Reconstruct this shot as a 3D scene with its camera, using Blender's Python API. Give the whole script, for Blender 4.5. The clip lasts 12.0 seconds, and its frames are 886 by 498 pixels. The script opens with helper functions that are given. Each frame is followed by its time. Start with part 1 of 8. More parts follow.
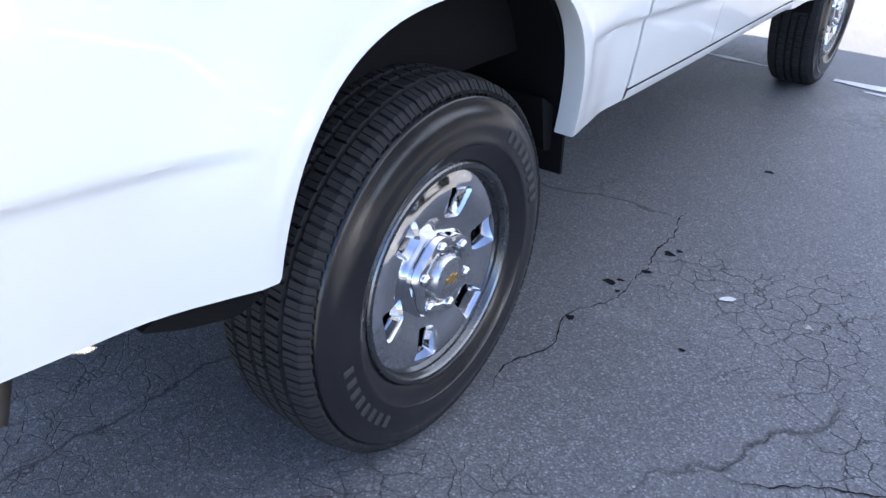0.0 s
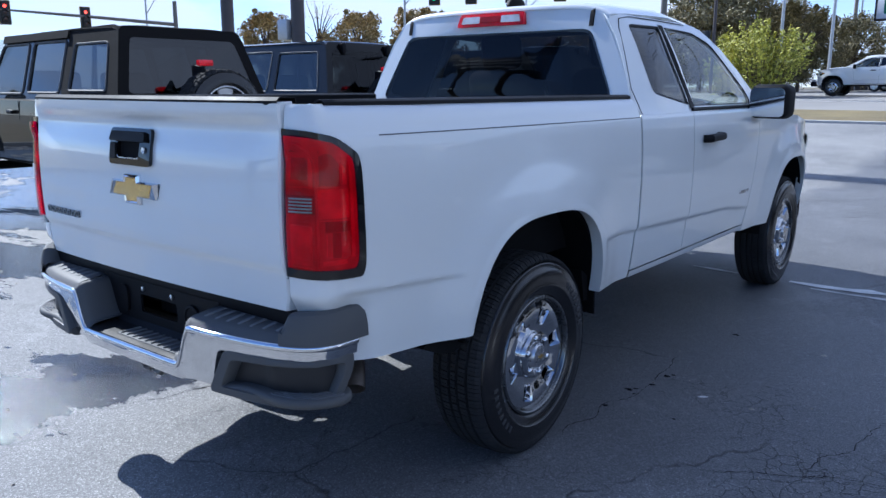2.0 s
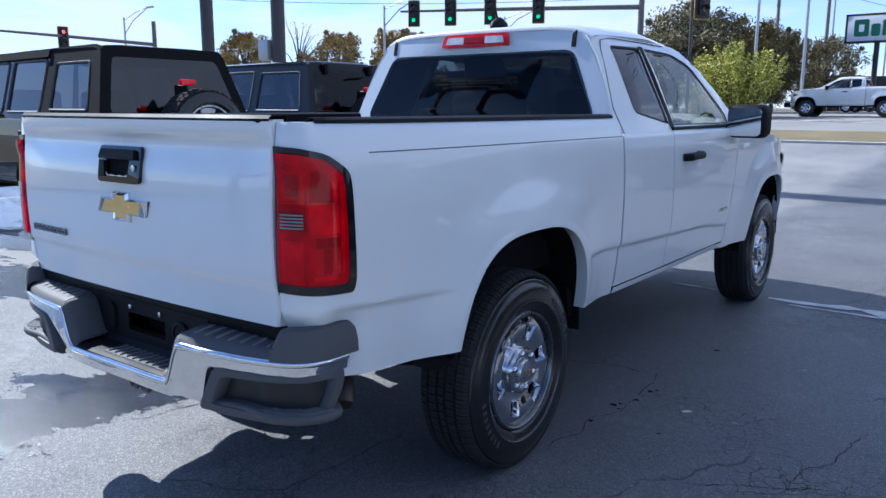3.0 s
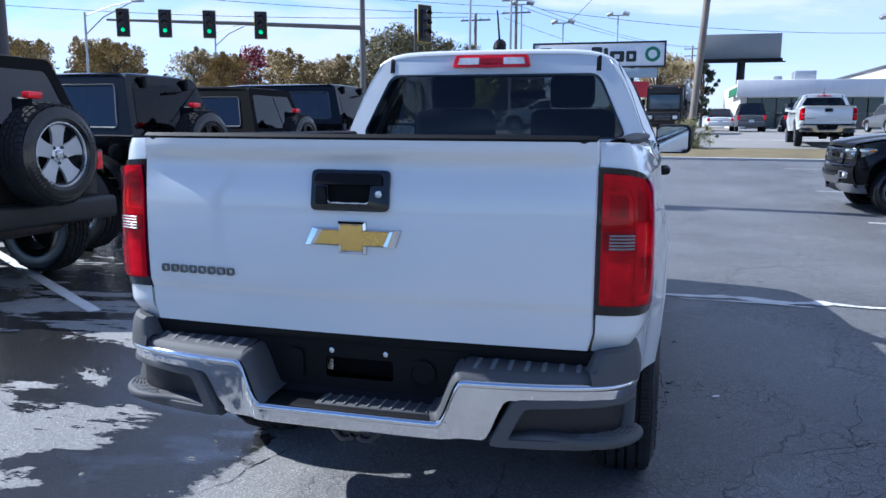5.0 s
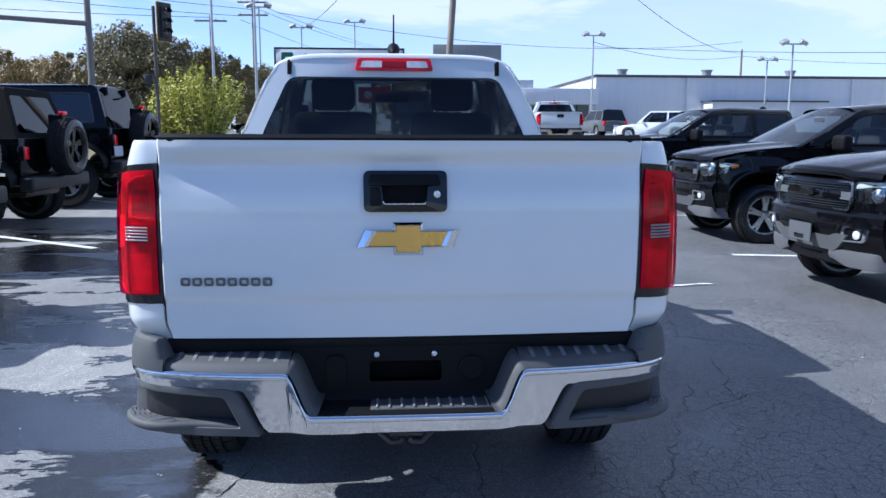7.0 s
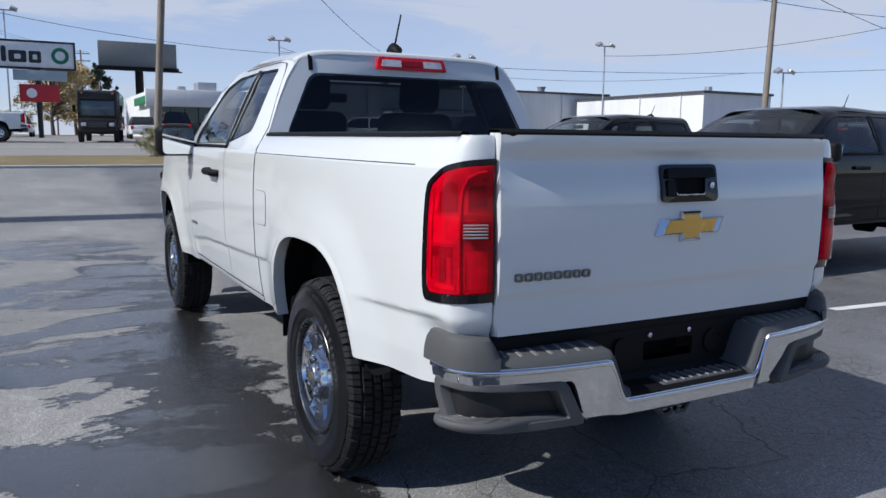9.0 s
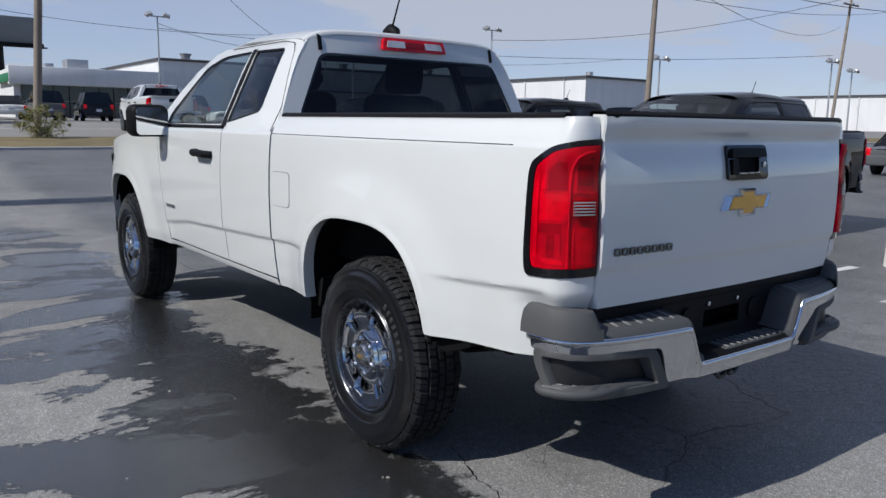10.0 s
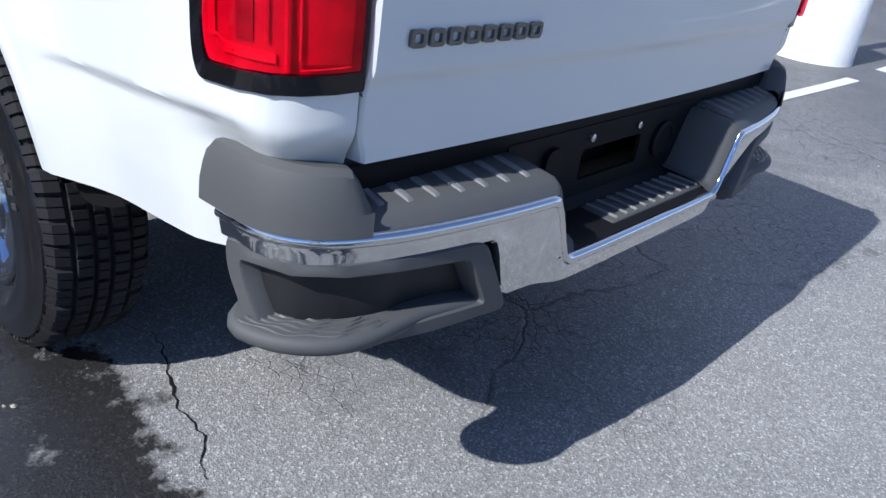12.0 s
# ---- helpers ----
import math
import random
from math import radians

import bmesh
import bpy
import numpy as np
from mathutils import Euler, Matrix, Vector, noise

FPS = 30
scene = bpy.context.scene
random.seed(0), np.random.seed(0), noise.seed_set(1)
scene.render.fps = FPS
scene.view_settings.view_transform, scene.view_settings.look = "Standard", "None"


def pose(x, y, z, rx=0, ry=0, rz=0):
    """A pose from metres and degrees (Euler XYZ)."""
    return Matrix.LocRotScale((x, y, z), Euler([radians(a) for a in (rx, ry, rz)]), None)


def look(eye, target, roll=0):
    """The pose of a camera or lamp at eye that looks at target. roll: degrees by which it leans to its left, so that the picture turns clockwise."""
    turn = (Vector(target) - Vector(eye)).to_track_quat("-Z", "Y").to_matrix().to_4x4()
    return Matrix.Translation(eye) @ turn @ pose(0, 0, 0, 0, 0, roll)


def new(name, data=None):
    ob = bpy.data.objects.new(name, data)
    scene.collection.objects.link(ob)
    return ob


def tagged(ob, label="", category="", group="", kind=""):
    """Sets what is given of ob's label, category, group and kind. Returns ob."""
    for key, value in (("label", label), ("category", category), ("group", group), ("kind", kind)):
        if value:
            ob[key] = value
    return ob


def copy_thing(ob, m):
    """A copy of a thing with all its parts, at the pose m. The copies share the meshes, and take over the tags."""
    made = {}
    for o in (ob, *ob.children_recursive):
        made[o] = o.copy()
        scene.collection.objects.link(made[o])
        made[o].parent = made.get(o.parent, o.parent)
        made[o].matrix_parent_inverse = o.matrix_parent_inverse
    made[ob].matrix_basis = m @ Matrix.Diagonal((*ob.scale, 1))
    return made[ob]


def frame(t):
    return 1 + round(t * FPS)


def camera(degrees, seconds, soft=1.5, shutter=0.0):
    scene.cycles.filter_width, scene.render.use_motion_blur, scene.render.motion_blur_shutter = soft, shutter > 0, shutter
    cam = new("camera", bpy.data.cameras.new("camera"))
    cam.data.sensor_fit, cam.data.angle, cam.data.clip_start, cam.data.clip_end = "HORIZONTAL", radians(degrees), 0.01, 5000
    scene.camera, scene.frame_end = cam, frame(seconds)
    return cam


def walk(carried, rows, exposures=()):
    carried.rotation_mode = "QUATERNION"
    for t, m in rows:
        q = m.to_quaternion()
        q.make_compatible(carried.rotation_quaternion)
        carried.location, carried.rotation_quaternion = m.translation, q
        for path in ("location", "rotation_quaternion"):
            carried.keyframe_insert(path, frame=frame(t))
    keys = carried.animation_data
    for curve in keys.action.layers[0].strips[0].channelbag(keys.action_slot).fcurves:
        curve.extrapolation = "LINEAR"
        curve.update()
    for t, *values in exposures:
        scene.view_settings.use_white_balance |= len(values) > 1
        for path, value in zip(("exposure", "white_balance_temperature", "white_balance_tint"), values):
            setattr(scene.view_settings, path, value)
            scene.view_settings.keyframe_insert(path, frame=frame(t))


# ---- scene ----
import collections

cam = camera(59.8, 12.0)
PATH = [
    (0, (1.668, -1.027, 1.161), (0.632, 0.374, 0.179), 1.6),
    (0.5, (1.93, -1.52, 1.259), (0.833, -0.029, 0.503), 1.4),
    (1, (2.138, -1.898, 1.307), (0.98, -0.374, 0.727), 1.0),
    (1.5, (2.271, -2.225, 1.34), (1.068, -0.698, 0.87), 0.3),
    (2, (2.364, -2.355, 1.364), (1.134, -0.833, 0.953), 0.0),
    (2.5, (2.375, -2.39, 1.357), (1.143, -0.859, 0.984), -0.1),
    (3, (2.361, -2.395, 1.359), (1.166, -0.833, 0.998), 0.1),
    (3.2, (2.339, -2.413, 1.35), (1.173, -0.827, 0.999), 0.0),
    (4.8, (1.068, -3.04, 1.346), (0.45, -1.165, 1.029), 0.2),
    (5, (0.89, -3.104, 1.364), (0.362, -1.201, 1.047), 0.3),
    (5.5, (0.515, -3.155, 1.359), (0.191, -1.206, 1.048), 0.0),
    (6, (0.24, -3.209, 1.369), (0.087, -1.239, 1.061), -0.1),
    (6.5, (0.107, -3.249, 1.363), (0.096, -1.272, 1.058), -0.1),
    (7, (0.009, -3.249, 1.348), (0.143, -1.277, 1.046), 0.2),
    (7.2, (-0.125, -3.259, 1.34), (0.075, -1.292, 1.042), 0.5),
    (8.8, (-1.61, -2.932, 1.326), (-0.755, -1.147, 1.039), 0.7),
    (9, (-1.763, -2.845, 1.309), (-0.836, -1.096, 1.026), 0.6),
    (9.5, (-2.122, -2.652, 1.302), (-1.048, -0.99, 1.014), 0.6),
    (10, (-2.339, -2.567, 1.296), (-1.164, -0.982, 0.973), 0.9),
    (10.5, (-2.341, -2.52, 1.295), (-1.094, -1.008, 0.894), 1.6),
    (11, (-2.026, -2.305, 1.28), (-0.734, -0.88, 0.732), 2.9),
    (11.5, (-1.63, -2.023, 1.214), (-0.304, -0.724, 0.471), 5.2),
    (12, (-1.276, -1.763, 1.135), (0.066, -0.59, 0.228), 7.8),
]
EXPOSURES = [(0, 2.6, 6500, 11), (0.25, 2.05, 6050, 10), (0.5, 1.66, 5600, 9), (1, 1.26, 5350, 9), (1.5, 0.95, 5350, 10), (2, 0.86, 5350, 10), (7.2, 0.84, 5350, 10), (9, 0.18, 5950, 10), (10, -0.06, 6100, 10), (10.5, -0.18, 6100, 10), (11, -0.06, 6050, 10), (11.5, 0.26, 5900, 10), (12, 0.62, 5700, 10)]
walk(cam, [(t, look(eye, target, roll)) for t, eye, target, roll in PATH], EXPOSURES)

# world, sun and sky
SUN_FROM = Vector((-0.741, 0.038, 0.668))
world = bpy.data.worlds.new("world")
scene.world = world
world.use_nodes = True
wn, wl = world.node_tree.nodes, world.node_tree.links
wn.clear()
w_out = wn.new("ShaderNodeOutputWorld")
w_bg = wn.new("ShaderNodeBackground")
w_sky = wn.new("ShaderNodeTexSky")
w_sky.sky_type = "NISHITA"
w_sky.sun_disc = False
w_sky.sun_elevation = math.asin(SUN_FROM.z)
w_sky.sun_rotation = math.atan2(SUN_FROM.x, SUN_FROM.y)
w_sky.air_density, w_sky.dust_density, w_sky.ozone_density = 0.85, 0.0, 2.5
w_bg.inputs["Strength"].default_value = 0.090
# thin high cloud, streaked along the wind, over the blue
w_co = wn.new("ShaderNodeTexCoord")
w_map = wn.new("ShaderNodeMapping")
w_map.inputs["Scale"].default_value = (1.3, 2.6, 9.0)
w_map.inputs["Rotation"].default_value = (0.0, 0.12, 0.5)
w_noise = wn.new("ShaderNodeTexNoise")
w_noise.inputs["Scale"].default_value = 1.35
w_noise.inputs["Detail"].default_value = 8.0
w_noise.inputs["Roughness"].default_value = 0.58
w_noise.inputs["Distortion"].default_value = 0.6
w_ramp = wn.new("ShaderNodeValToRGB")
w_ramp.color_ramp.elements[0].position = 0.39
w_ramp.color_ramp.elements[1].position = 0.54
w_mix = wn.new("ShaderNodeMix")
w_mix.data_type = "RGBA"
w_mix.inputs[7].default_value = (5.6, 5.9, 6.7, 1)
wl.new(w_co.outputs["Generated"], w_map.inputs["Vector"])
wl.new(w_map.outputs["Vector"], w_noise.inputs["Vector"])
wl.new(w_noise.outputs["Fac"], w_ramp.inputs["Fac"])
w_half = wn.new("ShaderNodeMath")
w_half.operation = "MULTIPLY"
w_half.inputs[1].default_value = 0.95
wl.new(w_ramp.outputs["Color"], w_half.inputs[0])
# the cloud thins out overhead
w_sep = wn.new("ShaderNodeSeparateXYZ")
wl.new(w_co.outputs["Generated"], w_sep.inputs[0])
w_thin = wn.new("ShaderNodeMapRange")
w_thin.inputs["From Min"].default_value = 0.22
w_thin.inputs["From Max"].default_value = 0.45
w_thin.inputs["To Min"].default_value = 1.0
w_thin.inputs["To Max"].default_value = 0.0
wl.new(w_sep.outputs[2], w_thin.inputs["Value"])
w_cloud = wn.new("ShaderNodeMath")
w_cloud.operation = "MULTIPLY"
wl.new(w_half.outputs["Value"], w_cloud.inputs[0])
wl.new(w_thin.outputs["Result"], w_cloud.inputs[1])
# a paler veil of cloud spreads over the eastern sky and, thinner, overhead
w_east = wn.new("ShaderNodeMapRange")
w_east.inputs["From Min"].default_value = -0.30
w_east.inputs["From Max"].default_value = 0.35
w_east.inputs["To Min"].default_value = 0.30
w_east.inputs["To Max"].default_value = 0.80
wl.new(w_sep.outputs[0], w_east.inputs["Value"])
w_thick = wn.new("ShaderNodeMapRange")
w_thick.inputs["From Min"].default_value = 0.30
w_thick.inputs["From Max"].default_value = 0.62
w_thick.inputs["To Min"].default_value = 0.62
w_thick.inputs["To Max"].default_value = 1.0
wl.new(w_noise.outputs["Fac"], w_thick.inputs["Value"])
w_veil = wn.new("ShaderNodeMath")
w_veil.operation = "MULTIPLY"
wl.new(w_east.outputs["Result"], w_veil.inputs[0])
wl.new(w_thick.outputs["Result"], w_veil.inputs[1])
w_most = wn.new("ShaderNodeMath")
w_most.operation = "MAXIMUM"
wl.new(w_cloud.outputs["Value"], w_most.inputs[0])
wl.new(w_veil.outputs["Value"], w_most.inputs[1])
# clear blue to the south
w_south = wn.new("ShaderNodeMapRange")
w_south.inputs["From Min"].default_value = -0.45
w_south.inputs["From Max"].default_value = 0.05
w_south.inputs["To Min"].default_value = 0.12
wl.new(w_sep.outputs[1], w_south.inputs["Value"])
w_all = wn.new("ShaderNodeMath")
w_all.operation = "MULTIPLY"
wl.new(w_most.outputs["Value"], w_all.inputs[0])
wl.new(w_south.outputs["Result"], w_all.inputs[1])
wl.new(w_all.outputs["Value"], w_mix.inputs[0])
w_deep = wn.new("ShaderNodeMix")
w_deep.data_type, w_deep.blend_type = "RGBA", "MULTIPLY"
w_deep.inputs[0].default_value = 1.0
w_deep.inputs[7].default_value = (0.94, 0.985, 1.17, 1)
wl.new(w_sky.outputs["Color"], w_deep.inputs[6])
wl.new(w_deep.outputs[2], w_mix.inputs[6])
wl.new(w_mix.outputs[2], w_bg.inputs["Color"])
wl.new(w_bg.outputs["Background"], w_out.inputs["Surface"])

sun = new("sun", bpy.data.lights.new("sun", "SUN"))
sun.data.energy = 4.5
sun.data.angle = radians(0.53)
sun.data.color = (1.0, 0.94, 0.84)
sun.matrix_world = look(tuple(SUN_FROM * 50), (0, 0, 0))

# ---- materials ----
def nodes_of(name):
    m = bpy.data.materials.new(name)
    m.use_nodes = True
    t = m.node_tree
    return m, t.nodes, t.links, t.nodes["Principled BSDF"]


def coords(n, l, kind="Object", scale=(1, 1, 1)):
    c = n.new("ShaderNodeTexCoord")
    mp = n.new("ShaderNodeMapping")
    mp.inputs["Scale"].default_value = scale
    l.new(c.outputs[kind], mp.inputs["Vector"])
    return mp.outputs["Vector"]


def noise_tex(n, l, vec, scale, detail=4, rough=0.55, distortion=0.0):
    t = n.new("ShaderNodeTexNoise")
    t.inputs["Scale"].default_value = scale
    t.inputs["Detail"].default_value = detail
    t.inputs["Roughness"].default_value = rough
    t.inputs["Distortion"].default_value = distortion
    l.new(vec, t.inputs["Vector"])
    return t.outputs["Fac"]


def ramp(n, l, fac, stops):
    r = n.new("ShaderNodeValToRGB")
    e = r.color_ramp.elements
    while len(e) < len(stops):
        e.new(0.5)
    for k, (p, c) in enumerate(stops):
        e[k].position = p
        e[k].color = c if len(c) == 4 else (*c, 1)
    l.new(fac, r.inputs["Fac"])
    return r.outputs["Color"]


def grey(v):
    return (v, v, v)


def mathn(n, l, op, a, b=0.0, clamp=False):
    m = n.new("ShaderNodeMath")
    m.operation = op
    m.use_clamp = clamp
    for k, v in enumerate((a, b)):
        if isinstance(v, (int, float)):
            m.inputs[k].default_value = v
        else:
            l.new(v, m.inputs[k])
    return m.outputs[0]


def mixc(n, l, fac, a, b, blend="MIX"):
    m = n.new("ShaderNodeMix")
    m.data_type = "RGBA"
    m.blend_type = blend
    for k, v in ((0, fac), (6, a), (7, b)):
        if isinstance(v, (int, float)):
            m.inputs[k].default_value = v
        elif isinstance(v, tuple):
            m.inputs[k].default_value = v if len(v) == 4 else (*v, 1)
        else:
            l.new(v, m.inputs[k])
    return m.outputs[2]


def bump(n, l, height, strength, dist, bsdf, normal=None):
    b = n.new("ShaderNodeBump")
    b.inputs["Strength"].default_value = strength
    b.inputs["Distance"].default_value = dist
    l.new(height, b.inputs["Height"])
    if normal is not None:
        l.new(normal, b.inputs["Normal"])
    l.new(b.outputs["Normal"], bsdf.inputs["Normal"])
    return b.outputs["Normal"]


def surface(name, color, rough=0.5, metal=0.0, coat=0.0, var=0.12, scale=3.0, grain=60.0, bump_s=0.1, bump_d=0.002, rough_var=0.1, spec=0.5):
    """Plain stuff with variation at two scales in colour and gloss, and a fine relief."""
    m, n, l, b = nodes_of(name)
    v = coords(n, l)
    big = noise_tex(n, l, v, scale, 5)
    fine = noise_tex(n, l, v, grain, 3)
    both = mathn(n, l, "ADD", mathn(n, l, "MULTIPLY", big, 0.65), mathn(n, l, "MULTIPLY", fine, 0.35))
    lo, hi = tuple(c * (1 - var) for c in color), tuple(min(1, c * (1 + var)) for c in color)
    l.new(ramp(n, l, both, [(0.3, lo), (0.7, hi)]), b.inputs["Base Color"])
    l.new(ramp(n, l, both, [(0.3, grey(max(0.02, rough - rough_var))), (0.7, grey(min(1, rough + rough_var)))]), b.inputs["Roughness"])
    b.inputs["Metallic"].default_value = metal
    b.inputs["Coat Weight"].default_value = coat
    b.inputs["Coat Roughness"].default_value = 0.04
    b.inputs["Specular IOR Level"].default_value = spec
    if bump_s:
        bump(n, l, fine, bump_s, bump_d, b)
    return m


def paint(name, color, dirt=(0.30, 0.28, 0.25), dirty=0.06):
    """Car paint: clear coat, faint orange peel, road dust low down and in patches."""
    m, n, l, b = nodes_of(name)
    v = coords(n, l)
    big = noise_tex(n, l, v, 2.3, 6, 0.6)
    speck = noise_tex(n, l, v, 140, 2)
    dust = mathn(n, l, "MULTIPLY", ramp(n, l, big, [(0.45, grey(0)), (0.8, grey(1))]), dirty)
    l.new(mixc(n, l, dust, color, dirt), b.inputs["Base Color"])
    b.inputs["Roughness"].default_value = 0.32 if max(color) > 0.1 else 0.5
    b.inputs["Specular IOR Level"].default_value = 0.5 if max(color) > 0.1 else 0.02
    b.inputs["Coat Weight"].default_value = 1.0 if max(color) > 0.1 else 0.8
    b.inputs["Coat IOR"].default_value = 1.5 if max(color) > 0.1 else 1.36
    l.new(mathn(n, l, "ADD", mathn(n, l, "MULTIPLY", dust, 0.6), 0.012), b.inputs["Coat Roughness"])
    bump(n, l, speck, 0.006, 0.001, b)
    return m


def glass(name, tint, gloss_rough=0.01, base=0.08):
    """A pane: see-through with a tint, and a true Fresnel reflection."""
    m, n, l, b = nodes_of(name)
    n.remove(b)
    out = n["Material Output"]
    tr = n.new("ShaderNodeBsdfTransparent")
    tr.inputs["Color"].default_value = (*tint, 1)
    gl = n.new("ShaderNodeBsdfGlossy")
    gl.inputs["Roughness"].default_value = gloss_rough
    lw = n.new("ShaderNodeLayerWeight")
    lw.inputs["Blend"].default_value = 0.5
    edge = mathn(n, l, "ADD", mathn(n, l, "MULTIPLY", mathn(n, l, "POWER", lw.outputs["Facing"], 5.0), 0.90), base)
    mx = n.new("ShaderNodeMixShader")
    l.new(edge, mx.inputs[0])
    l.new(tr.outputs[0], mx.inputs[1])
    l.new(gl.outputs[0], mx.inputs[2])
    l.new(mx.outputs[0], out.inputs["Surface"])
    return m


WHITE = paint("white_paint", (0.645, 0.655, 0.64), dirty=0.04)
BLACK_PAINT = paint("black_paint", (0.0022, 0.0023, 0.0032), dirty=0.006)
BLUE_BLACK = paint("blue_black_paint", (0.006, 0.008, 0.015), dirty=0.01)
BROWN_PAINT = paint("dark_brown_paint", (0.02, 0.018, 0.015), dirty=0.03)
MAROON = paint("maroon_paint", (0.05, 0.008, 0.012))
GREY_PAINT = paint("grey_paint", (0.09, 0.095, 0.10))
RED_CAR = paint("red_paint", (0.35, 0.02, 0.02))
CHROME = surface("chrome", (0.60, 0.61, 0.63), 0.06, 1.0, var=0.04, rough_var=0.04, bump_s=0.02, scale=5)
BRUSHED = surface("machined_metal", (0.55, 0.56, 0.58), 0.28, 1.0, var=0.06, bump_s=0.03)
STEEL = surface("galvanised_steel", (0.42, 0.43, 0.44), 0.48, 0.7, var=0.14, scale=2.0, grain=20)
DARK_STEEL = surface("dark_frame_steel", (0.010, 0.010, 0.010), 0.65, 0.1, spec=0.2, var=0.3)
RUSTY = surface("dull_exhaust_steel", (0.11, 0.095, 0.085), 0.5, 0.8, var=0.3, scale=9)
PLASTIC = surface("grey_black_plastic", (0.062, 0.063, 0.064), 0.66, var=0.14, grain=320, bump_s=0.25, bump_d=0.0006)
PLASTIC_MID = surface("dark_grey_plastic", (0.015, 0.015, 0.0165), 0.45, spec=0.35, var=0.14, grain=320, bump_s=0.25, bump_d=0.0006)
PLASTIC_DARK = surface("black_plastic", (0.007, 0.007, 0.008), 0.55, spec=0.12, var=0.15, grain=260, bump_s=0.15, bump_d=0.0005)
GLOSS_BLACK = surface("gloss_black", (0.006, 0.006, 0.007), 0.08, coat=0.3, spec=0.3, var=0.1, bump_s=0.0)
STEP_WORN = surface("worn_step_plastic", (0.085, 0.085, 0.085), 0.45, var=0.25, scale=14, grain=200, bump_s=0.3, bump_d=0.001)
RIB_WORN = surface("worn_rib_edge", (0.15, 0.15, 0.15), 0.7, var=0.3, scale=25, grain=200)
LINER = surface("wheel_liner", (0.005, 0.005, 0.0055), 0.8, spec=0.12, var=0.3, grain=90, bump_s=0.4, bump_d=0.002)
CLOTH = surface("dark_seat_cloth", (0.018, 0.018, 0.02), 0.9, spec=0.2, var=0.2, grain=200)
GOLD = surface("gold_emblem", (0.62, 0.38, 0.09), 0.22, 0.85, coat=0.5, var=0.08, grain=300, bump_s=0.12)
RUBBER = surface("tyre_rubber", (0.026, 0.026, 0.027), 0.85, spec=0.08, var=0.25, scale=7, grain=120, bump_s=0.15, bump_d=0.001)
RUBBER_WALL = surface("tyre_sidewall", (0.009, 0.009, 0.010), 0.20, var=0.25, scale=9, grain=150, bump_s=0.04, bump_d=0.0005, rough_var=0.05)
RUBBER_MARK = surface("tyre_raised_marking", (0.026, 0.026, 0.027), 0.5, var=0.2)
SOFT_TOP = surface("soft_top_fabric", (0.008, 0.0075, 0.0075), 0.9, spec=0.15, var=0.25, scale=4, grain=220, bump_s=0.3)
GLASS_DARK = glass("privacy_glass", (0.10, 0.11, 0.12))
GLASS_FILM = glass("reflective_privacy_glass", (0.03, 0.035, 0.04), base=0.08)
GLASS_CLEAR = glass("clear_glass", (0.70, 0.76, 0.74))
GLASS_TINT = glass("tinted_glass", (0.10, 0.11, 0.12), base=0.03)
GLASS_RED = glass("red_lamp_cover", (0.93, 0.004, 0.24), base=0.02)
REFLECTOR = surface("bright_lamp_reflector", (0.45, 0.46, 0.48), 0.12, 1.0, var=0.12, scale=18, bump_s=0.1)
SILVER_WHEEL = surface("silver_painted_wheel", (0.46, 0.46, 0.47), 0.35, 0.35, coat=0.3, var=0.06, bump_s=0.03)
SKID = surface("skid_plate_grey", (0.12, 0.12, 0.125), 0.5, 0.2, var=0.1)
DARK_METAL = surface("dark_satin_metal", (0.16, 0.165, 0.17), 0.25, 1.0, var=0.1)
TOW = surface("tow_bracket_steel", (0.04, 0.04, 0.042), 0.4, 0.5, var=0.2)
MIRROR = surface("mirror_glass", (0.8, 0.82, 0.84), 0.02, 1.0, var=0.01, bump_s=0)


def lens(name, color, cells=55.0, inner=False):
    m, n, l, b = nodes_of(name)
    v = coords(n, l)
    t = n.new("ShaderNodeTexVoronoi")
    t.inputs["Scale"].default_value = cells
    l.new(v, t.inputs["Vector"])
    big = noise_tex(n, l, v, 14, 3)
    l.new(ramp(n, l, big, [(0.35, tuple(c * 0.6 for c in color)), (0.68, color)]), b.inputs["Base Color"])
    b.inputs["Roughness"].default_value = 0.18
    b.inputs["Coat Weight"].default_value = 0.0 if inner else 0.35
    b.inputs["Coat Roughness"].default_value = 0.02
    b.inputs["Specular IOR Level"].default_value = 0.08 if inner else 0.35
    bump(n, l, t.outputs["Distance"], 0.25, 0.004, b)
    return m


RED_LENS = lens("red_lamp_lens", (0.92, 0.004, 0.016))
RED_LENS_DEEP = lens("deep_red_lamp_lens", (0.36, 0.0015, 0.003), 80)
# inner lens reds: the dark one paints recess shade, the bright one glow
LAMP_DARK = lens("dark_red_cavity_shade_and_frame", (0.38, 0.001, 0.030), 60, inner=True)
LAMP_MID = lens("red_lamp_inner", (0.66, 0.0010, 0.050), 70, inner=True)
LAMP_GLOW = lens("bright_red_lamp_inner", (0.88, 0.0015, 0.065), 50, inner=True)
RIB_LENS = lens("ribbed_clear_lens", (0.30, 0.29, 0.30), 90)
CLEAR_LENS = lens("clear_lamp_lens", (0.72, 0.72, 0.74), 90)
AMBER_LENS = lens("amber_lamp_lens", (0.75, 0.25, 0.02), 90)

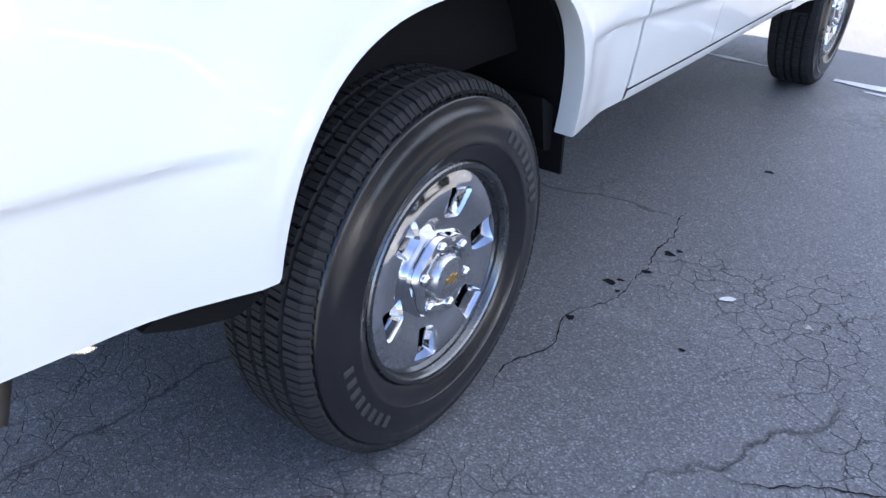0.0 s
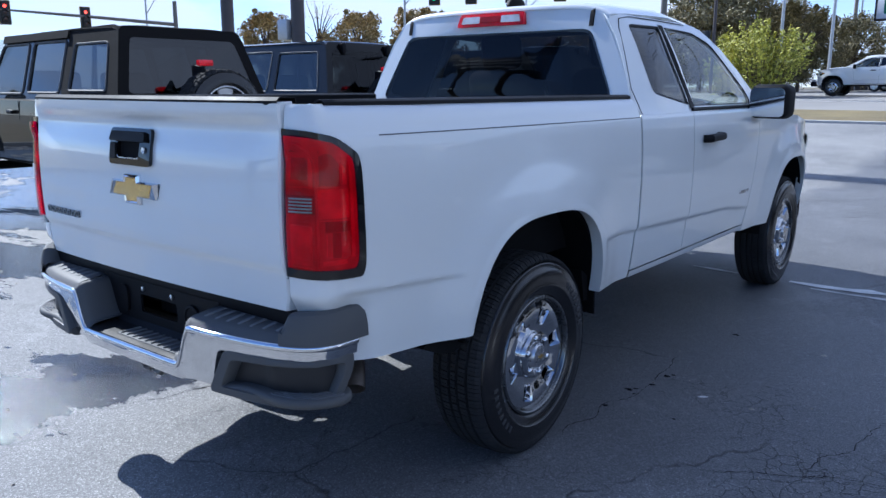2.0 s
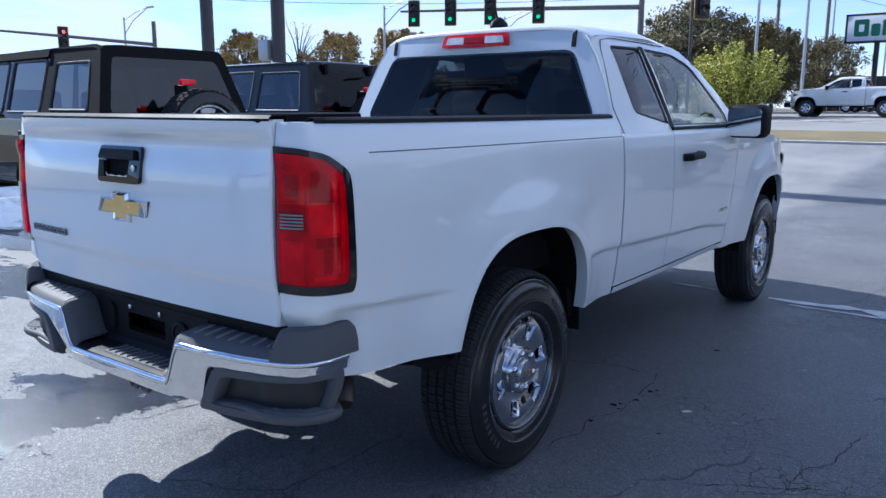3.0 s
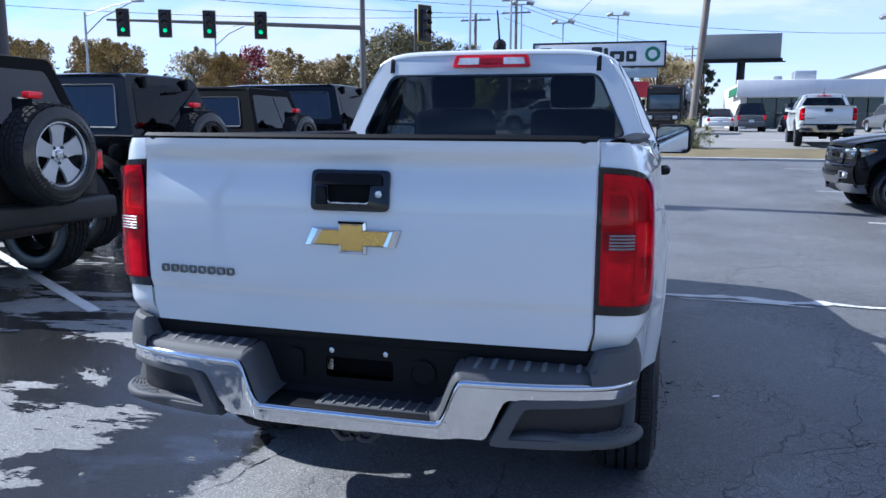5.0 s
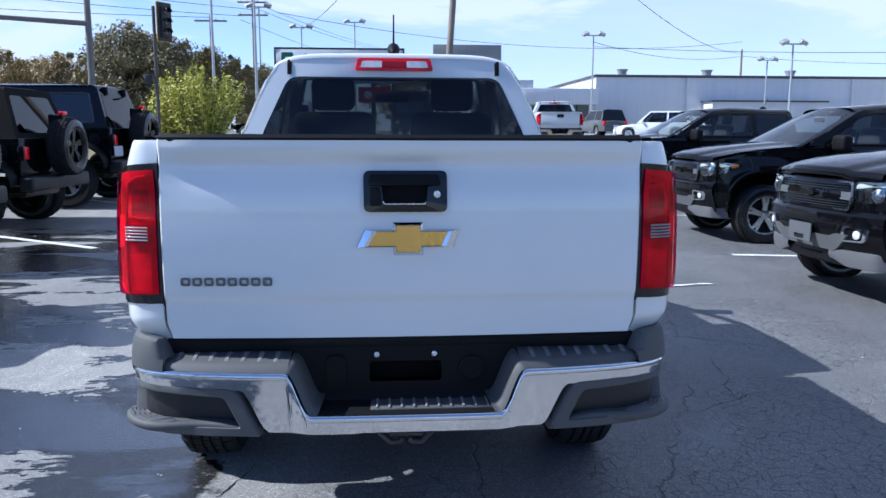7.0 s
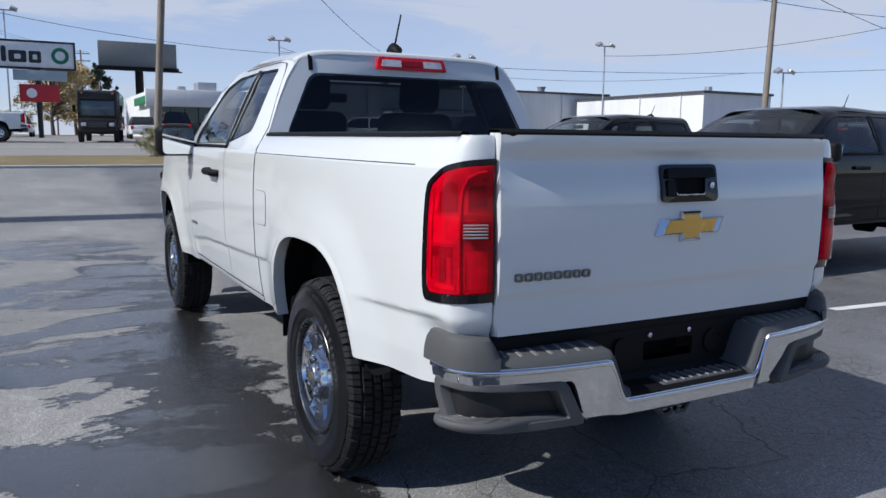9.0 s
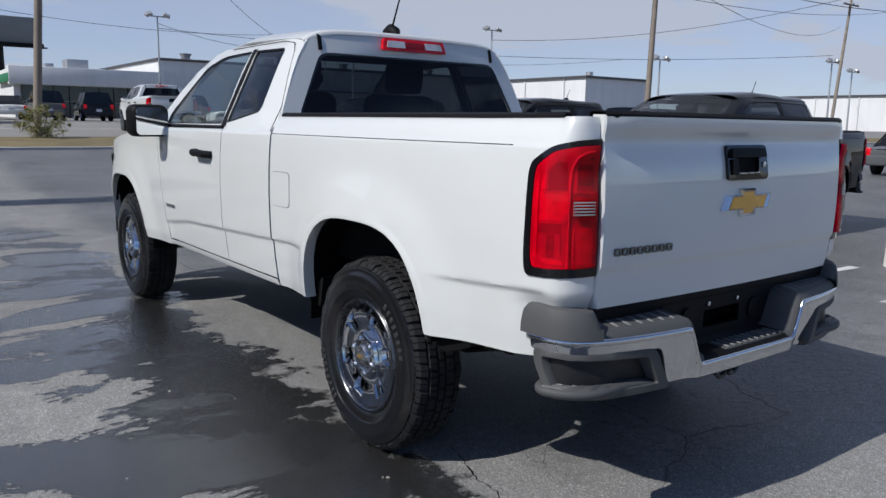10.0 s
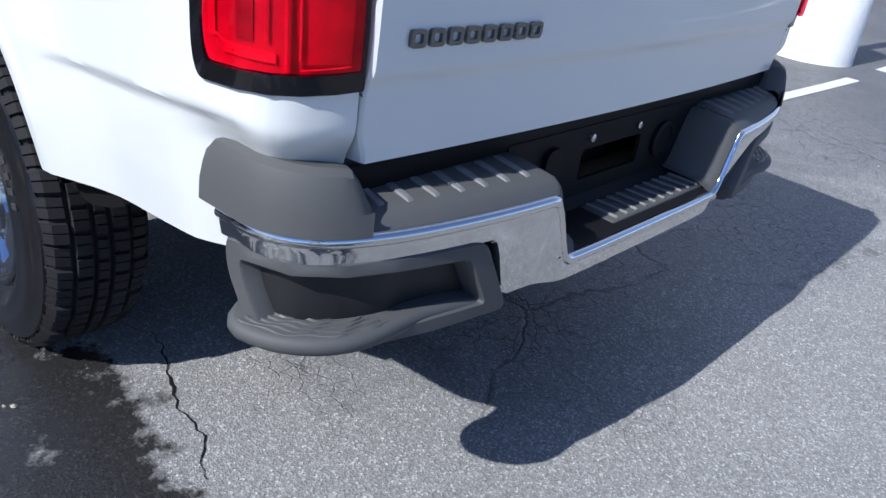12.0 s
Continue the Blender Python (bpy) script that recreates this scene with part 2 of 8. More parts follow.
# ---- building tools ----
def as_mesh(name, verts, faces, material, smooth=True, sharp=35, rims=False):
    me = bpy.data.meshes.new(name)
    me.from_pydata([tuple(map(float, v)) for v in verts], [], faces)
    me.validate()
    if smooth:
        for p in me.polygons:
            p.use_smooth = True
        me.set_sharp_from_angle(angle=radians(sharp))
        if rims:
            used = collections.Counter(k for p in me.polygons for k in p.edge_keys)
            for e in me.edges:
                if used[e.key] == 1:
                    e.use_edge_sharp = True
    if material:
        me.materials.append(material)
    return me


def part(name, geo, material, parent=None, label="", m=None, smooth=True, sharp=35, thick=0.0, inward=-1.0):
    """One mesh object from (verts, faces) or a bmesh, under a parent."""
    if isinstance(geo, bmesh.types.BMesh):
        geo.normal_update()
        verts = [v.co.copy() for v in geo.verts]
        geo.verts.index_update()
        faces = [[v.index for v in f.verts] for f in geo.faces]
        geo.free()
    elif isinstance(geo, bpy.types.Mesh):
        verts = None
    else:
        verts, faces = geo
    me = geo if verts is None else as_mesh(name, verts, faces, material, smooth, sharp, thick != 0)
    ob = new(name, me)
    if parent is not None:
        ob.parent = parent
    if m is not None:
        ob.matrix_local = m
    if label:
        tagged(ob, label)
    if thick:
        s = ob.modifiers.new("thickness", "SOLIDIFY")
        s.thickness, s.offset = thick, inward
    return ob


def thing(name, label, category, m=None, group="", kind=""):
    ob = new(name)
    ob.empty_display_size = 0.2
    if m is not None:
        ob.matrix_world = m
    return tagged(ob, label, category, group, kind)


def join(*geos):
    V, F = [], []
    for v, f in geos:
        o = len(V)
        V += [Vector(p) for p in v]
        F += [[i + o for i in q] for q in f]
    return V, F


def moved(geo, m):
    return [m @ Vector(p) for p in geo[0]], geo[1]


def mirrored(geo):
    return [Vector((-p[0], p[1], p[2])) for p in geo[0]], [list(reversed(q)) for q in geo[1]]


def flipped(geo):
    return geo[0], [list(reversed(q)) for q in geo[1]]


def grid(rows, closed_u=False, closed_v=False):
    """Quads over rows of points."""
    nr, nc = len(rows), len(rows[0])
    V = [p for r in rows for p in r]
    F = []
    for i in range(nr if closed_v else nr - 1):
        for j in range(nc if closed_u else nc - 1):
            a, b = i * nc + j, i * nc + (j + 1) % nc
            c, d = ((i + 1) % nr) * nc + (j + 1) % nc, ((i + 1) % nr) * nc + j
            F.append([a, b, c, d])
    return V, F


def box(x0, x1, y0, y1, z0, z1, bev=0.0, seg=2):
    bm = bmesh.new()
    bmesh.ops.create_cube(bm, size=1)
    for v in bm.verts:
        v.co = Vector(((x0 + x1) / 2 + v.co.x * (x1 - x0), (y0 + y1) / 2 + v.co.y * (y1 - y0), (z0 + z1) / 2 + v.co.z * (z1 - z0)))
    if bev:
        bmesh.ops.bevel(bm, geom=bm.edges[:], offset=bev, segments=seg, affect="EDGES", profile=0.5)
    bm.verts.index_update()
    g = [v.co.copy() for v in bm.verts], [[v.index for v in f.verts] for f in bm.faces]
    bm.free()
    return g


def tube(points, radius, seg=10, caps=True):
    """A round bar along points; radius may be a list."""
    pts = [Vector(p) for p in points]
    rad = radius if isinstance(radius, (list, tuple)) else [radius] * len(pts)
    rows = []
    up = None
    for i, p in enumerate(pts):
        t = (pts[min(i + 1, len(pts) - 1)] - pts[max(i - 1, 0)]).normalized()
        if up is None:
            up = t.orthogonal().normalized()
        up = (up - t * up.dot(t)).normalized()
        side = t.cross(up)
        rows.append([p + (up * math.cos(2 * math.pi * k / seg) + side * math.sin(2 * math.pi * k / seg)) * rad[i] for k in range(seg)])
    V, F = grid(rows, closed_u=True)
    F = [list(reversed(f)) for f in F]
    if caps:
        F.append(list(range(seg)))
        F.append(list(reversed(range(len(V) - seg, len(V)))))
    return V, F


def lathe(profile, seg=48, a0=0.0, a1=360.0):
    """Turns (r, x) pairs round the x axis."""
    full = abs(a1 - a0) >= 359.9
    k = seg if full else seg + 1
    rows = []
    for i in range(k):
        a = radians(a0 + (a1 - a0) * i / seg)
        rows.append([Vector((x, r * math.cos(a), r * math.sin(a))) for r, x in profile])
    V, F = grid(rows, closed_v=full)
    return V, F


def smooth_poly(pts, r=0.02, seg=4):
    """Rounds the corners of a closed outline."""
    out = []
    n = len(pts)
    for i in range(n):
        p, a, b = Vector(pts[i][:2]), Vector(pts[i - 1][:2]), Vector(pts[(i + 1) % n][:2])
        rr = pts[i][2] if len(pts[i]) > 2 else r
        d = min(rr, (a - p).length * 0.48, (b - p).length * 0.48)
        s, e = p + (a - p).normalized() * d, p + (b - p).normalized() * d
        for k in range(seg + 1):
            t = k / seg
            out.append(tuple((s * (1 - t) + p * t) * (1 - t) + (p * (1 - t) + e * t) * t))
    return out


def inside(p, poly):
    x, y = p
    r = False
    j = len(poly) - 1
    for i in range(len(poly)):
        (xi, yi), (xj, yj) = poly[i][:2], poly[j][:2]
        if (yi > y) != (yj > y) and x < (xj - xi) * (y - yi) / (yj - yi) + xi:
            r = not r
        j = i
    return r


from mathutils import geometry as geom2d


def plate(outer, holes, fn, step=0.06, extra=()):
    """A sheet with a given outline and holes in (u, v), laid in space by fn."""
    pts, edges = [], []
    for loop in [outer] + list(holes):
        o = len(pts)
        pts += [Vector(p[:2]) for p in loop]
        edges += [(o + i, o + (i + 1) % len(loop)) for i in range(len(loop))]
    us, vs = [p[0] for p in outer], [p[1] for p in outer]
    border = [Vector(p) for p in pts]
    u = min(us) + step * 0.5
    while u < max(us):
        v = min(vs) + step * 0.5
        while v < max(vs):
            q = Vector((u, v))
            if inside(q, outer) and not any(inside(q, h) for h in holes) and min((q - b).length for b in border) > step * 0.35:
                pts.append(q)
            v += step
        u += step
    pts += [q for q in map(Vector, extra) if inside(q, outer) and not any(inside(q, h) for h in holes) and min((q - b).length for b in border) > 0.003]
    V, _, F, *_ = geom2d.delaunay_2d_cdt(pts, edges, [], 0, 1e-5)
    keep = []
    for f in F:
        c = (V[f[0]] + V[f[1]] + V[f[2]]) / 3
        if inside(c, outer) and not any(inside(c, h) for h in holes):
            keep.append(list(f))
    return [Vector(fn(p.x, p.y)) for p in V], keep


def slab(outer, depth, fn=None, holes=()):
    """A flat piece with thickness: outline in (u, v), w from 0 to depth, placed by fn(u, v, w)."""
    fn = fn or (lambda u, v, w: (u, v, w))
    a = plate(outer, holes, lambda u, v: fn(u, v, depth), 10)
    b = plate(outer, holes, lambda u, v: fn(u, v, 0.0), 10)
    walls = []
    for loop in [outer] + list(holes):
        rows = [[Vector(fn(p[0], p[1], 0.0)) for p in loop], [Vector(fn(p[0], p[1], depth)) for p in loop]]
        walls.append(grid(rows, closed_u=True))
    return join(a, (b[0], [list(reversed(f)) for f in b[1]]), *walls)


def spline(ctrl, n=200):
    """Dense points on a smooth line through control points."""
    c = [np.array(p, float) for p in ctrl]
    c = [2 * c[0] - c[1]] + c + [2 * c[-1] - c[-2]]
    out = []
    m = len(c) - 3
    for i in range(m):
        p0, p1, p2, p3 = c[i:i + 4]
        for k in range(max(2, n // m)):
            t = k / max(2, n // m)
            out.append(0.5 * ((2 * p1) + (p2 - p0) * t + (2 * p0 - 5 * p1 + 4 * p2 - p3) * t * t + (3 * p1 - p0 - 3 * p2 + p3) * t ** 3))
    out.append(c[-2])
    return np.array(out)


def sstep(a, b, x):
    t = min(1, max(0, (x - a) / (b - a)))
    return t * t * (3 - 2 * t)


def interp(x, xs, ys):
    return float(np.interp(x, xs, ys))

# ---- ground ----
def asphalt_material():
    m, n, l, b = nodes_of("cracked_asphalt")
    v = coords(n, l)
    fine = noise_tex(n, l, v, 260, 2, 0.7)
    stone = n.new("ShaderNodeTexVoronoi")
    stone.inputs["Scale"].default_value = 220
    l.new(v, stone.inputs["Vector"])
    patch = noise_tex(n, l, v, 0.45, 6, 0.6)
    base = ramp(n, l, patch, [(0.3, (0.195, 0.194, 0.193)), (0.7, (0.31, 0.305, 0.295))])
    place = n.new("ShaderNodeSeparateXYZ")
    l.new(v, place.inputs[0])
    # sealed asphalt east and north; its tone also paints deeper shade beside the truck
    ragged = mathn(n, l, "MULTIPLY", mathn(n, l, "SUBTRACT", noise_tex(n, l, v, 0.9, 6, 0.65), 0.5), 1.6)
    seal_shade_x = ramp(n, l, mathn(n, l, "ADD", mathn(n, l, "MULTIPLY", mathn(n, l, "ADD", place.outputs[0], ragged), 0.5), 0.5), [(0.30, grey(0)), (0.50, grey(1))])
    seal_shade_y = ramp(n, l, mathn(n, l, "ADD", mathn(n, l, "MULTIPLY", mathn(n, l, "ADD", place.outputs[1], ragged), 0.5), 0.8), [(0.20, grey(0)), (0.48, grey(1))])
    base = mixc(n, l, mathn(n, l, "MULTIPLY", seal_shade_x, seal_shade_y), base, mixc(n, l, 1.0, base, (0.60, 0.61, 0.64), "MULTIPLY"))
    speck = ramp(n, l, stone.outputs["Color"], [(0.0, grey(0.42)), (0.72, grey(1.0)), (0.97, grey(2.1))])
    col = mixc(n, l, 0.85, base, speck, "MULTIPLY")
    scuff = ramp(n, l, noise_tex(n, l, v, 1.1, 9, 0.74, 0.6), [(0.56, grey(0)), (0.64, grey(1))])
    col = mixc(n, l, mathn(n, l, "MULTIPLY", scuff, 0.75), col, mixc(n, l, 1.0, col, (1.35, 1.35, 1.34), "MULTIPLY"))
    dark_spot = ramp(n, l, noise_tex(n, l, v, 3.1, 7, 0.7), [(0.63, grey(0)), (0.69, grey(1))])
    col = mixc(n, l, mathn(n, l, "MULTIPLY", dark_spot, 0.45), col, (0.03, 0.03, 0.032))
    # network of fine cracks, at two sizes, broken up by noise
    wv = n.new("ShaderNodeVectorMath")
    wv.operation = "MULTIPLY_ADD"
    nz = n.new("ShaderNodeTexNoise")
    nz.inputs["Scale"].default_value = 5.0
    nz.inputs["Detail"].default_value = 5
    l.new(v, nz.inputs["Vector"])
    l.new(nz.outputs["Color"], wv.inputs[0])
    wv.inputs[1].default_value = (0.16, 0.16, 0.16)
    l.new(v, wv.inputs[2])
    cracks = []
    cs = n.new("ShaderNodeSeparateXYZ")
    l.new(v, cs.inputs[0])
    worn_east = mathn(n, l, "MULTIPLY", mathn(n, l, "MULTIPLY", mathn(n, l, "SUBTRACT", cs.outputs[0], 0.7), 0.7, True), 0.09)
    for scale, width, lo, hi, where in ((14.0, 0.030, 0.525, 0.60, 0.8), (3.4, 0.008, 0.57, 0.64, 0.45), (0.5, 0.0006, 0.46, 0.54, 0.9)):
        vo = n.new("ShaderNodeTexVoronoi")
        vo.feature = "DISTANCE_TO_EDGE"
        vo.inputs["Scale"].default_value = scale
        l.new(wv.outputs[0], vo.inputs["Vector"])
        line = ramp(n, l, vo.outputs["Distance"], [(0.0, grey(1)), (width, grey(0))])
        spread = noise_tex(n, l, v, where, 4)
        mask = ramp(n, l, mathn(n, l, "ADD", spread, worn_east) if scale > 10 else spread, [(lo, grey(0)), (hi, grey(1))])
        cracks.append(mathn(n, l, "MULTIPLY", mathn(n, l, "MULTIPLY", line, mask), mathn(n, l, "ADD", mathn(n, l, "MULTIPLY", mathn(n, l, "MULTIPLY", seal_shade_x, seal_shade_y), 0.75), 0.25)))
    crack = mathn(n, l, "MAXIMUM", mathn(n, l, "MAXIMUM", cracks[0], cracks[1]), cracks[2])
    col = mixc(n, l, mathn(n, l, "MULTIPLY", crack, 0.7), col, (0.012, 0.012, 0.013))
    # washed area: water lies in the low spots west of the truck
    sep = n.new("ShaderNodeSeparateXYZ")
    l.new(v, sep.inputs[0])
    x, y = sep.outputs[0], sep.outputs[1]
    wv2 = coords(n, l, scale=(0.55, 1.35, 1.0))
    wet_noise = mathn(n, l, "ADD", noise_tex(n, l, wv2, 1.0, 8, 0.66, 0.4), mathn(n, l, "MULTIPLY", mathn(n, l, "SUBTRACT", noise_tex(n, l, v, 14, 5, 0.7), 0.5), 0.10))
    shore = mathn(n, l, "ADD", mathn(n, l, "MULTIPLY", x, -1.0), mathn(n, l, "MULTIPLY", noise_tex(n, l, v, 2.6, 7, 0.68), 1.5))
    west = ramp(n, l, mathn(n, l, "SUBTRACT", shore, 1.1), [(0.30, grey(0)), (0.40, grey(1))])
    north = ramp(n, l, mathn(n, l, "ADD", mathn(n, l, "MULTIPLY", y, 0.1), mathn(n, l, "MULTIPLY", noise_tex(n, l, v, 0.9, 6), 0.3)), [(0.85, grey(1)), (0.95, grey(0))])
    west = mathn(n, l, "MULTIPLY", west, north)
    near_band = ramp(n, l, mathn(n, l, "ADD", mathn(n, l, "MULTIPLY", x, -0.2), mathn(n, l, "MULTIPLY", noise_tex(n, l, v, 1.3, 5), 0.2)), [(0.33, grey(1)), (0.42, grey(0))])
    row_wet = ramp(n, l, mathn(n, l, "MULTIPLY", x, -0.1), [(0.24, grey(0)), (0.42, grey(1))])
    standing = mathn(n, l, "ADD", wet_noise, mathn(n, l, "MULTIPLY", row_wet, 0.02))
    wet_noise = mathn(n, l, "ADD", wet_noise, mathn(n, l, "ADD", mathn(n, l, "MULTIPLY", near_band, 0.10), mathn(n, l, "MULTIPLY", row_wet, 0.05)))
    wet = mathn(n, l, "MULTIPLY", west, ramp(n, l, wet_noise, [(0.497, grey(0)), (0.508, grey(1))]))
    pool = mathn(n, l, "MULTIPLY", wet, ramp(n, l, standing, [(0.506, grey(0)), (0.524, grey(1))]))
    col = mixc(n, l, mathn(n, l, "MULTIPLY", wet, 0.91), col, (0.005, 0.0053, 0.006))
    l.new(col, b.inputs["Base Color"])
    sealed = mathn(n, l, "MULTIPLY", seal_shade_x, seal_shade_y)
    rough = mixc(n, l, wet, mixc(n, l, sealed, ramp(n, l, fine, [(0.3, grey(0.62)), (0.7, grey(0.85))]), ramp(n, l, fine, [(0.3, grey(0.42)), (0.7, grey(0.58))])), grey(0.17))
    rough = mixc(n, l, pool, rough, grey(0.045))
    l.new(rough, b.inputs["Roughness"])
    h = mathn(n, l, "SUBTRACT", mathn(n, l, "ADD", mathn(n, l, "MULTIPLY", stone.outputs["Distance"], 0.5), mathn(n, l, "MULTIPLY", fine, 0.4)), mathn(n, l, "MULTIPLY", crack, 1.6))
    h = mathn(n, l, "MULTIPLY", h, mathn(n, l, "SUBTRACT", 1.0, mathn(n, l, "MULTIPLY", wet, 0.25)))
    h = mathn(n, l, "MULTIPLY", h, mathn(n, l, "SUBTRACT", 1.0, mathn(n, l, "MULTIPLY", pool, 0.6)))
    l.new(mathn(n, l, "ADD", mathn(n, l, "MULTIPLY", wet, 0.35), mathn(n, l, "MULTIPLY", pool, 0.65)), b.inputs["Coat Weight"])
    b.inputs["Coat Roughness"].default_value = 0.09
    rip = n.new("ShaderNodeBump")
    rip.inputs["Strength"].default_value = 0.55
    rip.inputs["Distance"].default_value = 0.007
    l.new(noise_tex(n, l, v, 38, 7, 0.8), rip.inputs["Height"])
    l.new(rip.outputs["Normal"], b.inputs["Coat Normal"])
    b.inputs["Coat IOR"].default_value = 1.42
    l.new(mixc(n, l, wet, grey(0.22), grey(0.5)), b.inputs["Specular IOR Level"])
    bump(n, l, h, 0.75, 0.004, b)
    return m


ASPHALT = asphalt_material()


def ground_z(x, y):
    """Height of the land: level at the truck, falling a little to the east row, rising past the lot to the streets."""
    z = interp(y, [8, 12, 16, 20, 26, 38, 80, 200], [0, 0.10, 0.30, 0.52, 0.75, 1.0, 1.3, 1.4])
    return z - 0.06 * sstep(2.5, 6.0, x) * (1 - sstep(10, 20, y))


def sheet(x0, x1, y0, y1, dz=0.0, nx=24, ny=24, hgt=ground_z):
    """A piece of ground that follows the land."""
    xs, ys = np.linspace(x0, x1, nx + 1), np.linspace(y0, y1, ny + 1)
    return grid([[Vector((x, y, hgt(x, y) + dz)) for x in xs] for y in ys])


EDGE = 19.2
lot = part("pavement", sheet(-14, 90, -30, EDGE, 0.0, 60, 60), ASPHALT)
tagged(lot, "cracked dark asphalt parking lot, wet in places", "pavement", kind="structure")

# ---- pickup trucks ----
PLAN = [(0.692, -1.032), (0.735, -1.026), (0.782, -1.008), (0.812, -0.975), (0.828, -0.92), (0.838, -0.84), (0.849, -0.7), (0.860, -0.5), (0.868, -0.3),
        (0.875, 0.0), (0.878, 0.5), (0.88, 0.86), (0.885, 1.4), (0.886, 2.4), (0.884, 2.8), (0.884, 3.3), (0.874, 3.52), (0.850, 3.70), (0.806, 3.86), (0.74, 3.96), (0.66, 4.02)]
_pl = spline(PLAN, 800)
SIDE_Z = [0.40, 0.46, 0.50, 0.56, 0.66, 0.78, 0.95, 1.08, 1.18, 1.232, 1.238, 1.27, 1.295, 1.31, 1.32]
SIDE_X = [-0.075, -0.05, -0.038, -0.026, -0.014, -0.004, 0.0, -0.003, -0.010, -0.016, -0.020, -0.032, -0.047, -0.062, -0.085]


def plan_at(y):
    x = float(np.interp(y, _pl[:, 1], _pl[:, 0]))
    d = 0.008
    dx = float(np.interp(y + d, _pl[:, 1], _pl[:, 0]) - np.interp(y - d, _pl[:, 1], _pl[:, 0]))
    t = Vector((dx, 2 * d)).normalized()
    return x, Vector((t.y, -t.x))


REAR_AXLE, FRONT_AXLE = 0.0, 3.258


def arch_z(y):
    z = 0.0
    for c, half, top in ((0.035, 0.450, 0.918), (3.275, 0.465, 0.90)):
        u = abs(y - c) / half
        if u < 1:
            z = max(z, 0.37 + (top - 0.37) * (1 - u ** 3.0) ** (1 / 3.0))
    return z


def skin(y, z, nrm):
    """How far the body's side stands off its plan line."""
    s = float(np.interp(z, SIDE_Z, SIDE_X))
    if z > 1.2 and y < 0:
        s *= 1 - 0.88 * nrm.y ** 2
    crease = interp(y, [-1.0, -0.6, 0.8, 1.4, 2.0, 2.4], [0.815, 0.79, 0.745, 0.722, 0.70, 0.655])
    on = sstep(-0.98, -0.9, y) * (1 - sstep(-0.56, -0.42, y)) + sstep(0.45, 0.55, y) * (1 - sstep(2.3, 2.45, y))
    s -= 0.011 * on * (1 - sstep(crease - 0.016, crease, z))
    for c, zc in ((0.045, 0.40), (3.275, 0.40)):
        dy, dz = (y - c) / 0.98, (z - zc) * 0.95
        r = (abs(dy) ** 2.6 + abs(max(dz, 0)) ** 2.6) ** (1 / 2.6)
        s += 0.026 * (1 - sstep(0.50, 0.70, r)) + 0.005 * (1 - sstep(0.5, 0.53, r))
    return s - 0.03 * (1 - sstep(0.74, 0.81, z)) * (1 - sstep(-0.92, -0.80, y))


def side_point(y, z, out=0.0):
    """The skin of the body's right side."""
    x, nrm = plan_at(y)
    s = skin(y, z, nrm) + out
    return Vector((x + nrm.x * s, y + nrm.y * s, z))


def side_panel(y0, y1, top, bottom, n=40, rows=30, lip=True):
    """A panel of the right side between two seams, cut out for the wheels. y0, y1: values at (low, high)."""
    zmid = 0.93
    ys = [y0[0] + (y1[0] - y0[0]) * i / n for i in range(n + 1)]
    for c, half in ((0.035, 0.450), (3.275, 0.465)):
        if y0[0] < c < y1[0]:
            ys = [y for y in ys if abs(y - c) > half + 0.012] + [c + half * math.sin(math.pi / 2 * k / 26) for k in range(-26, 27)]
            ys += [c - half - 0.004, c + half + 0.004]
    if y0[0] < -0.9:
        ys += [-1.03, -1.028, -1.024, -1.018, -1.01, -0.99, -0.983, -0.955, -0.94]
    ys = sorted(ys)
    cols = []
    for y in ys:
        u = (y - y0[0]) / (y1[0] - y0[0])
        zb = max(bottom(y), arch_z(y))
        zt = top(y)
        zs = [zb + (max(zmid, zb + 0.01) - zb) * k / 40 for k in range(41)]
        fine = sorted(set([zmid + (1.225 - zmid) * k / 7 for k in range(1, 8)] + [1.232, 1.238, 1.246, 1.258, 1.27, 1.283, 1.295, 1.304, 1.312, 1.32]))
        zs += [max(zmid, zb + 0.01) + (zt - max(zmid, zb + 0.01)) * (f - zmid) / (1.32 - zmid) if zt < 1.3 else f for f in fine]
        col = []
        if lip:
            p = side_point(y, zb)
            col += [p + Vector((-0.05, 0, 0.012 if arch_z(y) > bottom(y) else 0.0)), p + Vector((-0.006, 0, -0.002))]
        for z in zs:
            f = sstep(0.5, 1.25, z)
            yy = (y0[0] + (y0[1] - y0[0]) * f) * (1 - u) + (y1[0] + (y1[1] - y1[0]) * f) * u
            col.append(side_point(yy, z))
        cols.append(col)
    V, F = grid(cols)
    return V, [list(reversed(f)) for f in F]


def green_x(z):
    return interp(z, [1.22, 1.25, 1.32, 1.5, 1.6, 1.65, 1.69, 1.70], [0.862, 0.856, 0.835, 0.757, 0.706, 0.672, 0.640, 0.628])


def green_point(y, z, out=0.0):
    pinch = 0.05 * sstep(1.7, 2.8, y) ** 2 + CORNER * (1 - sstep(CAB_BACK[0], CAB_BACK[0] + 0.30, y)) ** 2 * sstep(1.23, 1.29, z)
    return Vector((green_x(z) - pinch + out, y, z))


CORNER = 0.05
CAB_BACK = [0.83]


def roof_z(x, y):
    return 1.758 - 0.055 * (abs(x) / 0.628) ** 9 - 0.008 * (x / 0.628) ** 2 + interp(y, [0.9, 1.1, 1.6, 2.0, 2.1], [-0.006, 0.008, 0.022, -0.012, -0.04])


def both(name, geo, material, parent, label="", **k):
    return part(name, geo, material, parent, label, **k), part(name, mirrored(geo), material, parent, label, **k)


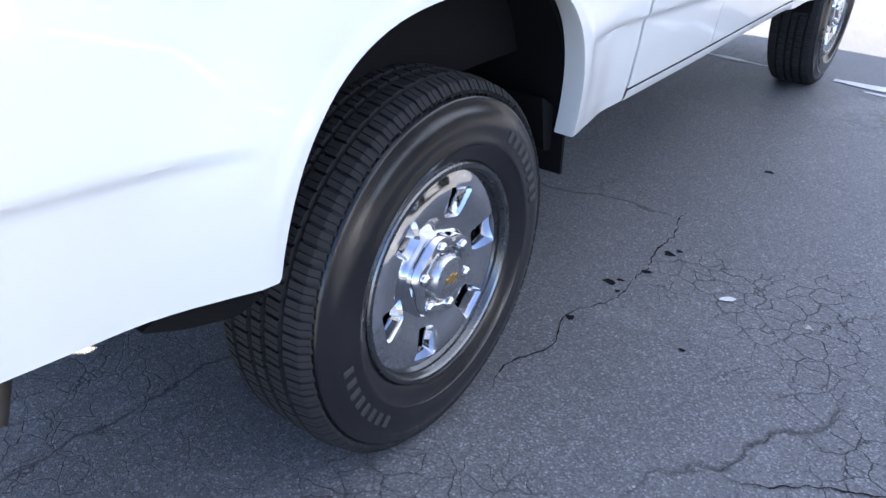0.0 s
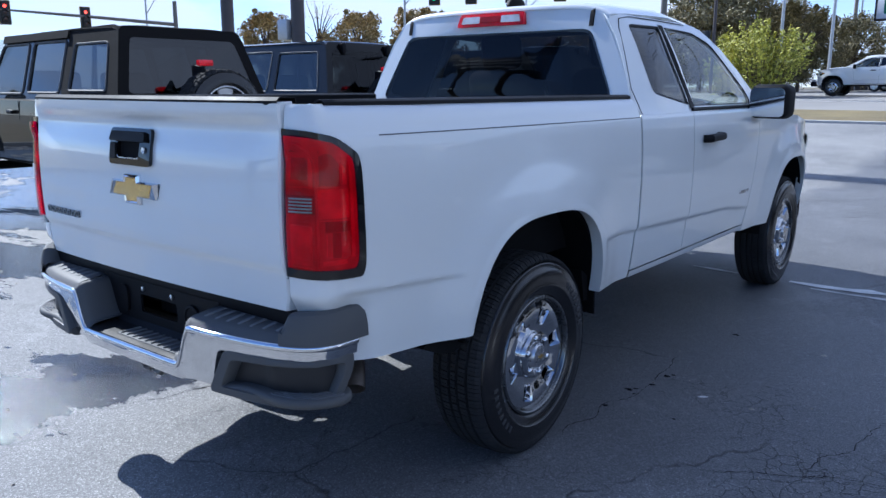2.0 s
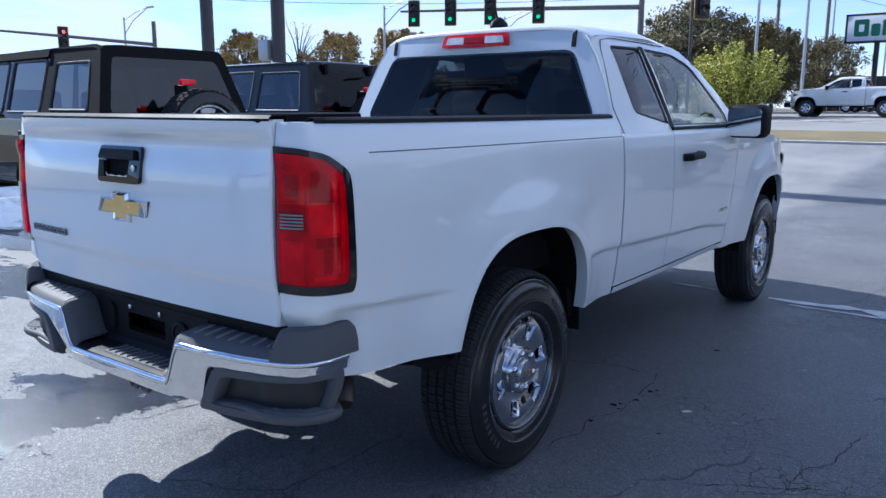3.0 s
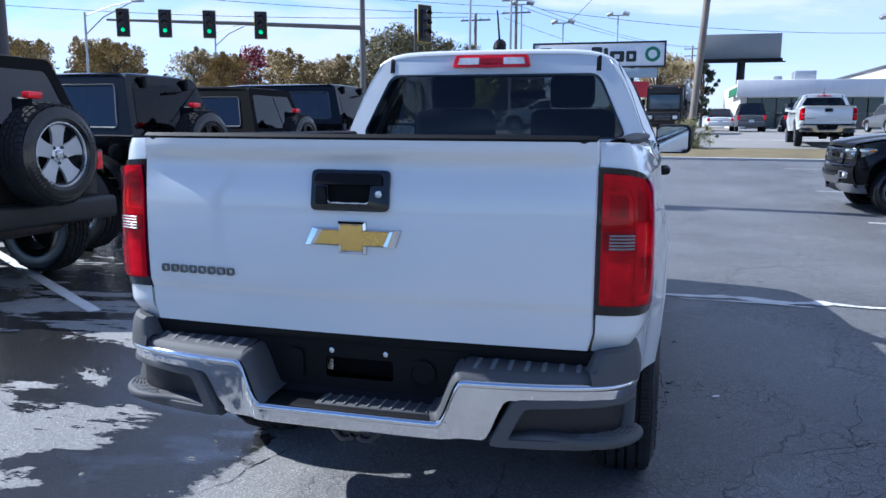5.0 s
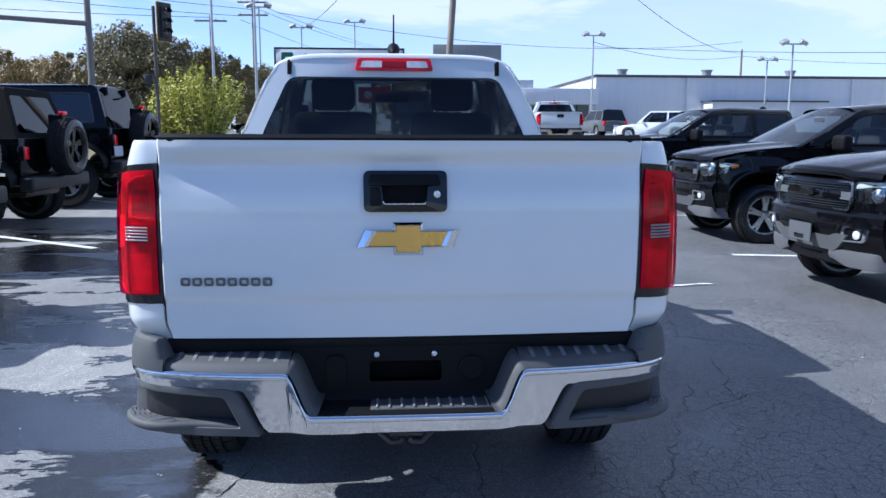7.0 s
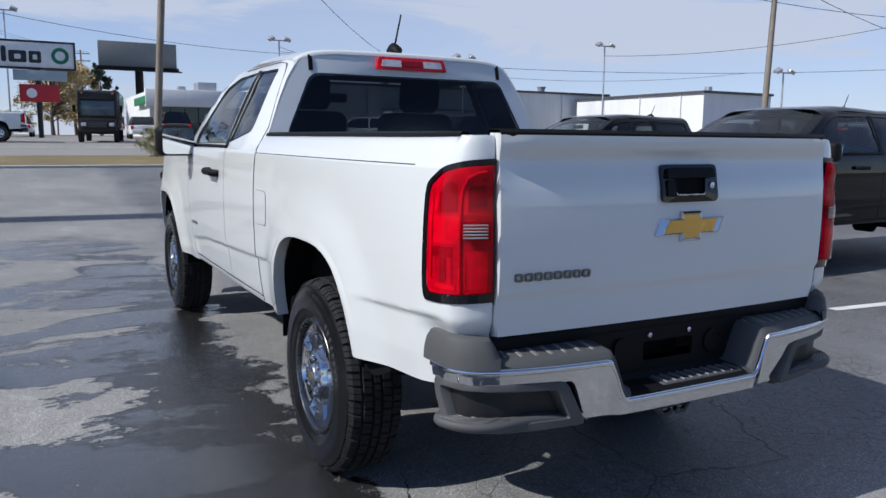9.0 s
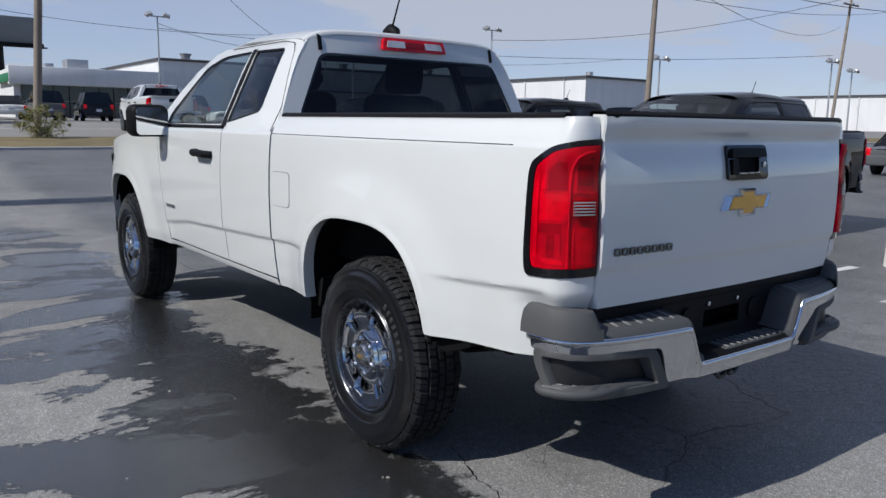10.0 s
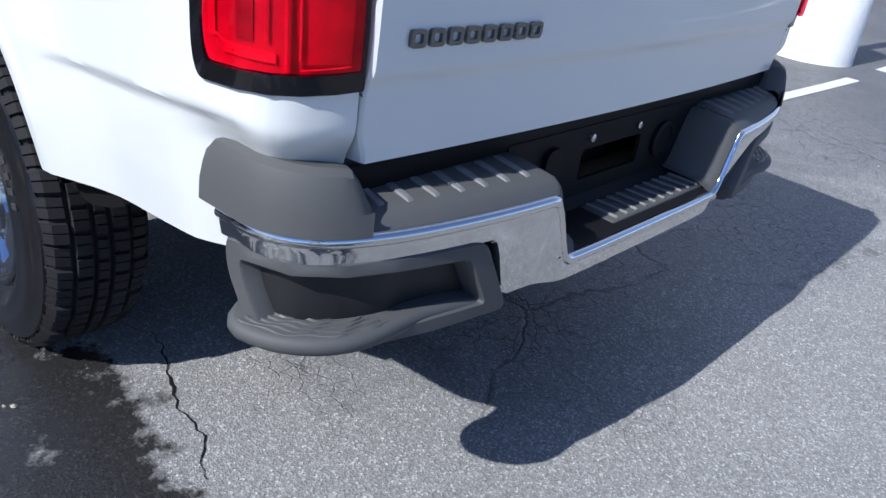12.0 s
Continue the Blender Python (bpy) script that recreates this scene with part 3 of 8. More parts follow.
def tyre(parent, at, side, tread="road", R=0.385, width=0.226, rim=0.215, steel=True, solid=False, fine=False):
    """A wheel on its hub: tyre with cut tread, sidewall marking, rim, cap. side: +1 faces right."""
    w = thing_part("wheel", parent, pose(at[0], at[1], at[2], 0, 0, 0 if side > 0 else 180))
    h = width / 2
    lugs = 78 if tread == "road" else 46
    # across the tread: (x, radius, groove pattern)
    prof = [(-h * 0.86, R - 0.030, 0), (-h * 0.92, R - 0.022, 1), (-h * 0.80, R - 0.007, 1), (-h * 0.56, R - 0.001, 1), (-h * 0.54, R - 0.013, 0), (-h * 0.48, R - 0.013, 0),
            (-h * 0.46, R, 2), (-h * 0.20, R, 2), (-h * 0.18, R - 0.013, 0), (-h * 0.11, R - 0.013, 0), (-h * 0.09, R, 3), (h * 0.09, R, 3),
            (h * 0.11, R - 0.013, 0), (h * 0.18, R - 0.013, 0), (h * 0.20, R, 2), (h * 0.46, R, 2), (h * 0.48, R - 0.013, 0), (h * 0.54, R - 0.013, 0),
            (h * 0.56, R - 0.001, 1), (h * 0.80, R - 0.007, 1), (h * 0.92, R - 0.022, 1), (h * 0.86, R - 0.030, 0)]
    deep = 0.008 if tread == "road" else 0.010
    # along each lug: where it stands and where it is cut, with a fine sipe in the middle
    steps = ((0.0, 1.0), (0.015, 0.0), (0.40, 0.0), (0.41, 0.6), (0.46, 0.6), (0.47, 0.0), (0.80, 0.0), (0.815, 1.0)) if fine else ((0.0, 1.0), (0.02, 0.0), (0.78, 0.0), (0.80, 1.0))
    rows = []
    for i in range(lugs):
        for f, gap_ in steps:
            row = []
            for x, r, g in prof:
                shift = (0.5 if g == 2 else 0.25 if g == 3 else 0.0) + (0.30 * x / h if g else 0.0)
                a = 2 * math.pi * (i + f + shift) / lugs
                cut = deep * gap_ * (0.75 if g == 1 and tread == "road" else 1.0) if g else 0.0
                if tread != "road" and g == 1 and i % 2:
                    cut += 0.005
                row.append(Vector((x, (r - cut) * math.cos(a), (r - cut) * math.sin(a))))
            rows.append(row)
    part("tread", grid(rows, closed_v=True), RUBBER, w, sharp=25)
    wall = [(R - 0.030, h * 0.87), (R - 0.034, h * 0.94), (R - 0.040, h * 0.965), (R - 0.043, h * 0.965), (R - 0.056, h * 1.03), (R - 0.072, h * 1.075), (R - 0.090, h * 1.095), (R - 0.108, h * 1.09),
            (R - 0.112, h * 1.105), (R - 0.118, h * 1.10), (R - 0.121, h * 1.075), (rim + 0.036, h * 1.03), (rim + 0.024, h * 0.985), (rim + 0.016, h * 0.94), (rim + 0.010, h * 0.89), (rim - 0.01, h * 0.80)]
    sidewall = part("sidewall", lathe(wall, 96), RUBBER_WALL, w)
    back = [(rim - 0.02, -h * 0.7), (rim + 0.02, -h * 0.95), (R - 0.08, -h * 1.04), (R - 0.04, -h * 0.99), (R - 0.030, -h * 0.86)]
    part("inner_sidewall", lathe(back, 72), RUBBER_WALL, w)
    # raised marking on the wall, unreadable: plain bars
    for a0, cnt in ((52, 8), (228, 8)):
        geos = []
        for k in range(cnt):
            a = a0 - k * 5.6
            geos.append(moved(box(-0.002, 0.0015, -0.007, 0.007, -0.012, 0.012, 0.001, 1), pose(h * 1.092, 0, 0, a - 90) @ pose(0, 0, R - 0.086)))
        part("raised_marking", join(*geos), RUBBER_MARK, sidewall, "plain raised bars on the tyre wall")
    # rim
    rings = [(rim + 0.014, h * 0.94), (rim + 0.011, h * 0.97), (rim + 0.003, h * 0.972), (rim - 0.001, h * 0.94), (rim - 0.004, h * 0.72), (rim - 0.02, -h * 0.8)]
    part("rim_lip", lathe(rings, 72), DARK_METAL if steel else BRUSHED, w)
    part("rim_barrel", lathe([(rim - 0.011, h * 0.3), (0.12, h * 0.15), (0.02, h * 0.12)], 48), DARK_STEEL, w)
    if steel:
        face_x = h * 0.90

        def dish(u, v):
            r = math.hypot(u, v)
            return (face_x - 0.016 + 0.016 * sstep(0.095, 0.165, r) - 0.012 * sstep(0.165, 0.228, r), u, v)

        holes, cups = [], []
        for k in range(6):
            a = radians(60 * k + 12)
            loc = lambda p, q: (p * math.cos(a) - q * math.sin(a), p * math.sin(a) + q * math.cos(a))
            mouth = smooth_poly([loc(0.114, -0.025), loc(0.178, -0.037), loc(0.178, 0.037), loc(0.114, 0.025)], 0.010, 3)
            throat = smooth_poly([loc(0.126, -0.017), loc(0.168, -0.025), loc(0.168, 0.025), loc(0.126, 0.017)], 0.006, 3)
            holes.append(mouth)
            cups.append(grid([[Vector(dish(*p)) + Vector((0.0005, 0, 0)) for p in mouth], [Vector(dish(*p)) + Vector((-0.026, 0, 0)) for p in throat], [Vector(dish(*p)) + Vector((-0.034, 0, 0)) for p in throat]], closed_u=True))
        edge_r = rim + 0.009
        outer = [(edge_r * math.cos(2 * math.pi * k / 96), edge_r * math.sin(2 * math.pi * k / 96)) for k in range(96)]
        ringed = [(r * math.cos(2 * math.pi * (k + 0.5 * (i % 2)) / 72), r * math.sin(2 * math.pi * (k + 0.5 * (i % 2)) / 72)) for i, r in enumerate(np.linspace(0.085, edge_r - 0.006, 15)) for k in range(72)]
        part("wheel_disc", plate(outer, holes, dish, 10, ringed), CHROME, w, "bright chrome clad steel disc", sharp=50)
        for cup in cups:
            part("window_flange", cup, CHROME, w, sharp=25)
        face_x -= 0.016
        rows = []
        for i in range(72):
            a = 2 * math.pi * i / 72
            bulge = 0.004 * math.cos(6 * (a - radians(42)))
            rows.append([Vector((face_x + x, (r + bulge * q) * math.cos(a), (r + bulge * q) * math.sin(a))) for r, x, q in ((0.094, -0.006, 1), (0.091, 0.010, 1), (0.084, 0.020, 1), (0.074, 0.023, 0.6), (0.062, 0.020, 0), (0.055, 0.010, 0), (0.048, 0.008, 0))])
        part("hub_ring", grid(rows, closed_v=True), CHROME, w)
        part("hub_cap", lathe([(0.049, face_x + 0.004), (0.048, face_x + 0.026), (0.042, face_x + 0.034), (0.02, face_x + 0.037), (0.0005, face_x + 0.038)], 40), BRUSHED, w, "satin silver centre cap")
        for k in range(6):
            a = radians(60 * k + 42)
            part("wheel_nut", moved(lathe([(0.013, face_x + 0.014), (0.012, face_x + 0.026), (0.007, face_x + 0.031), (0.0005, face_x + 0.032)], 12), pose(0, 0.070 * math.cos(a), 0.070 * math.sin(a))), CHROME, w)
        cross = [(-0.017, -0.005), (-0.006, -0.005), (-0.005, -0.010), (0.006, -0.010), (0.006, -0.005), (0.019, -0.005), (0.017, 0.005), (0.006, 0.005), (0.005, 0.010), (-0.006, 0.010), (-0.006, 0.005), (-0.019, 0.005)]
        part("cap_emblem", slab(cross, 0.002, lambda u, v, q: (face_x + 0.0365 + q, u, v)), GOLD, w, "small gold emblem")
    else:
        hx = h * 0.78
        for k in range(5):
            a = 72 * k + 18
            spoke = [(0.05, -0.034), (0.10, -0.030), (rim - 0.012, -0.048), (rim - 0.012, -0.010), (0.17, -0.004), (0.17, 0.004), (rim - 0.012, 0.010), (rim - 0.012, 0.048), (0.10, 0.030), (0.05, 0.034)]
            if solid:
                spoke = [(0.03, -0.05), (0.10, -0.050), (0.15, -0.056), (rim - 0.010, -0.078), (rim - 0.010, 0.078), (0.15, 0.056), (0.10, 0.050), (0.03, 0.05)]
            g = slab(spoke, 0.022, lambda u, v, q: (hx - 0.022 + q - 0.02 * (1 - u / rim), u, v))
            part("spoke", moved(g, pose(0, 0, 0, a)), SILVER_WHEEL if solid else BRUSHED, w)
        part("hub_cap", lathe([(0.06, hx - 0.03), (0.058, hx - 0.014), (0.034, hx - 0.010), (0.032, hx + 0.004), (0.0005, hx + 0.006)], 30), BRUSHED, w)
        for k in range(5):
            a = radians(72 * k + 54)
            part("wheel_nut", moved(lathe([(0.013, hx - 0.03), (0.013, hx - 0.006), (0.008, hx), (0.0005, hx + 0.001)], 8), pose(0, 0.062 * math.cos(a), 0.062 * math.sin(a))), DARK_METAL, w)
    return w


def shp_dense(pts, n=8):
    """A closed outline with points along its sides."""
    out = []
    for a, b in zip(pts, pts[1:] + pts[:1]):
        out += [(a[0] + (b[0] - a[0]) * k / n, a[1] + (b[1] - a[1]) * k / n) for k in range(n)]
    return out


def thing_part(name, parent, m, label=""):
    """An empty that groups the pieces of one part of a thing."""
    ob = new(name)
    ob.empty_display_size = 0.1
    ob.parent = parent
    ob.matrix_local = m
    if label:
        tagged(ob, label)
    return ob


def pickup(label, m, colour, gap=0.828, crew=False, steel=True, treads=("road", "chunky"), group=""):
    """A mid-size pickup with its rear axle at the origin, facing +y."""
    T = thing("pickup_truck", label, "pickup truck", m, group)
    split, front = (1.24 if crew else 1.435), (2.385, 2.50)
    cab0 = gap + 0.012
    CAB_BACK[0] = gap + 0.03
    back_x = lambda z: green_x(z) - CORNER * sstep(1.23, 1.29, z)
    low = lambda y: interp(y, [-1.03, -0.9, -0.45, 0.45, 0.8, 2.8, 3.7, 4.1], [0.60, 0.588, 0.563, 0.525, 0.515, 0.50, 0.48, 0.44])
    sill = lambda y: 0.545
    # sides
    both("bed_side", side_panel((-1.0315, -1.0315), (gap - 0.004, gap - 0.004), lambda y: 1.32, low, 60), colour, T, thick=0.012)
    both("rear_door", side_panel((cab0, cab0), (split - 0.003, split - 0.003), lambda y: 1.243, sill, 14, lip=False), colour, T, thick=0.012)
    both("front_door", side_panel((split + 0.003, split + 0.003), (front[0], front[1]), lambda y: 1.243, sill, 20, lip=False), colour, T, thick=0.012)
    fz = lambda y: interp(y, [2.4, 2.75, 3.3, 3.6, 3.8, 3.95, 4.05], [1.243, 1.22, 1.175, 1.135, 1.095, 1.055, 1.02])
    both("front_fender", side_panel((front[0] + 0.006, front[1] + 0.006), (3.91, 3.91), fz, low, 34), colour, T, thick=0.012)
    rows = []
    for y in [cab0 + (front[0] + 0.35 - cab0) * k / 20 for k in range(21)]:
        a = side_point(y, 0.538)
        rows.append([a, a + Vector((-0.002, 0, -0.012)), a + Vector((-0.010, 0, -0.030)), a + Vector((-0.04, 0, -0.042)), a + Vector((-0.12, 0, -0.03))])
    both("rocker_panel", grid(rows), colour, T)
    # inner skins keep the seams dark
    both("inner_body", grid([[side_point(y, z, -0.035) for z in (0.55, 0.8, 1.0, 1.2)] for y in np.linspace(gap - 0.12, 2.75, 20)]), LINER, T)
    # greenhouse
    def arc(pts, r=0.03):
        return smooth_poly(pts, r, 4)

    back_y = lambda x, z: gap + 0.002 + (z - 1.24) * 0.22 + 0.04 * (x / 0.85) ** 2
    rear_edge = [(back_y(back_x(z), z), z) for z in (1.243, 1.3, 1.4, 1.5, 1.6, 1.66, 1.695)]
    rail = [(1.1, 1.70), (1.4, 1.70), (1.7, 1.70), (1.92, 1.695), (2.02, 1.675)]
    pillar = [(2.2, 1.58), (2.4, 1.465), (2.6, 1.34), (2.74, 1.245)]
    outline = rear_edge + rail + pillar + [(2.4, 1.243), (2.0, 1.243), (1.6, 1.243), (1.2, 1.243)]
    q0 = gap + 0.19
    quarter = arc([(q0 + 0.02, 1.335, 0.04), (q0 + 0.035, 1.652, 0.04), (split - 0.03, 1.66, 0.015), (split - 0.025, 1.278, 0.015)])
    doorg = arc([(split + 0.045, 1.272, 0.015), (split + 0.04, 1.66, 0.015), (1.84, 1.652, 0.06), (2.03, 1.60, 0.05), (2.42, 1.335, 0.05), (2.47, 1.268, 0.03)])
    both("cab_side", plate(outline, [quarter, doorg], lambda u, v: green_point(u, v), 0.07), colour, T, thick=0.02)
    for side in (1, -1):
        for nm, shape, mat in (("quarter_window", quarter, GLASS_DARK), ("door_window", doorg, GLASS_CLEAR)):
            g = plate(shape, [], lambda u, v: green_point(u, v, -0.008), 0.09)
            pane = part(nm, g if side > 0 else mirrored(g), mat, T)
            pane.visible_shadow = False
            c = Vector((sum(p[0] for p in shape) / len(shape), sum(p[1] for p in shape) / len(shape)))
            inner = [tuple(c + (Vector(p) - c) * (1 - 0.014 / max(0.1, (Vector(p) - c).length))) for p in shape]
            g = grid([[green_point(*p, 0.001) for p in shape], [green_point(*p, -0.004) for p in inner]], closed_u=True)
            part("window_seal", g if side > 0 else mirrored(g), PLASTIC_DARK, pane, "black rubber seal")
    bp = [(split - 0.022, 1.262), (split - 0.028, 1.668), (split + 0.036, 1.668), (split + 0.042, 1.262)]
    both("door_pillar", plate(bp, [], lambda u, v: green_point(u, v, 0.004), 0.06), PLASTIC_DARK, T, "black pillar trim")
    both("belt_moulding", tube([green_point(y, 1.257, 0.004) for y in np.linspace(split + 0.0, 2.5, 12)], 0.009, 6), PLASTIC_DARK, T)
    # cab back with window
    hz = lambda x: roof_z(x, 0.93) - 0.012
    top = [(x, hz(x)) for x in np.linspace(0.612, -0.612, 25)]
    side_r = [(back_x(z), z) for z in (1.15, 1.24, 1.3, 1.4, 1.5, 1.6, 1.66)]
    outline = side_r + top + [(-x, z) for x, z in reversed(side_r)]
    rwin = arc([(0.705, 1.30, 0.06), (0.552, 1.630, 0.05), (-0.552, 1.630, 0.05), (-0.705, 1.30, 0.06)])
    part("cab_back", plate(outline, [rwin], lambda u, v: (u, back_y(u, v), v), 0.09), colour, T, thick=0.02)
    pane = part("rear_window", plate(rwin, [], lambda u, v: (u, back_y(u, v) + 0.004, v), 0.12), GLASS_TINT, T, "tinted rear window")
    pane.visible_shadow = False
    inner = [(p[0] * 0.982, 1.45 + (p[1] - 1.45) * 0.93) for p in rwin]
    part("window_seal", grid([[Vector((p[0], back_y(*p) - 0.001, p[1])) for p in rwin], [Vector((p[0], back_y(*p) + 0.002, p[1])) for p in inner]], closed_u=True), GLOSS_BLACK, pane, "black ceramic border")
    # roof and windscreen
    rear = back_y(0, 1.735)
    rows = [[Vector((x, y + 0.04 * (x / 0.85) ** 2 * (1 - sstep(rear, rear + 0.5, y)), roof_z(x, y) - dz)) for x in np.linspace(-0.628, 0.628, 49)] for y, dz in [(rear - 0.008, 0.024), (rear - 0.006, 0.013), (rear, 0.005), (rear + 0.012, 0.001)] + [(y, 0.0) for y in np.linspace(rear + 0.03, 2.05, 16)]]
    part("roof", grid(rows), colour, T, thick=0.012)
    edge_rows = [(-0.008, 0.024), (-0.006, 0.015), (0.0, 0.010), (0.012, 0.010), (0.03, 0.012)]
    for s in (1, -1):
        line = [(back_y(0.548, z) - 0.004, z, 0) for z in (1.640, 1.665, 1.69, roof_z(0.548, rear) - 0.034)]
        line += [(rear + d + 0.0166 * (1 - sstep(0.0, 0.5, d)), roof_z(0.548, rear + d) - dz - 0.0015, 1) for d, dz in edge_rows]
        rows = []
        for k, (y, z, up) in enumerate(line):
            f = min(1.0, max(0.0, (k - 3) / 3))
            rows.append([Vector((s * (0.548 + dx), y - h * (1 - f), z + h * f)) for dx, h in ((-0.012, -0.002), (-0.009, 0.0015), (0.009, 0.0015), (0.012, -0.002))])
        part("roof_moulding", grid(rows), PLASTIC_DARK, T, "black roof moulding")
        # cut line of the rear door up the pillar and along the roof rail
        cut = [green_point(gap + 0.045, 1.246, 0.002), green_point(gap + 0.075, 1.36, 0.002), green_point(gap + 0.115, 1.52, 0.002), green_point(gap + 0.15, 1.63, 0.002), green_point(gap + 0.19, 1.675, 0.002), green_point(gap + 0.30, 1.69, 0.002), green_point(gap + 0.6, 1.692, 0.002), green_point(1.8, 1.69, 0.002)]
        part("door_cut", tube([(s * (p.x - 0.001), p.y, p.z) for p in cut], 0.0022, 5), PLASTIC, T)
    ws = []
    for k in range(11):
        f = k / 10
        ws.append([Vector((x * (0.79 - 0.22 * f), 2.92 - 0.93 * f + 0.10 * (1 - x * x) * (1 - f * 0.6), 1.20 + 0.505 * f + 0.045 * f * (1 - x * x))) for x in np.linspace(-1, 1, 15)])
    pane = part("windscreen", flipped(grid(ws)), GLASS_CLEAR, T)
    pane.visible_shadow = False
    both("windscreen_pillar", grid([[r[-1] + Vector((-0.02, 0.004, 0.004)), r[-1] + Vector((0.02, 0.0, 0.0)), green_point(r[-1].y - 0.03, min(1.69, r[-1].z)) + Vector((0.0, 0, 0))] for r in ws]), colour, T)
    # high brake lamp
    lampb = part("brake_lamp", slab(arc([(-0.205, 1.662, 0.012), (0.205, 1.662, 0.012), (0.19, 1.726, 0.014), (-0.19, 1.726, 0.014)]), 0.02, lambda u, v, w: (u, back_y(u, v) - w - 0.002, v)), RED_LENS, T, "red high brake lamp")
    for s in (1, -1):
        part("cargo_lens", slab(arc([(s * 0.065, 1.678, 0.004), (s * 0.178, 1.678, 0.004), (s * 0.168, 1.712, 0.004), (s * 0.065, 1.712, 0.004)]), 0.003, lambda u, v, w: (u, back_y(u, v) - w - 0.022, v)), CLEAR_LENS, lampb, "clear cargo lens")
    part("middle_lens", slab(arc([(-0.06, 1.682, 0.004), (0.06, 1.682, 0.004), (0.06, 1.71, 0.004), (-0.06, 1.71, 0.004)]), 0.004, lambda u, v, w: (u, back_y(u, v) - w - 0.022, v)), RED_LENS_DEEP, lampb)
    # aerial
    ax, ay = 0.0, back_y(0, 1.74) + 0.20
    az = roof_z(ax, ay)
    aerial = part("aerial", join(moved(tube([(0, -0.07, 0), (0, -0.045, 0.012), (0, 0, 0.028), (0, 0.045, 0.018), (0, 0.075, 0)], [0.012, 0.03, 0.035, 0.025, 0.008], 12), pose(ax, ay, az)),), PLASTIC_DARK, T, "black roof aerial base")
    part("mast", tube([(ax, ay, az + 0.02), (ax, ay - 0.09, az + 0.20)], [0.006, 0.004], 8), PLASTIC_DARK, aerial)
    # bed: floor, inner walls, rail caps
    both("bed_inner_wall", grid([[Vector((0.72, y, z)) for z in (0.74, 1.0, 1.31)] for y in np.linspace(-0.98, gap - 0.03, 6)]), LINER, T)
    part("bed_floor", box(-0.72, 0.72, -0.98, gap - 0.03, 0.70, 0.74), LINER, T)
    part("bed_front_wall", box(-0.74, 0.74, gap - 0.05, gap - 0.03, 0.70, 1.30), colour, T)
    rows = []
    for y in [-0.965, -0.95, -0.92] + list(np.linspace(-0.88, gap - 0.006, 22)):
        p = side_point(y, 1.318)
        f = max(0.0, min(1.0, (y + 0.95) / 0.3))
        xo, xi = p.x + 0.001, min(0.73, p.x - 0.022)
        rows.append([Vector((xo + 0.009 * f, p.y, 1.314)), Vector((xo + 0.007 * f, p.y, 1.323)), Vector((xo - 0.005, p.y, 1.328)), Vector((xi, p.y + 0.004, 1.328)), Vector((xi - 0.012, p.y + 0.004, 1.322)), Vector((xi - 0.014, p.y + 0.004, 1.28))])
    both("rail_cap", grid(rows), PLASTIC_DARK, T, "black plastic bed rail cap", thick=0.004)
    # body-coloured corner tops behind the caps
    rows = []
    for y in (-1.0315, -1.028, -1.022, -1.012, -0.995, -0.97, -0.94, -0.895):
        p = side_point(y, 1.32)
        q = Vector((0.694, min(p.y + 0.012, -0.885), 1.319))
        rows.append([side_point(y, 1.314), p, p.lerp(q, 0.2) + Vector((0, 0, 0.001)), p.lerp(q, 0.5) + Vector((0, 0, 0.001)), q, q + Vector((0, 0, -0.06))])
    both("bed_corner_top", grid(rows), colour, T)
    part("gap_wall", box(-0.80, 0.80, gap - 0.016, gap + 0.006, 0.53, 1.16), LINER, T)
    # tailgate
    gw = 0.689

    def gate_y(x, z):
        lip_ = 0.016 * sstep(1.255, 1.30, z) - 0.012 * sstep(1.16, 1.25, z) * (1 - sstep(1.255, 1.30, z))
        fold = 0.010 * (1 - sstep(0.855, 0.885, z))
        lip_ *= 1 - 0.8 * sstep(0.60, 0.685, abs(x))
        return -1.034 - 0.024 * (1 - (x / 0.72) ** 2) - lip_ + fold - 0.012 * math.sin(max(0, min(1, (z - 0.76) / 0.5)) * math.pi)

    zs = [0.752, 0.757, 0.80, 0.84, 0.855, 0.862, 0.87, 0.878, 0.885, 0.92, 0.97, 1.02, 1.07, 1.12, 1.16, 1.19, 1.22, 1.24, 1.255, 1.265, 1.275, 1.285, 1.297, 1.308, 1.316, 1.322]
    edge = lambda z: gw - 0.012 * (1 - sstep(0.755, 0.80, z))
    rows = []
    for z in zs:
        e = edge(z)
        row = [Vector((-e, -0.99, z)), Vector((-e, gate_y(e, z) + 0.006, z))] + [Vector((x * e, gate_y(x * e, z), z)) for x in np.linspace(-0.993, 0.993, 41)] + [Vector((e, gate_y(e, z) + 0.006, z)), Vector((e, -0.99, z))]
        rows.append(row)
    rows.append([Vector((p.x, p.y + 0.012 if abs(p.y + 0.99) > 0.01 else p.y, 1.327)) for p in rows[-1]])
    rows.insert(0, [Vector((p.x, max(p.y, -1.0), 0.75)) for p in rows[0]])
    gate = part("tailgate", grid(rows), colour, T, "white tailgate" if colour is WHITE else "")
    part("tailgate_back", box(-0.68, 0.68, -0.995, -0.985, 0.76, 1.31), colour, gate)
    part("tailgate_cap", grid([[Vector((x, gate_y(x, 1.32) + dy, z)) for dy, z in ((0.004, 1.318), (0.003, 1.328), (0.012, 1.336), (0.065, 1.336), (0.07, 1.30))] for x in np.linspace(-0.684, 0.684, 21)]), PLASTIC_DARK, gate, "black plastic top cap", thick=0.003)
    gfn = lambda o: (lambda u, v, w: (u, gate_y(u, v) - w - o, v))
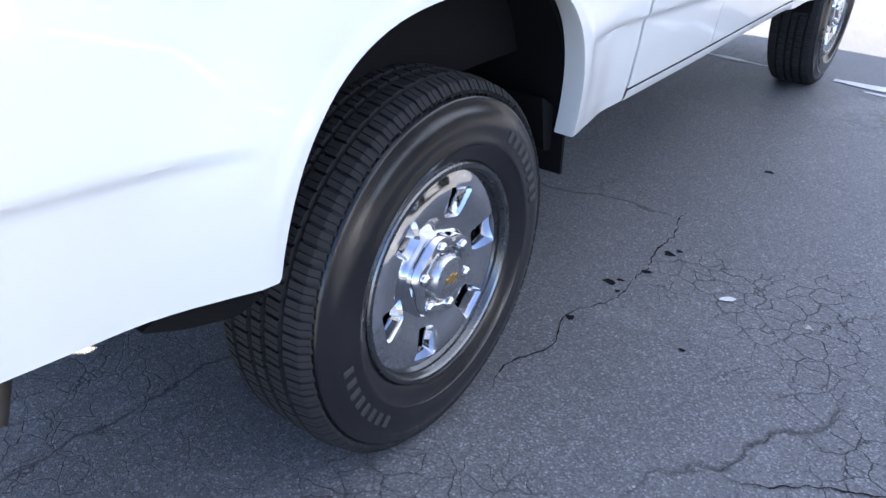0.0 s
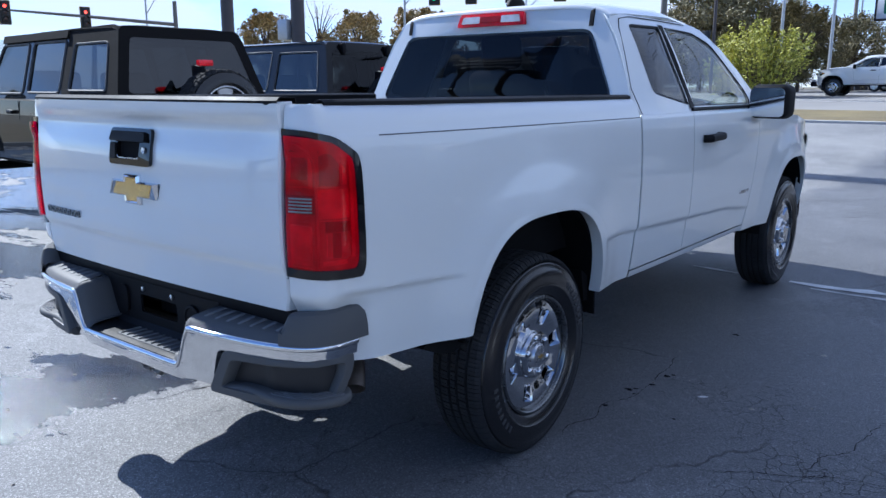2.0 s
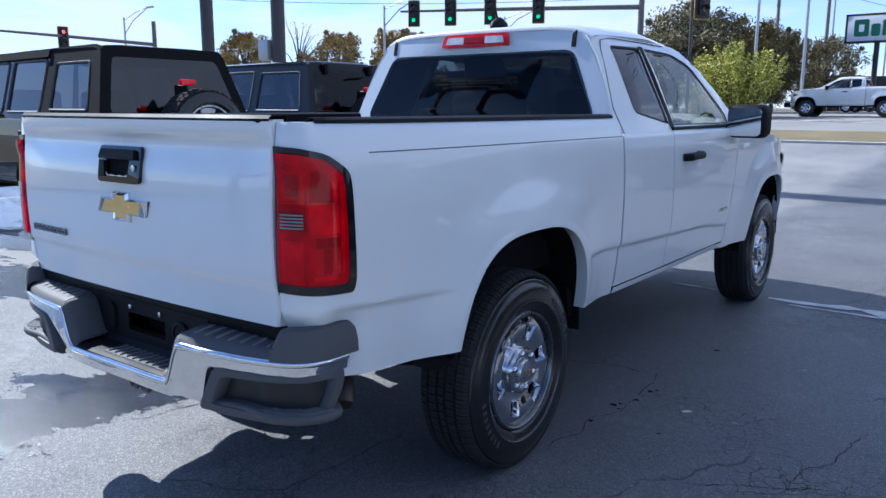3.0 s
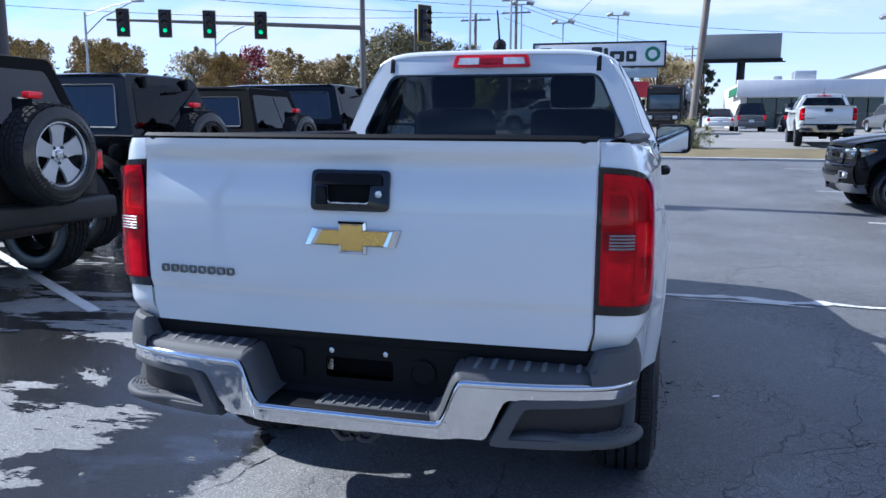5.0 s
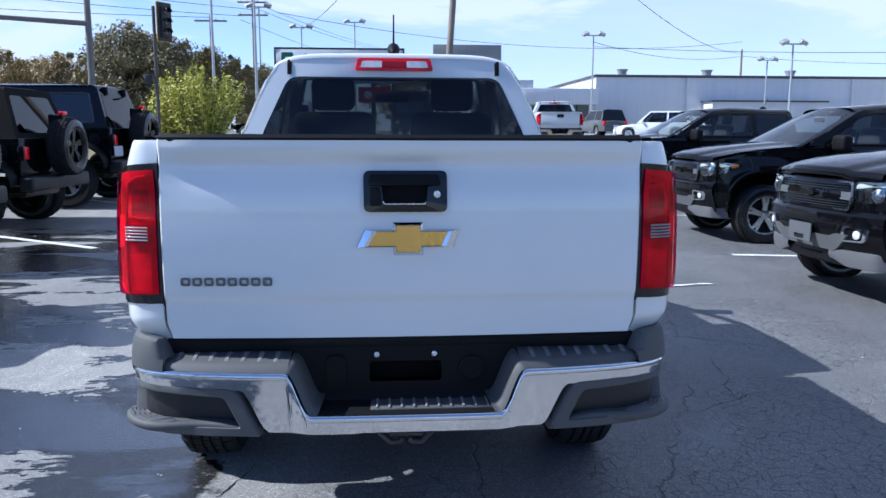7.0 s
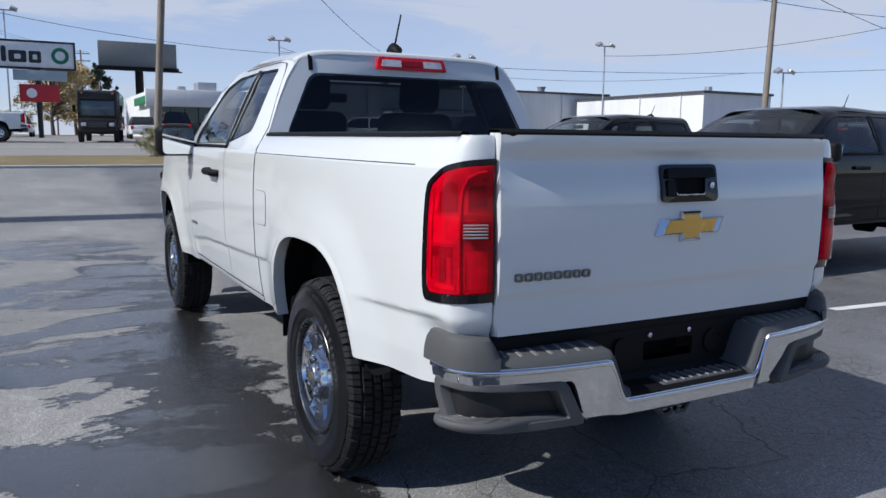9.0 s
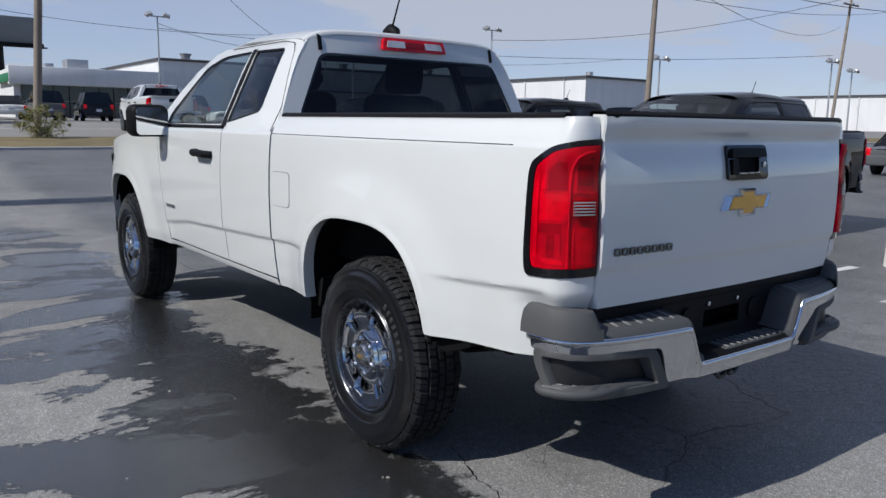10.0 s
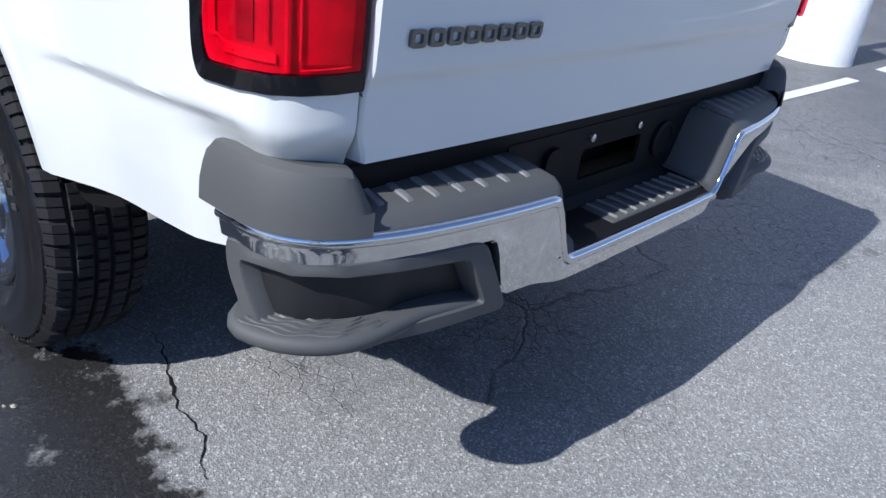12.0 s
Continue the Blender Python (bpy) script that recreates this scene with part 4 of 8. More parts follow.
    # handle with recess
    bez = arc([(-0.118, 1.122, 0.018), (0.118, 1.122, 0.018), (0.118, 1.238, 0.018), (-0.118, 1.238, 0.018)])
    slot = arc([(-0.062, 1.145, 0.008), (0.058, 1.145, 0.008), (0.064, 1.196, 0.008), (-0.068, 1.196, 0.008)])
    handle = part("gate_handle", slab(bez, 0.012, gfn(0.001), [slot]), GLOSS_BLACK, gate, "gloss black handle surround", smooth=False)
    part("slot", slab(arc([(-0.072, 1.138), (0.068, 1.138), (0.072, 1.202), (-0.076, 1.202)], 0.008), 0.002, gfn(0.001)), LINER, handle)
    part("lever", slab(arc([(-0.105, 1.198, 0.006), (0.1, 1.198, 0.006), (0.094, 1.228, 0.01), (-0.099, 1.228, 0.01)]), 0.012, gfn(0.012)), PLASTIC_DARK, handle)
    part("grip", slab(arc([(-0.10, 1.14, 0.006), (-0.066, 1.14, 0.006), (-0.072, 1.192, 0.006), (-0.10, 1.192, 0.006)]), 0.008, gfn(0.012)), PLASTIC_DARK, handle)
    part("slot_edge", tube([(u, gate_y(u, v) - 0.014, v) for u, v in slot[:6] + [slot[6], slot[8]]], 0.0025, 5), BRUSHED, handle)
    part("keyhole", moved(lathe([(0.010, 0), (0.010, 0.004), (0.0005, 0.005)], 16), pose(0.089, gate_y(0.089, 1.172) - 0.012, 1.172) @ pose(0, 0, 0, 0, 0, -90)), BRUSHED, handle)
    # emblem: a plain gold shape in a bright frame
    def bow(k, o=0.0):
        a, b = 0.1425 * k, 0.046 * k
        return [(-a, -0.024 * k), (-0.042 * k, -0.024 * k), (-0.040 * k, -b), (0.042 * k, -b), (0.042 * k, -0.024 * k), (a - 0.018, -0.024 * k), (a, 0.026 * k), (0.042 * k, 0.026 * k), (0.040 * k, b), (-0.042 * k, b), (-0.042 * k, 0.026 * k), (-a + 0.024, 0.026 * k)]

    place = lambda pts: [(x + 0.007, z + 1.045) for x, z in pts]
    ring = [[Vector(gfn(o)(u, v, 0.0)) for u, v in place(bow(k))] for k, o in ((1.04, 0.0), (1.02, 0.008), (0.88, 0.016), (0.77, 0.010))]
    if not crew:
        emb = part("emblem", grid(ring, closed_u=True), CHROME, gate, "bright metal emblem frame", smooth=False)
        part("emblem_face", slab(place(bow(0.79)), 0.003, gfn(0.009)), GOLD, emb, "plain gold emblem", smooth=False)
    # maker's lettering as plain bright blocks
    for k in range(8):
        x0 = -0.637 + k * 0.0330
        wid = 0.026
        ring = arc([(x0, 0.911, 0.006), (x0 + wid, 0.911, 0.006), (x0 + wid, 0.935, 0.006), (x0, 0.935, 0.006)])
        hole = arc([(x0 + 0.006, 0.917, 0.003), (x0 + wid - 0.006, 0.917, 0.003), (x0 + wid - 0.006, 0.929, 0.003), (x0 + 0.006, 0.929, 0.003)])
        part("badge_block", slab(ring, 0.006, gfn(0.0), [hole]), DARK_METAL, gate, "plain bright badge block", smooth=False)
    # tail lamps
    idx = np.arange(len(_pl))
    far_end = float(np.interp(-0.872, _pl[:, 1], idx))

    def lamp_fn(out):
        def f(u, v):
            k = min(1, max(0, u)) * far_end
            x, y = float(np.interp(k, idx, _pl[:, 0])), float(np.interp(k, idx, _pl[:, 1]))
            dx = float(np.interp(k + 2, idx, _pl[:, 0]) - np.interp(k - 2, idx, _pl[:, 0]))
            dy = float(np.interp(k + 2, idx, _pl[:, 1]) - np.interp(k - 2, idx, _pl[:, 1]))
            nr = Vector((dy, -dx)).normalized()
            s = skin(y, v, nr) + out
            return Vector((x + nr.x * s, y + nr.y * s, v))
        return f

    shape = smooth_poly([(0.0, 0.857, 0.01), (1.0, 0.850, 0.06), (0.985, 1.185, 0.05), (0.76, 1.236, 0.12), (0.35, 1.253, 0.10), (0.0, 1.258, 0.01)], 0.03, 5)
    shape = shp_dense(shape, 5)
    border = lambda p: (0.485 + (p[0] - 0.5) * 0.87, 1.056 + (p[1] - 1.05) * 0.885)
    red = [border(p) for p in shape]
    # raised plates: dark red stands in for cavity shade, bright red for glow
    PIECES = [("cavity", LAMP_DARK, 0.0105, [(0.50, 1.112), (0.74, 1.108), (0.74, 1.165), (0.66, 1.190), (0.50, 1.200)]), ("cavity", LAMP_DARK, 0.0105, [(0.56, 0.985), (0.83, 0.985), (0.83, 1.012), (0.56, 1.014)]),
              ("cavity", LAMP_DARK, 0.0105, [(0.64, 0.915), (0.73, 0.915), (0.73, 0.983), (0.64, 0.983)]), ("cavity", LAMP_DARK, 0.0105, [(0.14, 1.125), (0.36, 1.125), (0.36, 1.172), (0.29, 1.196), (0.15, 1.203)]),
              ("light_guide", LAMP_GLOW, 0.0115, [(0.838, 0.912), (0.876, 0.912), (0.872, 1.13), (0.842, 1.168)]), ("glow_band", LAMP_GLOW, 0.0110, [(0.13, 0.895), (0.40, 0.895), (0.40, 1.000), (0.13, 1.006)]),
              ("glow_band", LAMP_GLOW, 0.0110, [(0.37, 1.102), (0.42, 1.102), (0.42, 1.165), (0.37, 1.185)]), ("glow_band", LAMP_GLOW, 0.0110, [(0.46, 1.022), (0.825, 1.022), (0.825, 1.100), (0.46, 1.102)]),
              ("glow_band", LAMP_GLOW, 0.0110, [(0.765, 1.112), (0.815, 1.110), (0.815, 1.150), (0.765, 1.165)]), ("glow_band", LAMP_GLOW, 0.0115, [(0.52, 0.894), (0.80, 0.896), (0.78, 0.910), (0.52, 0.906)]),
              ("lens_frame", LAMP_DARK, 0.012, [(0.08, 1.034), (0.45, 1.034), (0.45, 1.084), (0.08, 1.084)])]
    # thin bright red tubes paint highlights along the lens edges
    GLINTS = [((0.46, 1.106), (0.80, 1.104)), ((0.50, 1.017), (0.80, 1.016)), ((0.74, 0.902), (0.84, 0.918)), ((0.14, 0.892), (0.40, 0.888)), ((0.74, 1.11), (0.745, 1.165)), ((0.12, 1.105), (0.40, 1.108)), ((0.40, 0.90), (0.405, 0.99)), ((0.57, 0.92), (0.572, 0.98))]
    for s in (1, -1):
        fl = (lambda g: g) if s > 0 else mirrored
        lamp = part("tail_lamp", fl(plate(shape, [], lamp_fn(0.006), 0.06)), GLOSS_BLACK, T, "red tail lamp in a black housing", thick=0.012)
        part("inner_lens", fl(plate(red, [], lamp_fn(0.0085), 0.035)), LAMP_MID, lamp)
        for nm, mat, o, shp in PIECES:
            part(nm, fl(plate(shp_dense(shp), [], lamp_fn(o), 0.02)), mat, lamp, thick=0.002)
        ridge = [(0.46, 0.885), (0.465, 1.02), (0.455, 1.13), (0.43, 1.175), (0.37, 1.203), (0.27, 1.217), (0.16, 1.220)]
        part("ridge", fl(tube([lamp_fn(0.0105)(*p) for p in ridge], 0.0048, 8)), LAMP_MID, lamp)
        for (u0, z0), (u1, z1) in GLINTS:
            part("edge_glint", fl(tube([lamp_fn(0.0128)(u0 + (u1 - u0) * k / 5, z0 + (z1 - z0) * k / 5) for k in range(6)], 0.0015, 5)), LAMP_GLOW, lamp)
        for k in range(5):
            z = 1.041 + k * 0.0088
            part("reverse_rib", fl(tube([lamp_fn(0.0205)(u, z) for u in (0.15, 0.22, 0.29, 0.36, 0.42)], 0.0026, 6)), RIB_LENS, lamp, "clear ribbed reversing lens")
        cover = part("lamp_cover", fl(plate(red, [], lambda u, v: lamp_fn(0.0195 - 0.008 * (abs(u - 0.47) / 0.46) ** 6)(u, v), 0.035)), GLASS_RED, lamp, "clear red cover")
        cover.visible_shadow = False
        if s < 0:
            fuel = smooth_poly([(0.62, 0.905), (0.80, 0.905), (0.80, 1.065), (0.62, 1.065)], 0.03, 4)
            ringo = [((p[0] - 0.71) * 0.975 + 0.71, (p[1] - 0.985) * 0.975 + 0.985) for p in fuel]
            part("fuel_door", mirrored(plate(ringo, [], lambda u, v: side_point(u, v, 0.0025), 0.04)), colour, T, thick=0.004)
            part("fuel_door_gap", mirrored(grid([[side_point(*p, 0.001) for p in fuel], [side_point(*p, 0.0012) for p in ringo]], closed_u=True)), PLASTIC, T)
    both("body_line", tube([side_point(y, 1.2345, 0.0005) for y in np.linspace(-0.80, gap - 0.01, 30)], 0.0022, 4), PLASTIC, T)
    # door handles, badge, mirrors
    for s in (1, -1):
        fl = (lambda g: g) if s > 0 else mirrored
        for yy in ((1.58, 0.55) if crew else (1.58,)):
            hd = part("door_handle", fl(tube([side_point(yy - 0.02, 1.105, 0.002), side_point(yy, 1.108, 0.034), side_point(yy + 0.10, 1.112, 0.038), side_point(yy + 0.17, 1.112, 0.034), side_point(yy + 0.19, 1.112, 0.002)], [0.02, 0.021, 0.02, 0.022, 0.02], 10)), PLASTIC_DARK, T, "black plastic door handle")
        for k in range(6):
            part("badge_block", fl(slab([(2.20 + k * 0.028, 0.752), (2.222 + k * 0.028, 0.752), (2.222 + k * 0.028, 0.772), (2.20 + k * 0.028, 0.772)], 0.003, lambda u, v, w: side_point(u, v, w + 0.0005))), BRUSHED, T, "plain bright badge block", smooth=False)
        mir = part("door_mirror", moved(box(-0.115, 0.115, -0.055, 0.09, -0.098, 0.098, 0.045, 4), pose(s * 0.965, 2.38, 1.282, 0, 0, s * -8)), PLASTIC_DARK, T, "black door mirror")
        part("mirror_arm", tube([(s * 0.84, 2.42, 1.235), (s * 0.88, 2.40, 1.235), (s * 0.92, 2.39, 1.24)], [0.035, 0.03, 0.03], 10), PLASTIC_DARK, mir)
        part("mirror_glass", moved(slab(smooth_poly([(-0.100, -0.083), (0.100, -0.083), (0.100, 0.083), (-0.100, 0.083)], 0.035, 5), 0.004, lambda u, v, w: (u, -0.0545 - w, v)), pose(s * 0.965, 2.38, 1.282, 3, 0, s * -8)), MIRROR, mir)
    # wheel wells
    for c, half, top in ((0.035, 0.450, 0.918), (3.275, 0.465, 0.90)):
        rows = []
        for k in range(31):
            u = math.sin(math.pi / 2 * (k / 15 - 1))
            low = 0.53 if (u < 0 and c < 1) else 0.42
            z = 0.37 + (top + 0.004 - 0.37) * max(0, 1 - abs(u) ** 3.0) ** (1 / 3.0)
            y = c + (half + 0.004) * u
            rows.append([Vector((x, y, max(low, z + b))) for x, b in ((0.845, 0.0), (0.80, 0.02), (0.55, 0.02))])
        both("wheel_well", grid(rows), LINER, T, thick=0.01)
        both("wheel_well_back", grid([[Vector((0.55, c + half * u, z)) for z in (0.54 if u < 0 else 0.42, 0.7, 0.93)] for u in (-1, -0.5, 0, 0.5, 1)]), LINER, T)
        both("mud_guard", slab(smooth_poly([(c + half - 0.06, 0.62, 0.01), (c + half + 0.045, 0.555, 0.02), (c + half + 0.02, 0.475, 0.02), (c + half - 0.03, 0.48, 0.01)], 0.01), 0.25, lambda u, v, w: (0.565 + w, u, v)), LINER, T)
        if c < 1:
            both("arch_flap", slab(smooth_poly([(-0.375, 0.62, 0.01), (-0.46, 0.60, 0.01), (-0.61, 0.556, 0.01), (-0.545, 0.527, 0.02), (-0.455, 0.500, 0.02), (-0.385, 0.515, 0.01)], 0.02, 3), 0.24, lambda u, v, w: (0.575 + w, u, v)), LINER, T, "black liner flap")
        if c > 1:
            both("rear_mud_guard", slab(smooth_poly([(c - half + 0.05, 0.60, 0.01), (c - half + 0.0, 0.535, 0.02), (c - half - 0.05, 0.565, 0.02)], 0.01), 0.28, lambda u, v, w: (0.565 + w, u, v)), LINER, T)
    # under the body
    both("frame_rail", box(0.40, 0.47, -0.95, 3.8, 0.46, 0.60, 0.01), DARK_STEEL, T)
    for y in (-0.85, 0.55, 1.6, 2.6):
        part("cross_member", box(-0.42, 0.42, y - 0.04, y + 0.04, 0.47, 0.56, 0.01), DARK_STEEL, T)
    part("rear_axle", tube([(-0.75, 0, 0.37), (-0.15, 0, 0.37), (-0.1, 0, 0.37), (0.1, 0, 0.37), (0.15, 0, 0.37), (0.75, 0, 0.37)], [0.045, 0.045, 0.12, 0.12, 0.045, 0.045], 14), DARK_STEEL, T)
    part("front_axle", tube([(-0.75, 3.258, 0.37), (0.75, 3.258, 0.37)], 0.04, 10), DARK_STEEL, T)
    both("leaf_spring", tube([(0.5, -0.55, 0.50), (0.5, -0.2, 0.40), (0.5, 0, 0.385), (0.5, 0.25, 0.41), (0.5, 0.6, 0.48)], 0.022, 6), DARK_STEEL, T)
    part("floor_pan", box(-0.80, 0.80, gap, 3.0, 0.56, 0.60), LINER, T)
    part("engine_block", box(-0.45, 0.45, 2.95, 3.85, 0.40, 1.0, 0.05), LINER, T)
    ex = part("exhaust_pipe", tube([(0.50, 0.3, 0.46), (0.52, -0.45, 0.50), (0.58, -0.665, 0.525), (0.636, -0.735, 0.507), (0.664, -0.762, 0.478), (0.685, -0.785, 0.447)], 0.034, 18, False), RUSTY, T, "dull steel exhaust tailpipe", thick=0.003)
    # rear bumper
    rear_bumper(T)
    front_end(T, colour, fz)
    # cabin
    for s in (1, -1):
        seat = part("front_seat", join(box(s * 0.36 - 0.25, s * 0.36 + 0.25, 1.75, 2.25, 0.75, 0.95, 0.06, 3), moved(box(-0.25, 0.25, -0.07, 0.07, 0.0, 0.62, 0.06, 3), pose(s * 0.36, 1.72, 0.86, 14))), CLOTH, T)
        part("head_rest", moved(box(-0.13, 0.13, -0.05, 0.05, 0.0, 0.20, 0.045, 3), pose(s * 0.36, 1.555, 1.47, 8)), CLOTH, seat)
    part("rear_seat", box(-0.65, 0.65, gap + 0.12, gap + 0.3, 0.7, 1.22, 0.05, 2), CLOTH, T)
    part("dashboard", box(-0.80, 0.80, 2.45, 2.95, 0.75, 1.14, 0.08, 3), CLOTH, T)
    part("steering_wheel", moved(lathe([(0.18, -0.014), (0.194, 0), (0.18, 0.014), (0.166, 0), (0.18, -0.014)], 32), pose(-0.36, 2.33, 1.12, 0, 25, 90)), PLASTIC_DARK, T)
    part("inside_mirror", box(-0.12, 0.12, 2.14, 2.17, 1.545, 1.605, 0.02, 3), PLASTIC_DARK, T)
    part("head_lining", box(-0.56, 0.56, gap + 0.15, 1.95, 1.675, 1.685), CLOTH, T)
    for x, y, s in ((0.763, REAR_AXLE, 1), (0.763, FRONT_AXLE, 1), (-0.763, REAR_AXLE, -1), (-0.763, FRONT_AXLE, -1)):
        tyre(T, (x * 1.0, y, 0.378), s, treads[0] if s > 0 else treads[1], rim=0.215 if steel else 0.228, steel=steel, fine=steel)
    return T


def rear_bumper(T):
    B = thing_part("rear_bumper", T, pose(0, 0, 0), "chrome step bumper with grey plastic pads")
    plan = spline([(0.0, -1.140), (0.25, -1.138), (0.45, -1.125), (0.62, -1.098), (0.73, -1.062), (0.785, -1.02), (0.812, -0.965), (0.818, -0.89)], 140)
    acc = np.concatenate([[0], np.cumsum(np.hypot(*np.diff(plan, axis=0).T))])

    def at(s, out=0.0):
        """Point on the bumper's face s metres along from the middle of the right half."""
        a = abs(s)
        x, y = np.interp(a, acc, plan[:, 0]), np.interp(a, acc, plan[:, 1])
        c = min(a, acc[-1] - 0.01)
        x2, y2 = np.interp(c + 0.01, acc, plan[:, 0]), np.interp(c + 0.01, acc, plan[:, 1])
        x1, y1 = np.interp(c - 0.01, acc, plan[:, 0]), np.interp(c - 0.01, acc, plan[:, 1])
        t = Vector((x2 - x1, y2 - y1)).normalized()
        p = Vector((x + t.y * out * 1.0 + t.x * max(0.0, a - acc[-1]), y - t.x * out + t.y * max(0.0, a - acc[-1]), 0))
        if s < 0:
            p.x = -p.x
        return p

    S = acc[-1]
    top = lambda s: 0.672 - 0.127 * (1 - sstep(0.275, 0.345, abs(s)))
    bot = lambda s: 0.485 + 0.128 * sstep(0.40, 0.475, abs(s)) + 0.006 * sstep(0.7, S, abs(s))
    cols = []
    ss = sorted(set(list(np.linspace(-S, -0.5, 20)) + list(np.linspace(-0.5, 0.5, 81)) + list(np.linspace(0.5, S, 20))))
    for s in ss:
        t, b = top(s), bot(s)
        col = []
        rnd = 0.016
        col.append(Vector((*at(s, -0.045)[:2], t - 0.004)))
        for k in range(9):
            a = math.pi * 0.9 * k / 8
            col.append(Vector((*at(s, -0.009 + 0.011 * math.sin(a))[:2], t - 0.011 + 0.011 * math.cos(a))))
        for k in range(6):
            z = t - 0.026 + (b + 0.006 - t + 0.026) * k / 5
            col.append(Vector((*at(s, -0.006 - 0.15 * (t - 0.026 - z))[:2], z)))
        col.append(Vector((*at(s, -0.012 - 0.15 * (t - 0.026 - b))[:2], b)))
        col.append(Vector((*at(s, -0.06)[:2], b + 0.004)))
        cols.append(col)
    part("chrome_face", grid(cols), CHROME, B, "polished chrome bumper face", thick=0.003)
    for s in (1, -1):
        fl = (lambda g: g) if s > 0 else mirrored
        # grey end cap above the chrome
        cols = []
        for q in [0.70, 0.702, 0.706, 0.712, 0.72, 0.73] + list(np.linspace(0.745, S + 0.020, 20)) + [S + 0.028, S + 0.034, S + 0.037]:
            rise = 0.754 + 0.035 * (q - 0.71) - 0.060 * (1 - sstep(0.69, 0.735, q)) - 0.022 * sstep(S + 0.012, S + 0.040, q)
            o = [(-0.002, 0.668), (-0.004, 0.70), (-0.010, rise - 0.02), (-0.016, rise - 0.006), (-0.026, rise), (-0.055, rise - 0.004), (-0.075, rise - 0.03)]
            cols.append([Vector((*at(q, a)[:2], z)) for a, z in o])
        part("end_cap", fl(grid(cols)), PLASTIC, B, "grey plastic bumper end cap", thick=0.004)
        # tread pad on top with worn ribs
        cols = []
        for x in np.linspace(0.335, 0.705, 16):
            y0 = at(float(np.interp(x, plan[:, 0], acc)))[1]
            cols.append([Vector((x, y0 + 0.012, 0.668)), Vector((x, y0 + 0.022, 0.684)), Vector((x, y0 + 0.034, 0.690)), Vector((x, -0.992, 0.703)), Vector((x, -0.985, 0.70))])
        pad = part("step_pad", fl(grid(cols)), PLASTIC, B, "grey ribbed step pad", thick=0.004)
        # moulded shoulder from the pad down into the notch
        cols = []
        for q in np.linspace(0.262, 0.352, 15):
            zt = top(q)
            yf = at(float(q))[1]
            cols.append([Vector((q - 0.004, yf + 0.010, zt - 0.004)), Vector((q - 0.012, yf + 0.020, zt + 0.010)), Vector((q - 0.016, yf + 0.034, zt + 0.016)), Vector((q - 0.022, -1.012, zt + 0.024)), Vector((q - 0.022, -1.0, zt + 0.018))])
        part("pad_shoulder", fl(grid(cols)), PLASTIC, pad, thick=0.004)
        for k in range(7):
            x = 0.375 + k * 0.047
            y0 = at(float(np.interp(x, plan[:, 0], acc)))[1]
            part("rib", fl(fl_rib(x, y0)), RIB_WORN, pad)
        # moulded corner panel below the chrome: a frame round a recess, its shade painted darker
        on_face = lambda o: (lambda q, z: Vector((*at(q, o)[:2], z)))
        frame_o = shp_dense(smooth_poly([(0.424, 0.484, 0.02), (0.494, 0.620, 0.025), (0.62, 0.622), (S - 0.014, 0.628, 0.02), (S - 0.016, 0.58, 0.03), (S - 0.065, 0.505, 0.03), (S - 0.10, 0.484, 0.02)], 0.02, 5), 3)
        frame_i = shp_dense(smooth_poly([(0.472, 0.506, 0.012), (0.518, 0.598, 0.018), (0.64, 0.604), (S - 0.044, 0.608, 0.02), (S - 0.050, 0.575, 0.02), (S - 0.095, 0.506, 0.02)], 0.012, 5), 3)
        mid = Vector((0.66, 0.545))
        grown = lambda loop, d: [tuple(Vector(p) + (Vector(p) - mid).normalized() * d) for p in loop]
        panel = part("corner_panel", fl(join(plate(frame_o, [frame_i], on_face(-0.006), 0.025),
                                             flipped(grid([[on_face(-0.006)(*p) for p in frame_o], [on_face(-0.010)(*p) for p in grown(frame_o, 0.005)], [on_face(-0.06)(*p) for p in grown(frame_o, 0.006)]], closed_u=True)),
                                             grid([[on_face(-0.006)(*p) for p in frame_i], [on_face(-0.010)(*p) for p in grown(frame_i, -0.004)], [on_face(-0.048)(*p) for p in grown(frame_i, -0.012)]], closed_u=True))), PLASTIC, B, "grey moulded corner panel", sharp=60)
        part("corner_recess", fl(plate(grown(frame_i, -0.012), [], lambda q, z: on_face(-0.048 + 0.014 * sstep(0.60, 0.66, q))(q, z), 0.025)), PLASTIC_MID, panel, "plastic recess with shade put into its colour", sharp=20)
        # corner step: a thick rounded tread that stands out round the corner
        reach = lambda q: -0.012 + 0.036 * sstep(0.57, 0.74, q)
        loops = []
        for q in [0.425, 0.45, 0.50] + list(np.linspace(0.54, S - 0.07, 20)) + [S - 0.05, S - 0.035, S - 0.024, S - 0.018, S - 0.016]:
            f = math.sqrt(max(0.0, 1 - max(0.0, (q - S + 0.076) / 0.061) ** 2))
            o = -0.07 + (reach(q) + 0.07) * (0.25 + 0.75 * f)
            zt = 0.520 - 0.014 * (1 - sstep(0.43, 0.56, q))
            loops.append([Vector((*at(q, a)[:2], z)) for a, z in ((-0.075, zt), (o - 0.013, zt + 0.001), (o - 0.006, zt - 0.001), (o - 0.001, zt - 0.006), (o, zt - 0.014), (o - 0.003, zt - 0.022), (o - 0.010, zt - 0.028), (o - 0.022, zt - 0.031), (-0.075, zt - 0.031))])
        V, F = grid(loops, closed_u=True)
        n_ = len(loops[0])
        F += [list(range(n_)), list(reversed(range(len(V) - n_, len(V))))]
        st = part("corner_step", fl((V, F)), PLASTIC, B, "grey plastic corner step", sharp=50)
